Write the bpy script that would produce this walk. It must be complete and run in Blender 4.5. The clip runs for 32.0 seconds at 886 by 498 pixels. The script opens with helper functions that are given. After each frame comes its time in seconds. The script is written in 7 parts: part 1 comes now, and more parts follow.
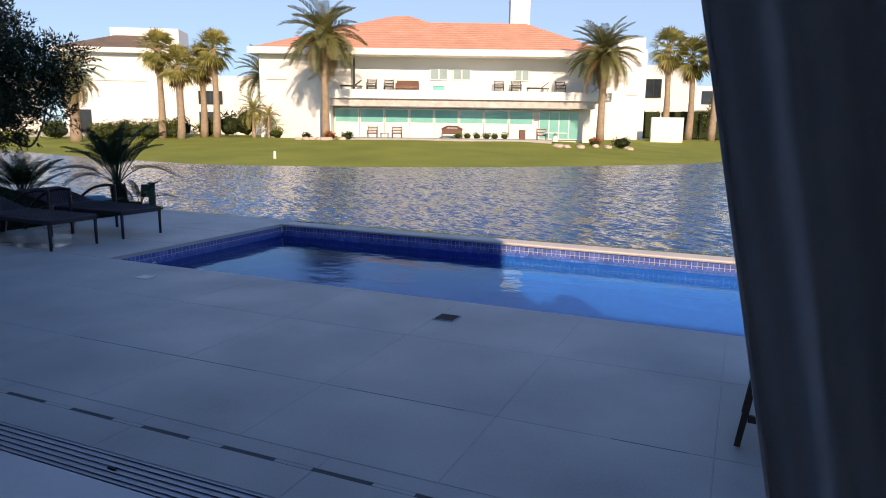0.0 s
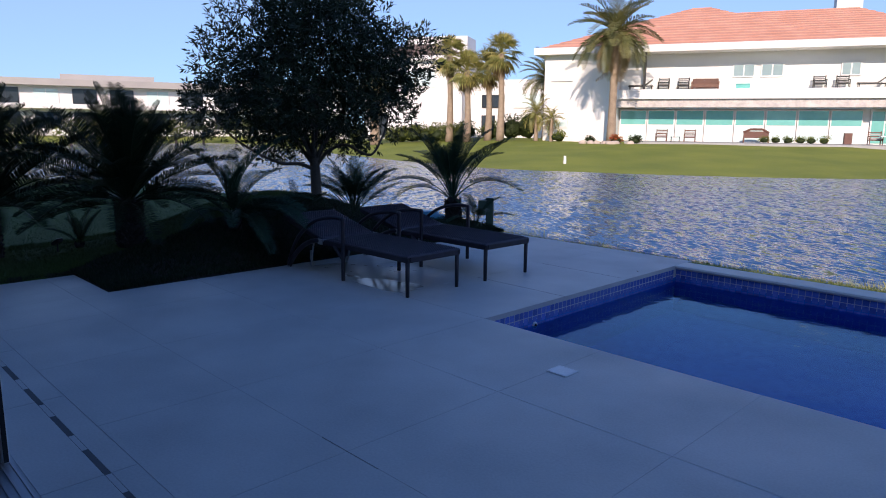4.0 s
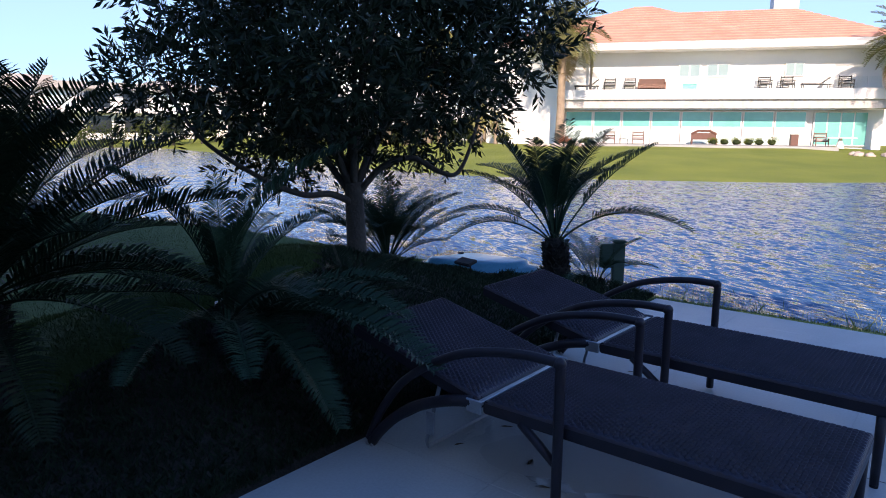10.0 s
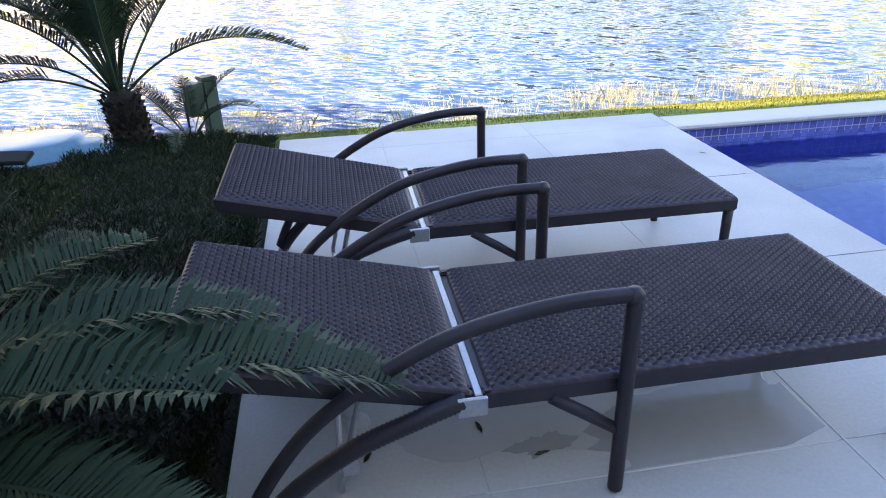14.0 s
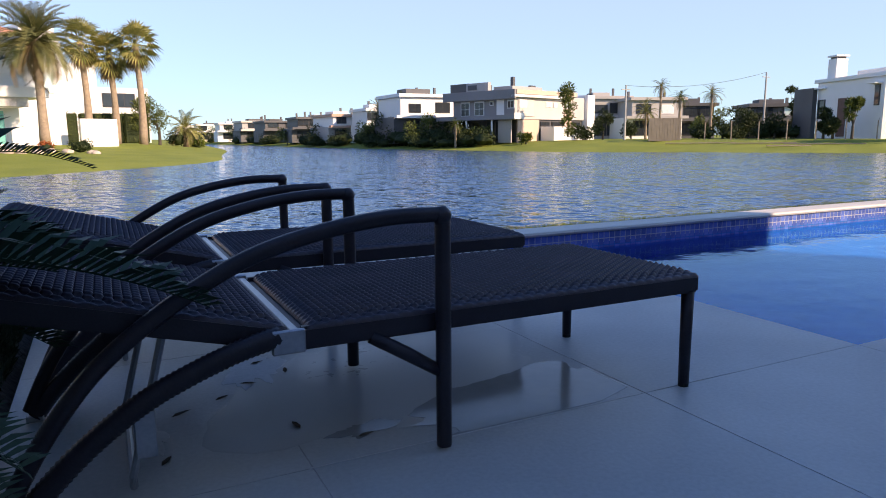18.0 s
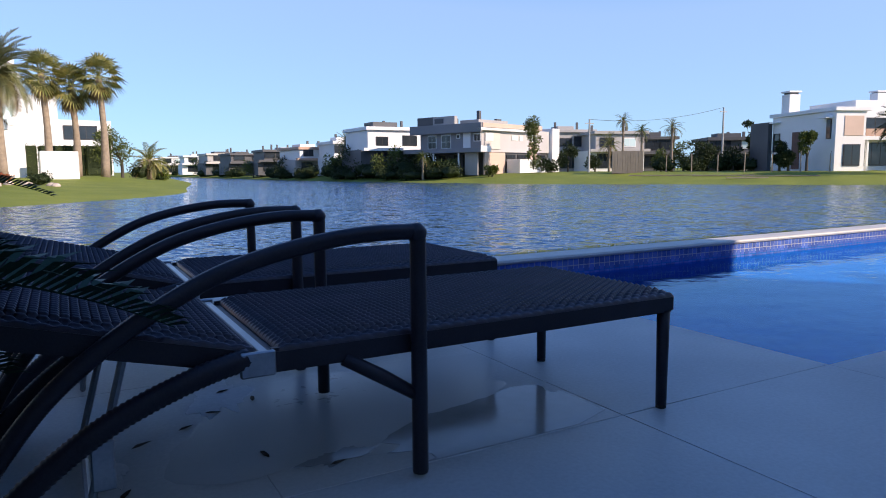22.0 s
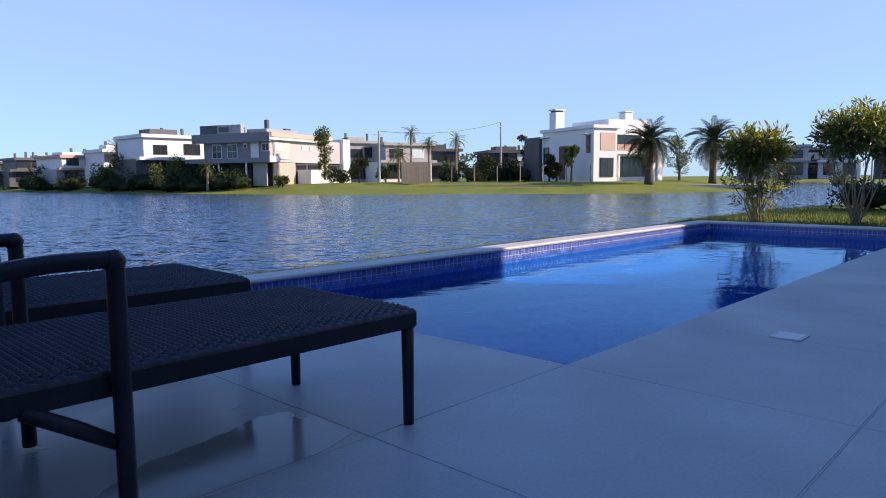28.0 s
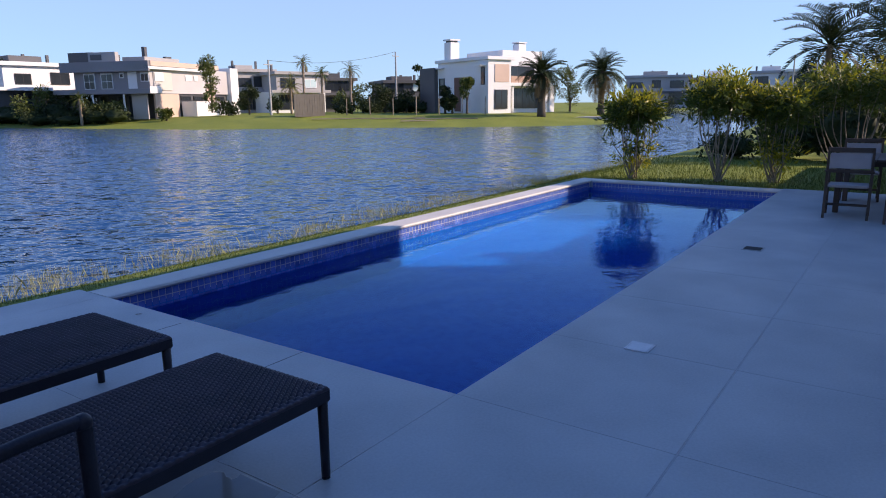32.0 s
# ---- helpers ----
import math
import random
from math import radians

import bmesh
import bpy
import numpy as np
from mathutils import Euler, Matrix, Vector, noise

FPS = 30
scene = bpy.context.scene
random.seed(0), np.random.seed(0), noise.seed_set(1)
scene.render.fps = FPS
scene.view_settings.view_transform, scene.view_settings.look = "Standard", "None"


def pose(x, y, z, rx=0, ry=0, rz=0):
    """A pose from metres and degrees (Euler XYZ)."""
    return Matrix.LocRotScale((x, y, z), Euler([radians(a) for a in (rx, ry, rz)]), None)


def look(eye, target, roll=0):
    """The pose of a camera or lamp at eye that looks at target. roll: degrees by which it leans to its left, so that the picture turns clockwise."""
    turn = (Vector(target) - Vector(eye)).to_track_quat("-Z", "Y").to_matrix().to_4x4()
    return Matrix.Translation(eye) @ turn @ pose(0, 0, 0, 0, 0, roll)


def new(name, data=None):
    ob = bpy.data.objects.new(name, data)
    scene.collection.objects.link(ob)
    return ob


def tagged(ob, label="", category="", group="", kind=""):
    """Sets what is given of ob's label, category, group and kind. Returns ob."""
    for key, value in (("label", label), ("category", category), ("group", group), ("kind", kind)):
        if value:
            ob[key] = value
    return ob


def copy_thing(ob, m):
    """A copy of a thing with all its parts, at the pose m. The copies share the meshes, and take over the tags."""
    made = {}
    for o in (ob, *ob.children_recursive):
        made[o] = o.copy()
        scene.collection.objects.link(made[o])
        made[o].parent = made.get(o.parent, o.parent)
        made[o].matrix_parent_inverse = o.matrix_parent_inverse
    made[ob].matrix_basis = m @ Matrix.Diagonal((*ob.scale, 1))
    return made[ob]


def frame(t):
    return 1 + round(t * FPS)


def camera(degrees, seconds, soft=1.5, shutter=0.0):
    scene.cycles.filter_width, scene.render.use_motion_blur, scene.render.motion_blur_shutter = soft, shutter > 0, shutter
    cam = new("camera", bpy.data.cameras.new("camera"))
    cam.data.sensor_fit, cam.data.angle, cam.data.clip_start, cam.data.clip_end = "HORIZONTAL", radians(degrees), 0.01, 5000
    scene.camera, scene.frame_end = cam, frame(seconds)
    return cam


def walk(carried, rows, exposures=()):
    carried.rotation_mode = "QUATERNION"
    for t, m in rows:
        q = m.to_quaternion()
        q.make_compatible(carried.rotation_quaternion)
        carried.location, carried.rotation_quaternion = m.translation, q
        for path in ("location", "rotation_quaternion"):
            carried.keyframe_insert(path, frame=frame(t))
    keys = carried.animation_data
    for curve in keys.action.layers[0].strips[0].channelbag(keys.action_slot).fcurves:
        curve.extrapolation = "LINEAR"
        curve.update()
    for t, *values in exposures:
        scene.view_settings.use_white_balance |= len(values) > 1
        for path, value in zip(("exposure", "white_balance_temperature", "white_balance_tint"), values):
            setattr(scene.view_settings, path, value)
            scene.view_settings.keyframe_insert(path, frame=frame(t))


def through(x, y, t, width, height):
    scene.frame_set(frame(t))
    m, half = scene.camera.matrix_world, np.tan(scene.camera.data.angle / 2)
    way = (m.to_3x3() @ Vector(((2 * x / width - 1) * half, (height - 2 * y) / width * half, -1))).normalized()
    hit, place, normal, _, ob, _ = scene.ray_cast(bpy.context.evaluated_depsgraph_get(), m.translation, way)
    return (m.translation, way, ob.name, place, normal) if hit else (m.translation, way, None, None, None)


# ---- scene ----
cam = camera(66.2, 32.0, soft=1.0)
PATH = [
    (0, (7.032, -5.843, 1.634), (6.243, -4.039, 1.282), 0.8),
    (0.5, (6.75, -5.515, 1.613), (5.725, -3.834, 1.26), 0.7),
    (1, (6.37, -5.225, 1.634), (5.168, -3.667, 1.279), 0.9),
    (1.5, (5.965, -5.051, 1.656), (4.678, -3.562, 1.302), 0.8),
    (2, (5.603, -4.879, 1.627), (4.275, -3.425, 1.275), 0.7),
    (2.5, (5.164, -4.748, 1.632), (3.798, -3.33, 1.279), 0.7),
    (3, (4.684, -4.614, 1.651), (3.288, -3.226, 1.299), 0.7),
    (3.5, (4.25, -4.423, 1.632), (2.847, -3.042, 1.279), 0.6),
    (5.5, (2.516, -3.976, 1.632), (1.112, -2.595, 1.28), 0.8),
    (6, (2.153, -3.857, 1.638), (0.748, -2.477, 1.288), 0.7),
    (6.5, (1.724, -3.656, 1.631), (0.323, -2.273, 1.278), 0.8),
    (7, (1.342, -3.513, 1.62), (-0.057, -2.128, 1.267), 0.8),
    (7.5, (1.042, -3.358, 1.609), (-0.351, -1.966, 1.259), 0.6),
    (8, (0.71, -3.05, 1.546), (-0.668, -1.645, 1.19), 0.8),
    (8.5, (0.365, -2.808, 1.514), (-1.003, -1.392, 1.164), 0.8),
    (9, (-0.006, -2.698, 1.56), (-1.343, -1.251, 1.218), 0.4),
    (9.5, (-0.339, -2.64, 1.572), (-1.626, -1.148, 1.225), 0.6),
    (10, (-0.727, -2.364, 1.579), (-1.962, -0.829, 1.235), 0.5),
    (10.5, (-1.048, -2.206, 1.545), (-2.182, -0.597, 1.19), 1.0),
    (11, (-1.24, -1.999, 1.504), (-2.156, -0.283, 1.04), -0.6),
    (11.5, (-1.491, -1.807, 1.467), (-2.195, -0.051, 0.82), -0.8),
    (12, (-1.788, -1.702, 1.488), (-2.284, 0.073, 0.711), -1.2),
    (12.5, (-2.036, -1.502, 1.435), (-2.299, 0.302, 0.612), -1.3),
    (13, (-2.23, -1.327, 1.456), (-2.277, 0.484, 0.61), -1.6),
    (13.5, (-2.51, -1.354, 1.512), (-2.404, 0.445, 0.645), -1.7),
    (14, (-2.693, -1.466, 1.545), (-2.411, 0.31, 0.671), -1.7),
    (14.5, (-2.811, -1.673, 1.554), (-2.39, 0.072, 0.673), -1.7),
    (15, (-2.862, -1.714, 1.543), (-2.310, -0.007, 0.659), -2.0),
    (15.5, (-2.818, -1.711, 1.424), (-2.142, -0.05, 0.538), -1.0),
    (17.5, (-2.764, -1.699, 0.922), (-1.89, 0.052, 0.509), -0.6),
    (18, (-2.785, -1.688, 0.876), (-1.905, 0.078, 0.551), -0.5),
    (18.5, (-2.793, -1.694, 0.876), (-1.911, 0.081, 0.611), -0.5),
    (19, (-2.804, -1.691, 0.867), (-1.925, 0.089, 0.63), -0.5),
    (19.5, (-2.81, -1.672, 0.857), (-1.932, 0.11, 0.629), -0.4),
    (20, (-2.787, -1.658, 0.845), (-1.906, 0.123, 0.618), -0.5),
    (20.5, (-2.805, -1.653, 0.841), (-1.905, 0.118, 0.614), -0.5),
    (21, (-2.802, -1.652, 0.844), (-1.877, 0.106, 0.614), -0.6),
    (21.5, (-2.783, -1.652, 0.842), (-1.836, 0.094, 0.611), -0.6),
    (22, (-2.786, -1.644, 0.832), (-1.815, 0.089, 0.6), -0.5),
    (22.5, (-2.781, -1.648, 0.842), (-1.792, 0.075, 0.608), -0.6),
    (23, (-2.759, -1.655, 0.845), (-1.752, 0.057, 0.609), -0.5),
    (23.5, (-2.752, -1.653, 0.838), (-1.715, 0.041, 0.606), -0.6),
    (24, (-2.744, -1.644, 0.833), (-1.671, 0.028, 0.606), -0.6),
    (24.5, (-2.725, -1.647, 0.835), (-1.619, 0.006, 0.616), -0.5),
    (26.5, (-2.669, -1.651, 0.833), (-1.397, -0.122, 0.63), -0.5),
    (27, (-2.655, -1.663, 0.836), (-1.335, -0.175, 0.631), -0.6),
    (27.5, (-2.623, -1.673, 0.839), (-1.249, -0.233, 0.634), -0.6),
    (28, (-2.582, -1.681, 0.85), (-1.139, -0.311, 0.643), -0.5),
    (28.5, (-2.571, -1.679, 0.845), (-1.048, -0.398, 0.637), -0.5),
    (29, (-2.573, -1.669, 0.854), (-0.99, -0.465, 0.645), -0.4),
    (29.5, (-2.564, -1.657, 0.857), (-0.949, -0.497, 0.648), -0.4),
    (30, (-2.567, -1.653, 0.858), (-0.937, -0.513, 0.649), -0.5),
    (30.5, (-2.57, -1.659, 0.865), (-0.935, -0.527, 0.657), -0.5),
    (31, (-2.567, -1.687, 1.106), (-0.931, -0.555, 0.899), -0.5),
    (31.5, (-2.683, -1.817, 1.449), (-1.052, -0.683, 1.218), -0.7),
    (32, (-2.843, -1.907, 1.532), (-1.24, -0.787, 1.114), -0.6),
]
EXPO = [(0, 0.05, 8400, 23), (1, -0.05, 7500, 22), (2, -0.1, 7000, 23), (6, 0.15, 6700, 25), (8, 0.45, 6900, 25), (9.5, 0.47, 7000, 25), (10.3, 0.47, 7200, 25), (11.2, 0.95, 8100, 20), (12, 1.9, 8600, 20), (13, 2.4, 9900, 23), (14.8, 2.4, 14500, 27), (15.5, 2.35, 14500, 27), (17.5, 0.85, 8800, 24), (18.2, 0.3, 8000, 24), (19, 0.13, 7500, 23), (21, 0.12, 6700, 20), (24, 0.12, 6700, 22), (32, 0.1, 6850, 26)]
walk(cam, [(t, look(eye, target, roll)) for t, eye, target, roll in PATH], EXPO)

# ---- sky and sun: evening sun from behind the house, over its end wall
SUN_TURN, SUN_UP = 36.0, 28.0
world = bpy.data.worlds.new("world")
scene.world = world
world.use_nodes = True
wn = world.node_tree
sky = wn.nodes.new("ShaderNodeTexSky")
sky.sky_type, sky.sun_disc = "NISHITA", False
sky.sun_elevation = radians(SUN_UP)
sky.sun_rotation = radians(180 - SUN_TURN)
sky.air_density, sky.dust_density, sky.ozone_density = 1.0, 0.1, 3.5
tone = wn.nodes.new("ShaderNodeMix")
tone.data_type, tone.blend_type = "RGBA", "MULTIPLY"
tone.inputs["Factor"].default_value, tone.inputs["B"].default_value = 1.0, (0.52, 0.99, 1.50, 1)
wn.links.new(sky.outputs["Color"], tone.inputs["A"])
haze = wn.nodes.new("ShaderNodeMix")
haze.data_type = "RGBA"
haze.inputs["B"].default_value = (2.9, 4.2, 5.75, 1)
bright, thick = wn.nodes.new("ShaderNodeSeparateColor"), wn.nodes.new("ShaderNodeMapRange")
for key, value in (("From Min", 1.35), ("From Max", 3.0), ("To Min", 0.0), ("To Max", 0.66)):
    thick.inputs[key].default_value = value
wn.links.new(tone.outputs["Result"], bright.inputs["Color"])
wn.links.new(bright.outputs["Green"], thick.inputs["Value"])
wn.links.new(thick.outputs["Result"], haze.inputs["Factor"])
wn.links.new(tone.outputs["Result"], haze.inputs["A"])
wn.links.new(haze.outputs["Result"], wn.nodes["Background"].inputs["Color"])
wn.nodes["Background"].inputs["Strength"].default_value = 0.15
sun = new("sun", bpy.data.lights.new("sun", "SUN"))
sun.data.energy, sun.data.angle, sun.data.color = 5.6, radians(0.6), (1.0, 0.88, 0.71)
_t, _u = radians(SUN_TURN), radians(SUN_UP)
SUN_WAY = Vector((-math.sin(_t) * math.cos(_u), math.cos(_t) * math.cos(_u), -math.sin(_u)))
sun.matrix_world = look(-SUN_WAY * 60, (0, 0, 0))

# ---- materials
def surface(name, col, other=None, rough=0.6, big=0.7, fine=40.0, bump=0.15, depth=0.004, metal=0.0, spec=0.5, vary=0.0, local=False, rough2=None, mix=0.5):
    """A surface with large and fine variation between two colours, and fine relief."""
    m = bpy.data.materials.new(name)
    m.use_nodes = True
    nt, L = m.node_tree, m.node_tree.links
    b = nt.nodes["Principled BSDF"]
    other = other or tuple(c * 0.8 for c in col)
    if local:
        where = nt.nodes.new("ShaderNodeTexCoord").outputs["Object"]
    else:
        where = nt.nodes.new("ShaderNodeNewGeometry").outputs["Position"]
    n1, n2 = nt.nodes.new("ShaderNodeTexNoise"), nt.nodes.new("ShaderNodeTexNoise")
    for n, s, d in ((n1, big, 4), (n2, fine, 3)):
        n.inputs["Scale"].default_value, n.inputs["Detail"].default_value = s, d
        L.new(where, n.inputs["Vector"])
    add = nt.nodes.new("ShaderNodeMath")
    add.operation = "MULTIPLY_ADD"
    add.inputs[1].default_value, add.inputs[2].default_value = 0.45, 0.0
    L.new(n2.outputs["Fac"], add.inputs[0])
    tot = nt.nodes.new("ShaderNodeMath")
    tot.operation = "MULTIPLY_ADD"
    tot.inputs[1].default_value = 0.9
    L.new(n1.outputs["Fac"], tot.inputs[0])
    L.new(add.outputs[0], tot.inputs[2])
    ramp = nt.nodes.new("ShaderNodeMapRange")
    ramp.inputs["From Min"].default_value, ramp.inputs["From Max"].default_value = 0.68 - mix * 0.4, 0.68 + mix * 0.4
    L.new(tot.outputs[0], ramp.inputs["Value"])
    mixc = nt.nodes.new("ShaderNodeMix")
    mixc.data_type = "RGBA"
    mixc.inputs["A"].default_value, mixc.inputs["B"].default_value = (*col, 1), (*other, 1)
    L.new(ramp.outputs["Result"], mixc.inputs["Factor"])
    out = mixc.outputs["Result"]
    if vary:
        info, hsv = nt.nodes.new("ShaderNodeObjectInfo"), nt.nodes.new("ShaderNodeHueSaturation")
        r = nt.nodes.new("ShaderNodeMapRange")
        r.inputs["To Min"].default_value, r.inputs["To Max"].default_value = 1 - vary, 1 + vary
        L.new(info.outputs["Random"], r.inputs["Value"])
        L.new(r.outputs["Result"], hsv.inputs["Value"])
        L.new(out, hsv.inputs["Color"])
        out = hsv.outputs["Color"]
    L.new(out, b.inputs["Base Color"])
    b.inputs["Metallic"].default_value, b.inputs["Specular IOR Level"].default_value = metal, spec
    if rough2 is None:
        b.inputs["Roughness"].default_value = rough
    else:
        rr = nt.nodes.new("ShaderNodeMapRange")
        rr.inputs["To Min"].default_value, rr.inputs["To Max"].default_value = rough, rough2
        L.new(ramp.outputs["Result"], rr.inputs["Value"])
        L.new(rr.outputs["Result"], b.inputs["Roughness"])
    if bump:
        bp = nt.nodes.new("ShaderNodeBump")
        bp.inputs["Strength"].default_value, bp.inputs["Distance"].default_value = bump, depth
        L.new(n2.outputs["Fac"], bp.inputs["Height"])
        L.new(bp.outputs["Normal"], b.inputs["Normal"])
    return m


def leafy(name, col, other, rough=0.5, fine=2.5, spec=0.4, through=0.25):
    """Foliage: per-leaf variation and some light through the leaf."""
    m = bpy.data.materials.new(name)
    m.use_nodes = True
    nt, L = m.node_tree, m.node_tree.links
    b = nt.nodes["Principled BSDF"]
    g = nt.nodes.new("ShaderNodeNewGeometry")
    n = nt.nodes.new("ShaderNodeTexNoise")
    n.inputs["Scale"].default_value = fine
    L.new(g.outputs["Position"], n.inputs["Vector"])
    a = nt.nodes.new("ShaderNodeMath")
    a.operation = "MULTIPLY_ADD"
    a.inputs[1].default_value = 0.5
    L.new(g.outputs["Random Per Island"], a.inputs[0])
    L.new(n.outputs["Fac"], a.inputs[2])
    r = nt.nodes.new("ShaderNodeMapRange")
    r.inputs["From Min"].default_value, r.inputs["From Max"].default_value = 0.4, 1.1
    L.new(a.outputs[0], r.inputs["Value"])
    mx = nt.nodes.new("ShaderNodeMix")
    mx.data_type = "RGBA"
    mx.inputs["A"].default_value, mx.inputs["B"].default_value = (*col, 1), (*other, 1)
    L.new(r.outputs["Result"], mx.inputs["Factor"])
    L.new(mx.outputs["Result"], b.inputs["Base Color"])
    b.inputs["Roughness"].default_value, b.inputs["Specular IOR Level"].default_value = rough, spec
    if through:
        t = nt.nodes.new("ShaderNodeBsdfTranslucent")
        L.new(mx.outputs["Result"], t.inputs["Color"])
        s = nt.nodes.new("ShaderNodeMixShader")
        s.inputs["Fac"].default_value = through
        o = nt.nodes["Material Output"]
        L.new(b.outputs[0], s.inputs[1])
        L.new(t.outputs[0], s.inputs[2])
        L.new(s.outputs[0], o.inputs["Surface"])
    return m


def water_surface(name, col, shine, ripples, rough):
    """Water with wind ripples: ripples is rows of (scale, stretch along y, height in metres)."""
    m = bpy.data.materials.new(name)
    m.use_nodes = True
    nt, L = m.node_tree, m.node_tree.links
    nt.nodes.remove(nt.nodes["Principled BSDF"])
    deep, gloss = nt.nodes.new("ShaderNodeBsdfRefraction"), nt.nodes.new("ShaderNodeBsdfGlossy")
    edge, both = nt.nodes.new("ShaderNodeFresnel"), nt.nodes.new("ShaderNodeMixShader")
    deep.inputs["Color"].default_value, gloss.inputs["Color"].default_value = (*col, 1), (*shine, 1)
    deep.inputs["IOR"].default_value = edge.inputs["IOR"].default_value = 1.25
    deep.inputs["Roughness"].default_value = gloss.inputs["Roughness"].default_value = rough
    L.new(edge.outputs["Fac"], both.inputs["Fac"])
    L.new(deep.outputs[0], both.inputs[1])
    L.new(gloss.outputs[0], both.inputs[2])
    L.new(both.outputs[0], nt.nodes["Material Output"].inputs["Surface"])
    g = nt.nodes.new("ShaderNodeNewGeometry")
    last = None
    for scale, stretch, turn, height in ripples:
        mp = nt.nodes.new("ShaderNodeMapping")
        mp.inputs["Scale"].default_value = (1, stretch, 1)
        mp.inputs["Rotation"].default_value = (0, 0, radians(turn))
        L.new(g.outputs["Position"], mp.inputs["Vector"])
        n = nt.nodes.new("ShaderNodeTexNoise")
        n.inputs["Scale"].default_value, n.inputs["Detail"].default_value, n.inputs["Roughness"].default_value = scale, 3, 0.55
        L.new(mp.outputs["Vector"], n.inputs["Vector"])
        bp = nt.nodes.new("ShaderNodeBump")
        bp.inputs["Strength"].default_value, bp.inputs["Distance"].default_value = 1.0, height
        L.new(n.outputs["Fac"], bp.inputs["Height"])
        if last:
            L.new(last.outputs["Normal"], bp.inputs["Normal"])
        last = bp
    for node in (deep, gloss, edge):
        L.new(last.outputs["Normal"], node.inputs["Normal"])
    return m


def open_water(name, col, ripples, rough, wind=35.0):
    """Wind-ruffled open water: each row of ripples is (scale, stretch down the wind, slope). The crests lie across the wind."""
    m = bpy.data.materials.new(name)
    m.use_nodes = True
    nt, L = m.node_tree, m.node_tree.links
    b = nt.nodes["Principled BSDF"]
    b.inputs["Base Color"].default_value = (*col, 1)
    b.inputs["IOR"].default_value, b.inputs["Roughness"].default_value = 1.38, rough
    b.inputs["Specular Tint"].default_value = (0.82, 0.92, 1.0, 1)
    g = nt.nodes.new("ShaderNodeNewGeometry")
    total = None

    def plus(x, y):
        add = nt.nodes.new("ShaderNodeVectorMath")
        L.new(x, add.inputs[0])
        L.new(y, add.inputs[1])
        return add.outputs[0]

    for k, (scale, stretch, slope) in enumerate(ripples):
        w = radians(wind + (0, -14, 11)[k % 3])
        mp = nt.nodes.new("ShaderNodeMapping")
        mp.vector_type = "TEXTURE"
        mp.inputs["Rotation"].default_value = (0, 0, w)
        mp.inputs["Scale"].default_value = (1.0 / stretch, 1, 1)
        L.new(g.outputs["Position"], mp.inputs["Vector"])
        n = nt.nodes.new("ShaderNodeTexNoise")
        n.inputs["Scale"].default_value, n.inputs["Detail"].default_value, n.inputs["Roughness"].default_value = scale, 2.0, 0.5
        L.new(mp.outputs["Vector"], n.inputs["Vector"])
        sep = nt.nodes.new("ShaderNodeSeparateXYZ")
        L.new(n.outputs["Color"], sep.inputs[0])
        for out, amp, way in ((sep.outputs[0], slope, w), (sep.outputs[1], slope * 0.35, w + math.pi / 2)):
            mid = nt.nodes.new("ShaderNodeMath")
            mid.operation = "SUBTRACT"
            mid.inputs[1].default_value = 0.5
            L.new(out, mid.inputs[0])
            sc = nt.nodes.new("ShaderNodeVectorMath")
            sc.operation = "SCALE"
            sc.inputs[0].default_value = (amp * math.cos(way), amp * math.sin(way), 0)
            L.new(mid.outputs[0], sc.inputs["Scale"])
            total = plus(total, sc.outputs[0]) if total else sc.outputs[0]
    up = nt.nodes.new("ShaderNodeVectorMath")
    up.inputs[1].default_value = (0, -0.06, 1)  # constant tilt towards the deck, added so reflections pick up higher sky
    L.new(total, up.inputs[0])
    nm = nt.nodes.new("ShaderNodeVectorMath")
    nm.operation = "NORMALIZE"
    L.new(up.outputs[0], nm.inputs[0])
    L.new(nm.outputs[0], b.inputs["Normal"])
    return m


def tiled(name, col, grout, size, rough=0.15):
    """Small square tiles in light grout, below the water line."""
    m = bpy.data.materials.new(name)
    m.use_nodes = True
    nt, L = m.node_tree, m.node_tree.links
    b = nt.nodes["Principled BSDF"]
    g = nt.nodes.new("ShaderNodeTexCoord")
    br = nt.nodes.new("ShaderNodeTexBrick")
    br.offset = 0.0
    br.inputs["Color1"].default_value = (*col, 1)
    br.inputs["Color2"].default_value = (col[0] * 1.3, col[1] * 1.25, col[2] * 1.15, 1)
    br.inputs["Mortar"].default_value = (*grout, 1)
    br.inputs["Scale"].default_value = 1.0
    br.inputs["Brick Width"].default_value = br.inputs["Row Height"].default_value = size
    br.inputs["Mortar Size"].default_value = size * 0.05
    L.new(g.outputs["UV"], br.inputs["Vector"])
    L.new(br.outputs["Color"], b.inputs["Base Color"])
    b.inputs["Roughness"].default_value = rough
    b.inputs["Specular IOR Level"].default_value = 0.04
    return m


M = {}
M["deck"] = surface("deck_stone", (0.50, 0.51, 0.49), (0.355, 0.363, 0.352), 0.38, 1.3, 70, 0.35, 0.002, vary=0.02, rough2=0.62, mix=0.72)
M["grout"] = surface("grout", (0.46, 0.46, 0.445), None, 0.8, 2, 90)
M["coping"] = surface("coping_stone", (0.62, 0.585, 0.52), (0.50, 0.47, 0.42), 0.5, 1.2, 90, 0.15, 0.003, vary=0.04)
M["tile"] = surface("pool_tile", (0.06, 0.11, 0.38), (0.12, 0.19, 0.48), 0.12, 9, 60, 0.05, 0.001, vary=0.25)
M["tile_grout"] = surface("tile_grout", (0.66, 0.69, 0.74), None, 0.7, 5, 90)
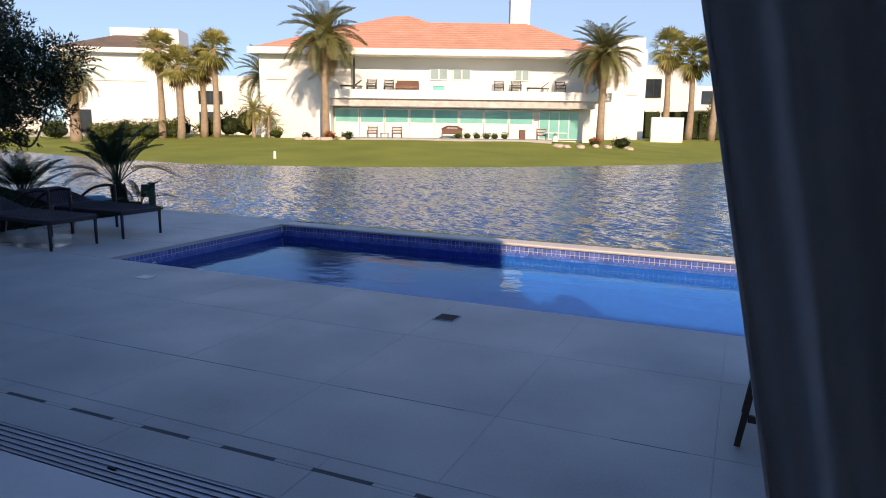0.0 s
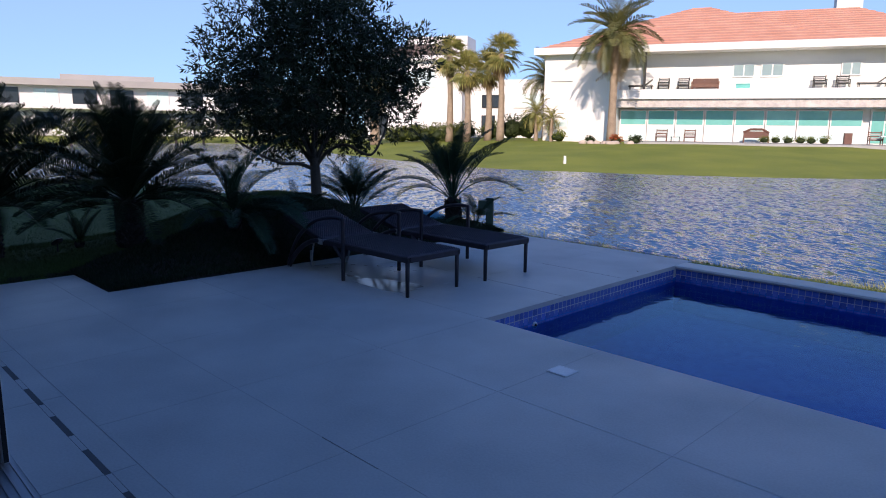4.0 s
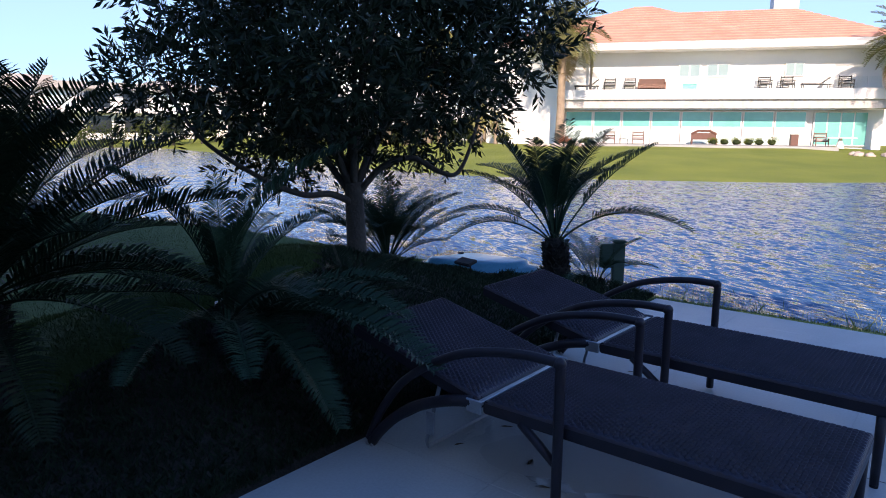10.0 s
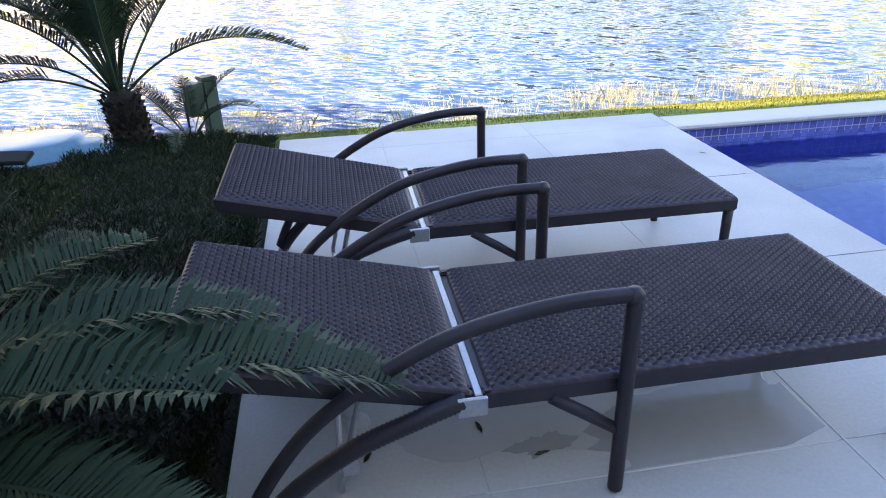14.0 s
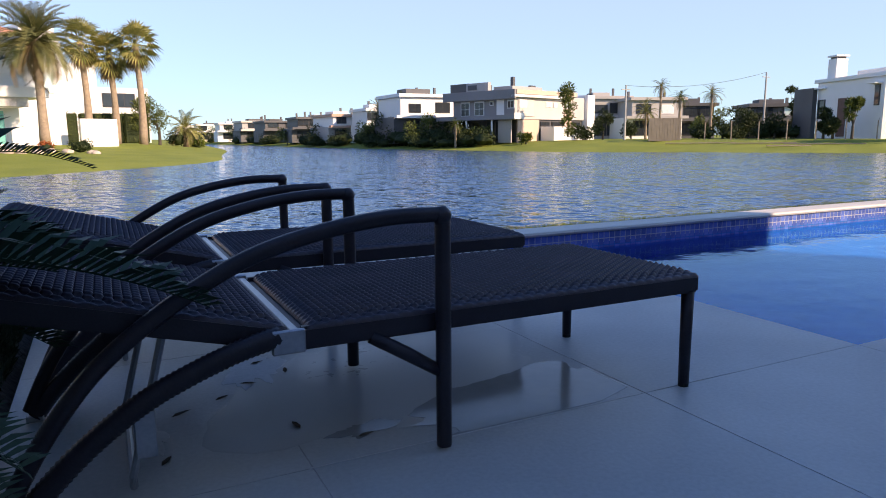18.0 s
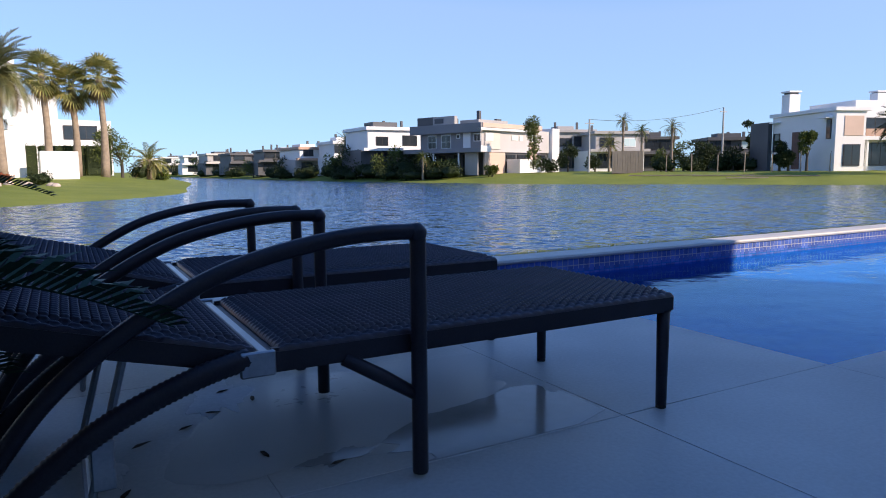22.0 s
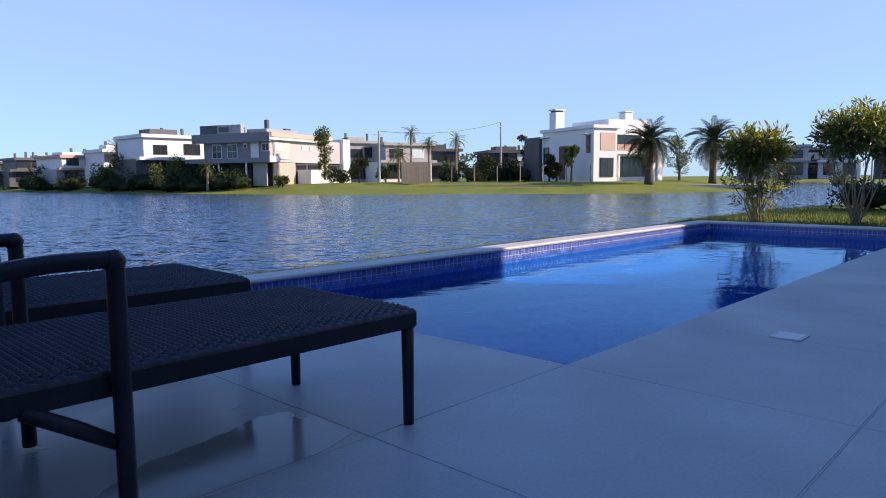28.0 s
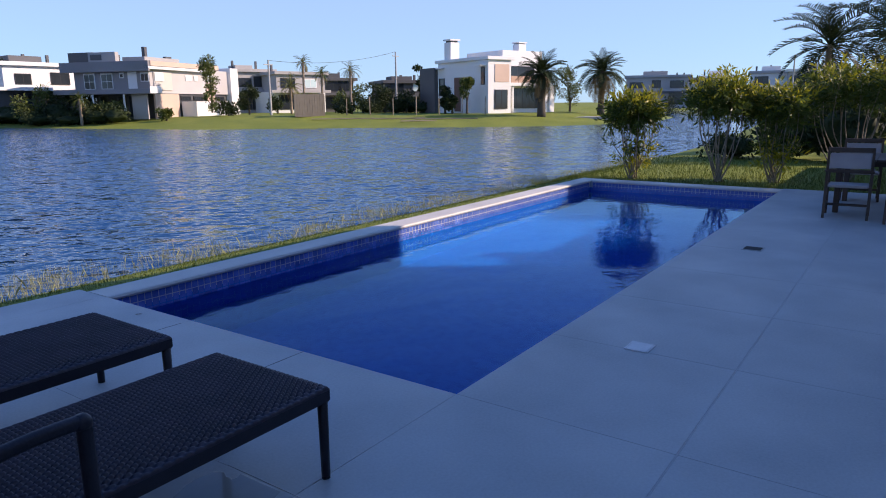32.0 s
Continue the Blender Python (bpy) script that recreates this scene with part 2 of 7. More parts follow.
M["pool"] = tiled("pool_lining", (0.0005, 0.115, 0.40), (0.003, 0.135, 0.43), 0.0675)
M["pool_water"] = water_surface("pool_water", (0.005, 0.78, 1.0), (0.44, 0.77, 1.0), ((1.3, 1.2, 20, 0.010), (5.0, 1.3, -30, 0.0025)), 0.0)
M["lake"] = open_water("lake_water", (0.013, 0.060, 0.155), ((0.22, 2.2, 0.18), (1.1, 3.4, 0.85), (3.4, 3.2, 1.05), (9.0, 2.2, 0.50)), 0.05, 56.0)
M["grass"] = surface("lawn", (0.235, 0.265, 0.045), (0.15, 0.19, 0.032), 0.8, 0.25, 22, 0.8, 0.05, spec=0.2)
# darker lawn copy for the near yard; its shade is put into the colour
M["turf_shaded"] = surface("shaded_lawn", (0.050, 0.085, 0.018), (0.034, 0.064, 0.014), 0.85, 0.8, 60, 0.8, 0.02, spec=0.15)
M["soil"] = surface("dark_soil", (0.02, 0.016, 0.012), (0.035, 0.027, 0.02), 0.9, 1.5, 30, 0.8, 0.03)
M["alu"] = surface("aluminium", (0.40, 0.41, 0.43), (0.34, 0.35, 0.37), 0.45, 3, 80, 0.05, 0.001, metal=0.6)
M["white_alu"] = surface("white_frame", (0.62, 0.62, 0.62), (0.5, 0.5, 0.5), 0.4, 3, 60, 0.05, 0.001)
M["dark"] = surface("dark_void", (0.012, 0.012, 0.013), None, 0.8, 3, 40)
M["rattan"] = surface("dark_rattan", (0.026, 0.017, 0.024), (0.056, 0.038, 0.051), 0.32, 5, 160, 0.2, 0.002, local=True, spec=0.46)
M["rattan_wrap"] = surface("dark_rattan_wrap", (0.023, 0.018, 0.023), (0.040, 0.032, 0.040), 0.42, 5, 160, 0.25, 0.002, local=True, spec=0.35)
M["steel"] = surface("bare_metal", (0.52, 0.53, 0.54), (0.36, 0.37, 0.39), 0.38, 6, 90, 0.05, 0.001, metal=0.85)
M["slot"] = surface("slot_shade", (0.10, 0.10, 0.105), None, 0.8, 3, 40)
M["rubber"] = surface("black_rubber", (0.012, 0.012, 0.012), None, 0.7, 5, 90)
M["wood"] = surface("dark_wood", (0.05, 0.028, 0.018), (0.085, 0.05, 0.03), 0.5, 4, 70, 0.2, 0.002, local=True)
M["canvas"] = surface("grey_canvas", (0.42, 0.38, 0.36), (0.33, 0.30, 0.29), 0.85, 3, 200, 0.3, 0.001)
M["curtain"] = surface("grey_curtain", (0.64, 0.64, 0.68), (0.56, 0.56, 0.6), 0.85, 2, 300, 0.25, 0.001)
M["plaster"] = surface("white_plaster", (0.80, 0.79, 0.77), (0.73, 0.72, 0.70), 0.75, 0.25, 12, 0.1, 0.004)
M["plaster_grey"] = surface("grey_plaster", (0.42, 0.40, 0.38), (0.36, 0.34, 0.33), 0.75, 0.25, 12, 0.1, 0.004)
M["plaster_beige"] = surface("beige_plaster", (0.62, 0.56, 0.50), (0.55, 0.50, 0.45), 0.75, 0.25, 12, 0.1, 0.004)
M["plaster_dark"] = surface("dark_plaster", (0.07, 0.07, 0.075), (0.10, 0.10, 0.105), 0.6, 0.3, 10, 0.1, 0.004)
M["brick_red"] = surface("salmon_cladding", (0.55, 0.36, 0.26), (0.48, 0.30, 0.22), 0.8, 0.4, 8, 0.3, 0.01)
M["salmon_pale"] = surface("pale_salmon_plaster", (0.66, 0.48, 0.38), (0.58, 0.42, 0.33), 0.8, 0.4, 8, 0.2, 0.01)
M["plaster_warm"] = surface("warm_grey_plaster", (0.52, 0.49, 0.47), (0.45, 0.42, 0.41), 0.75, 0.25, 12, 0.1, 0.004)
M["roof_tile"] = surface("clay_roof_tile", (0.60, 0.31, 0.22), (0.50, 0.24, 0.165), 0.75, 0.6, 5, 0.6, 0.05)
M["roof_dark"] = surface("dark_roof_tile", (0.16, 0.12, 0.10), (0.11, 0.085, 0.075), 0.8, 0.6, 5, 0.5, 0.05)
M["stone_band"] = surface("pale_ledge_stone", (0.62, 0.58, 0.55), (0.42, 0.39, 0.38), 0.85, 1.6, 6, 0.9, 0.05)
M["glass"] = surface("dark_glass", (0.02, 0.026, 0.032), (0.035, 0.042, 0.05), 0.06, 0.4, 3, 0.0, spec=0.5)
M["teal"] = surface("teal_glass", (0.18, 0.50, 0.46), (0.13, 0.42, 0.39), 0.08, 0.15, 2, 0.0, spec=0.8)
M["grey_glass"] = surface("grey_glass", (0.30, 0.40, 0.41), (0.24, 0.33, 0.34), 0.1, 0.15, 2, 0.0, spec=0.7)
M["clear_glass"] = surface("clear_glass", (0.93, 0.97, 0.96), (0.9, 0.95, 0.94), 0.0, 1, 3, 0.0)
M["clear_glass"].node_tree.nodes["Principled BSDF"].inputs["Transmission Weight"].default_value = 1.0
M["clear_glass"].node_tree.nodes["Principled BSDF"].inputs["IOR"].default_value = 1.05
# plaster darkened to deepen the beige house's shaded side; also a cushion grey
M["taupe"] = surface("taupe_plaster", (0.26, 0.245, 0.25), (0.22, 0.21, 0.21), 0.75, 0.25, 12, 0.1, 0.004)
M["pale_glass"] = surface("pale_glass", (0.62, 0.76, 0.74), (0.55, 0.70, 0.69), 0.1, 0.15, 2, 0.0, spec=0.7)
M["frame_dark"] = surface("dark_frame", (0.02, 0.02, 0.022), None, 0.4, 3, 40)
M["bark"] = surface("bark", (0.09, 0.075, 0.06), (0.05, 0.042, 0.035), 0.9, 6, 45, 0.9, 0.012)
M["palm_bark"] = surface("palm_bark", (0.36, 0.28, 0.20), (0.24, 0.18, 0.13), 0.9, 2.5, 14, 0.9, 0.03)
M["cycad_bark"] = surface("cycad_bark", (0.012, 0.010, 0.008), (0.024, 0.019, 0.015), 0.9, 8, 40, 0.9, 0.015)
M["cycad"] = leafy("cycad_leaf", (0.015, 0.042, 0.027), (0.026, 0.060, 0.030), 0.5, 3, spec=0.18, through=0.05)
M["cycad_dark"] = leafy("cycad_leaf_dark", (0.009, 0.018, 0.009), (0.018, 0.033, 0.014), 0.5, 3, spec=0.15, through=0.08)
M["stem"] = surface("frond_stem", (0.05, 0.06, 0.025), (0.07, 0.07, 0.03), 0.6, 5, 60)
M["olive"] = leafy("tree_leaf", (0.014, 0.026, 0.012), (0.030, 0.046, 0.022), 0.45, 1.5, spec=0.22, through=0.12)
M["shrub_stem"] = surface("shrub_stem", (0.30, 0.25, 0.18), (0.20, 0.16, 0.12), 0.8, 4, 40, 0.4, 0.006)
M["shrub"] = leafy("shrub_leaf", (0.040, 0.075, 0.012), (0.12, 0.15, 0.018), 0.42, 2.0, through=0.4)
M["shrub_sunlit"] = leafy("sunlit_leaf", (0.46, 0.40, 0.02), (0.28, 0.29, 0.02), 0.45, 2.0, through=0.35)
M["palm"] = leafy("palm_frond", (0.12, 0.14, 0.05), (0.23, 0.21, 0.08), 0.5, 0.6)
M["palm_dry"] = leafy("dry_frond", (0.24, 0.17, 0.08), (0.16, 0.11, 0.05), 0.8, 0.6)
M["fan"] = leafy("fan_leaf", (0.12, 0.15, 0.035), (0.42, 0.36, 0.12), 0.5, 0.6, through=0.12)
M["hedge"] = leafy("hedge_leaf", (0.06, 0.09, 0.022), (0.13, 0.15, 0.025), 0.6, 1.2)
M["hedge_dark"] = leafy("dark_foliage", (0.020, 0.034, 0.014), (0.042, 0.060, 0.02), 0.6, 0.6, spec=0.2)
M["lime"] = leafy("lime_leaf", (0.16, 0.19, 0.02), (0.10, 0.14, 0.02), 0.6, 1.0)
M["reed"] = leafy("reed", (0.26, 0.29, 0.11), (0.42, 0.40, 0.20), 0.6, 0.8, through=0.3)
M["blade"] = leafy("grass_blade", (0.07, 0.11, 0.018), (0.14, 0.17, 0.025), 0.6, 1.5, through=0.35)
# blades of the near lawn, darkened for shade in the same way
M["turf"] = leafy("shaded_turf_blade", (0.030, 0.060, 0.012), (0.055, 0.088, 0.020), 0.6, 1.5, through=0.2)
M["cover"] = leafy("ground_cover", (0.012, 0.026, 0.015), (0.032, 0.056, 0.028), 0.6, 2.5, spec=0.2)
M["red_leaf"] = leafy("red_leaf", (0.42, 0.06, 0.02), (0.30, 0.12, 0.03), 0.6, 1.0)
M["rock"] = surface("pale_rock", (0.60, 0.50, 0.42), (0.42, 0.34, 0.28), 0.85, 2, 8, 0.8, 0.05)
M["tub"] = surface("blue_tub", (0.045, 0.27, 0.42), (0.09, 0.36, 0.52), 0.2, 2.0, 40, 0.03, 0.001, spec=0.6)
M["tub_rim"] = surface("white_tub_rim", (0.36, 0.54, 0.62), (0.28, 0.47, 0.56), 0.25, 2, 30, 0.03, 0.001)
M["plastic_green"] = surface("green_plastic", (0.05, 0.10, 0.075), (0.04, 0.08, 0.06), 0.5, 4, 60)
M["plastic_white"] = surface("white_plastic", (0.72, 0.73, 0.72), (0.6, 0.61, 0.6), 0.4, 6, 60)
M["red_brown"] = surface("red_brown_wood", (0.16, 0.07, 0.05), (0.11, 0.05, 0.035), 0.6, 3, 30)
M["fence_wood"] = surface("weathered_board", (0.34, 0.27, 0.20), (0.25, 0.20, 0.15), 0.8, 1, 25, 0.3, 0.01)
M["concrete"] = surface("concrete", (0.40, 0.40, 0.39), (0.32, 0.32, 0.31), 0.8, 1, 15, 0.2, 0.005)
M["floor_in"] = surface("porcelain_floor", (0.66, 0.66, 0.66), (0.61, 0.61, 0.61), 0.18, 0.6, 30, 0.02, 0.001)
M["wall_in"] = surface("inner_wall", (0.70, 0.69, 0.67), (0.64, 0.63, 0.61), 0.8, 0.6, 30, 0.05, 0.002)
M["dead_leaf"] = surface("dead_leaf", (0.10, 0.06, 0.03), (0.06, 0.035, 0.02), 0.8, 20, 90)
M["puddle"] = surface("wet_stone", (0.30, 0.305, 0.298), (0.34, 0.345, 0.335), 0.07, 2, 20, 0.01, 0.001, rough2=0.2, spec=0.32)
M["damp"] = surface("damp_stone", (0.36, 0.366, 0.355), (0.41, 0.417, 0.405), 0.25, 2, 30, 0.05, 0.001, rough2=0.5, spec=0.4)
M["grime"] = surface("dark_grime", (0.13, 0.13, 0.13), (0.22, 0.22, 0.21), 0.8, 6, 60, mix=0.4)
M["residue"] = surface("pale_residue", (0.62, 0.615, 0.59), (0.52, 0.515, 0.495), 0.8, 3, 60, mix=0.3)
M["white_bird"] = surface("white_paint", (0.8, 0.8, 0.78), None, 0.6, 5, 40)


# ---- building helpers
def mesh_of(name, bm, material, smooth=False):
    me = bpy.data.meshes.new(name)
    bm.to_mesh(me)
    bm.free()
    if material:
        me.materials.append(material)
    if smooth:
        for p in me.polygons:
            p.use_smooth = True
    return me


def part(name, bm, material, parent=None, label="", smooth=False):
    """Links a bmesh as one mesh object under a thing or a part."""
    ob = new(name, mesh_of(name, bm, material, smooth))
    ob.parent = parent
    return tagged(ob, label)


def raw(name, verts, faces, material, parent=None, label="", smooth=False):
    me = bpy.data.meshes.new(name)
    me.from_pydata(verts, [], faces)
    me.materials.append(material)
    if smooth:
        for p in me.polygons:
            p.use_smooth = True
    ob = new(name, me)
    ob.parent = parent
    return tagged(ob, label)


def thing(name, label, category, group="", m=None, kind=""):
    ob = new(name)
    ob.empty_display_size = 0.1
    if m is not None:
        ob.matrix_basis = m
    return tagged(ob, label, category, group, kind)


def box(bm, x0, x1, y0, y1, z0, z1, bev=0.0, seg=1):
    vs = [bm.verts.new((x, y, z)) for x in (x0, x1) for y in (y0, y1) for z in (z0, z1)]
    fs = [bm.faces.new([vs[i] for i in f]) for f in ((0, 1, 3, 2), (4, 6, 7, 5), (0, 4, 5, 1), (2, 3, 7, 6), (0, 2, 6, 4), (1, 5, 7, 3))]
    if bev:
        es = list({e for f in fs for e in f.edges})
        bmesh.ops.bevel(bm, geom=es, offset=bev, segments=seg, affect="EDGES")
    return bm


def boxed(*a, **k):
    return box(bmesh.new(), *a, **k)


def tube(bm, pts, radii, n=8, cap=True):
    """A round bar swept along points; radii is one radius or one for each point."""
    pts = [Vector(p) for p in pts]
    if not hasattr(radii, "__len__"):
        radii = [radii] * len(pts)
    rings, up = [], None
    for i, p in enumerate(pts):
        d = (pts[min(i + 1, len(pts) - 1)] - pts[max(i - 1, 0)]).normalized()
        if up is None:
            up = d.orthogonal().normalized()
        side = d.cross(up).normalized()
        up = side.cross(d).normalized()
        rings.append([bm.verts.new(p + radii[i] * (math.cos(a) * up + math.sin(a) * side)) for a in (2 * math.pi * k / n for k in range(n))])
    for a, b in zip(rings, rings[1:]):
        for k in range(n):
            bm.faces.new((a[k], a[(k + 1) % n], b[(k + 1) % n], b[k]))
    if cap:
        bm.faces.new(rings[0][::-1])
        bm.faces.new(rings[-1])
    return bm


def spline(pts, steps):
    """Points on a smooth curve through pts."""
    pts = [Vector(p) for p in pts]
    out = []
    for i in range(len(pts) - 1):
        p0, p1, p2, p3 = pts[max(i - 1, 0)], pts[i], pts[i + 1], pts[min(i + 2, len(pts) - 1)]
        for k in range(steps):
            t = k / steps
            out.append(0.5 * ((2 * p1) + (p2 - p0) * t + (2 * p0 - 5 * p1 + 4 * p2 - p3) * t * t + (3 * p1 - p0 - 3 * p2 + p3) * t ** 3))
    out.append(pts[-1])
    return out


def blob(bm, c, r, sub=2, rough=0.15, flat=1.0, seed=0):
    """An uneven rounded lump."""
    got = bmesh.ops.create_icosphere(bm, subdivisions=sub, radius=1.0)
    for v in got["verts"]:
        d = v.co.normalized()
        k = 1 + rough * noise.noise(d * 2.1 + Vector((seed * 3.7, seed, 0))) * 2
        v.co = Vector(c) + Vector((d.x * r * k, d.y * r * k, d.z * r * k * flat))
    return bm


# ---- ground and lake
WATER_Z = -0.8
SHORE = [(-88, 15), (-60, -4), (-26, 1.2), (-20, 5.0), (-15.5, 6.3), (-11, 6.9), (-7.5, 6.8), (-3, 7.0), (12, 6.9), (33, 7.2), (60, 10), (150, 22), (178, 40),
         (172, 78), (135, 58), (118, 40), (108, 31), (97, 27.5), (82, 25), (69, 25), (62, 28.3), (56, 34.5), (52, 42), (47, 49.5), (40.5, 57), (39, 70), (37, 82), (34.5, 94), (33.5, 105),
         (32, 122), (32, 144), (32, 166), (31, 190), (29.5, 225), (27.5, 250), (25, 225), (21.5, 180), (15, 112), (12.8, 95), (8, 70), (5.6, 51), (-3, 40), (-9.4, 33), (-18, 28.5),
         (-24.6, 26.2), (-45, 31), (-66, 38), (-84, 41)]


def soften(poly, times=2):
    """Chaikin's corner cutting."""
    for _ in range(times):
        out = []
        for a, b in zip(poly, poly[1:] + poly[:1]):
            out.append((0.75 * a[0] + 0.25 * b[0], 0.75 * a[1] + 0.25 * b[1]))
            out.append((0.25 * a[0] + 0.75 * b[0], 0.25 * a[1] + 0.75 * b[1]))
        poly = out
    return poly


LAKE = np.array(soften(SHORE))


def shore_distance(x, y):
    """Metres to the shore, positive on land."""
    x, y = np.asarray(x, float), np.asarray(y, float)
    best, inside = np.full(x.shape, 1e9), np.zeros(x.shape, bool)
    for (ax, ay), (bx, by) in zip(LAKE, np.roll(LAKE, -1, 0)):
        dx, dy = bx - ax, by - ay
        t = np.clip(((x - ax) * dx + (y - ay) * dy) / (dx * dx + dy * dy), 0, 1)
        best = np.minimum(best, np.hypot(x - ax - t * dx, y - ay - t * dy))
        cross = (ay > y) != (by > y)
        inside ^= cross & (x < (bx - ax) * (y - ay) / ((by - ay) or 1e-9) + ax)
    return np.where(inside, -best, best)


def land_height(x, y):
    sd = shore_distance(x, y)
    x, y = np.asarray(x, float), np.asarray(y, float)
    near = y < 12 + 0.05 * np.maximum(x, 0)
    z = np.where(near, np.minimum(sd * 0.27, 0.75), np.minimum(sd * np.where((x < 14) & (y < 90), 0.056, 0.10), 1.12))
    bump = 0.03 * np.sin(x * 0.7 + 1.3 * np.sin(y * 0.4)) * np.clip(sd / 3, 0, 1) * np.where((np.abs(x - 3) < 12) & (y < 5), 0, 1)
    return WATER_Z + np.maximum(z, -0.9) + bump


def ground_at(x, y):
    return float(land_height(np.array([x]), np.array([y]))[0])


_steps = list(np.arange(0, 14, 0.5)) + list(np.arange(14, 44, 1.5)) + list(np.arange(44, 130, 4)) + list(np.arange(130, 340, 15)) + [420, 700, 1500, 4000]
_line = sorted({float(s) for s in _steps} | {-float(s) for s in _steps})
gx = np.array(sorted(set(_line) | {-0.36, -0.3, 10.4, 10.46}))
gy = np.array(sorted(set(_line) | {-0.36, -0.3, 3.74, 3.8}))
GX, GY = np.meshgrid(gx, gy)
GZ = land_height(GX, GY)
GZ[(GX > -0.33) & (GX < 10.43) & (GY > -0.33) & (GY < 3.77)] = -2.2
_n = len(gx)
ground = raw("ground", np.stack([GX.ravel(), GY.ravel(), GZ.ravel()], 1).tolist(),
             [(j * _n + i, j * _n + i + 1, (j + 1) * _n + i + 1, (j + 1) * _n + i) for j in range(len(gy) - 1) for i in range(_n - 1)], M["grass"], smooth=True)
# near yard takes the darker copy that carries its shade
ground.data.materials.append(M["turf_shaded"])
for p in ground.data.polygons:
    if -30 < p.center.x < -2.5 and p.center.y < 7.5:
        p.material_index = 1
tagged(ground, "green lawn sloping down to the lake shore", "lawn", kind="structure")

_e = np.roll(LAKE, -1, 0) - np.roll(LAKE, 1, 0)
_nrm = np.stack([_e[:, 1], -_e[:, 0]], 1) / np.linalg.norm(_e, axis=1)[:, None]
_wide = LAKE + _nrm * 1.0
if shore_distance(*_wide[10:11].T)[0] < 0:
    _wide = LAKE - _nrm * 1.0
bm = bmesh.new()
f = bm.faces.new([bm.verts.new((x, y, WATER_Z)) for x, y in _wide])
bm.normal_update()
if f.normal.z < 0:
    f.normal_flip()
bmesh.ops.triangulate(bm, faces=bm.faces[:])
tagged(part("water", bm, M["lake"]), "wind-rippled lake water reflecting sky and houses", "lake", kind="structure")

# ---- pool
PX, PY, PFLOOR, PWATER = 10.07, 3.48, -1.35, -0.20
def shell_box(b):
    """A lining slab whose tile pattern follows its faces."""
    bm = boxed(*b)
    uv = bm.loops.layers.uv.new("UVMap")
    bm.normal_update()
    for fc in bm.faces:
        n = [abs(v) for v in fc.normal]
        ax = [(1, 2), (0, 2), (0, 1)][n.index(max(n))]
        for lp in fc.loops:
            lp[uv].uv = (lp.vert.co[ax[0]], lp.vert.co[ax[1]])
    return bm


pool = thing("pool_basin", "long swimming pool lined with deep blue mosaic tiles", "pool", kind="structure")
part("pool_floor", shell_box((-0.2, PX + 0.2, -0.2, PY + 0.2, PFLOOR - 0.2, PFLOOR)), M["pool"], pool)
for b in ((-0.2, 0, -0.2, PY + 0.2, PFLOOR, -0.145), (PX, PX + 0.2, -0.2, PY + 0.2, PFLOOR, -0.145), (0, PX, -0.2, 0, PFLOOR, -0.145), (0, PX, PY, PY + 0.2, PFLOOR, -0.145)):
    part("pool_wall", shell_box(b), M["pool"], pool)
bm = bmesh.new()
vs = [bm.verts.new((x, y, PWATER)) for x, y in ((0.001, 0.001), (PX - 0.001, 0.001), (PX - 0.001, PY - 0.001), (0.001, PY - 0.001))]
bm.faces.new(vs)
pool_water = tagged(part("pool_water", bm, M["pool_water"]), "still blue pool water with faint ripples", "water", kind="structure")
pool_water.visible_shadow = False

# ---- deck: stone slabs on a bed of grout, cut round the pool and the planting bed
SLAB = 1.17
bm = bmesh.new()
for x0, x1, y0, y1 in ((-4.18, -3.12, -3.6, -2.05), (-3.12, 0.0, -3.6, 3.9), (0.0, 10.45, -3.6, 0.0), (0.0, PX, PY, 3.78), (PX, 10.40, 0, 3.78)):
    box(bm, x0, x1, y0, y1, -0.14, -0.0018)
deck = tagged(part("deck", bm, M["grout"]), "pale stone pool deck with wide square slabs, in shade", "deck", kind="structure")
_slabs = {}


def slab(x0, x1, y0, y1, mat="deck", z=0.0, lip=0.0009, parent=None, name="slab", thick=0.035):
    w, d = round(x1 - x0, 3), round(y1 - y0, 3)
    key = (w, d, mat, thick)
    if key not in _slabs:
        b = bmesh.new()
        box(b, 0, w, 0, d, -thick, 0, min(0.006, lip), 1)
        _slabs[key] = mesh_of(name, b, M[mat])
    ob = new(name, _slabs[key])
    ob.parent = parent
    ob.location = (x0, y0, z)
    return ob


J = 0.0013


def lay(x0, x1, y0, y1):
    """Slabs on the common grid within a rectangle."""
    for i in range(math.floor(x0 / SLAB + 1e-6), math.ceil(x1 / SLAB - 1e-6)):
        for j in range(math.floor(y0 / SLAB + 1e-6), math.ceil(y1 / SLAB - 1e-6)):
            a, b = max(x0, i * SLAB), min(x1, (i + 1) * SLAB)
            c, d = max(y0, j * SLAB), min(y1, (j + 1) * SLAB)
            if b - a > 0.03 and d - c > 0.03:
                slab(a + J, b - J, c + J, d - J, parent=deck)


# ---- threshold: slot drain, sill stones, sliding-door track
x = -4.1
while x < 9.0:
    slab(x + 0.002, min(x + SLAB, 9.0) - 0.002, -3.585, -3.316, parent=deck)
    slab(x + 0.002, min(x + SLAB, 9.0) - 0.002, -3.284, -3.165, parent=deck)
    x += SLAB
x = -4.135
while x < 8.9:
    slab(x + 0.28, x + 0.555 - 0.055, -3.3145, -3.2855, parent=deck, name="drain_cover")
    x += 0.555
# flush strip whose dark colour carries the shade inside the open slots
bm = bmesh.new()
box(bm, -4.1, 9.0, -3.315, -3.285, -0.0017, -0.0004)
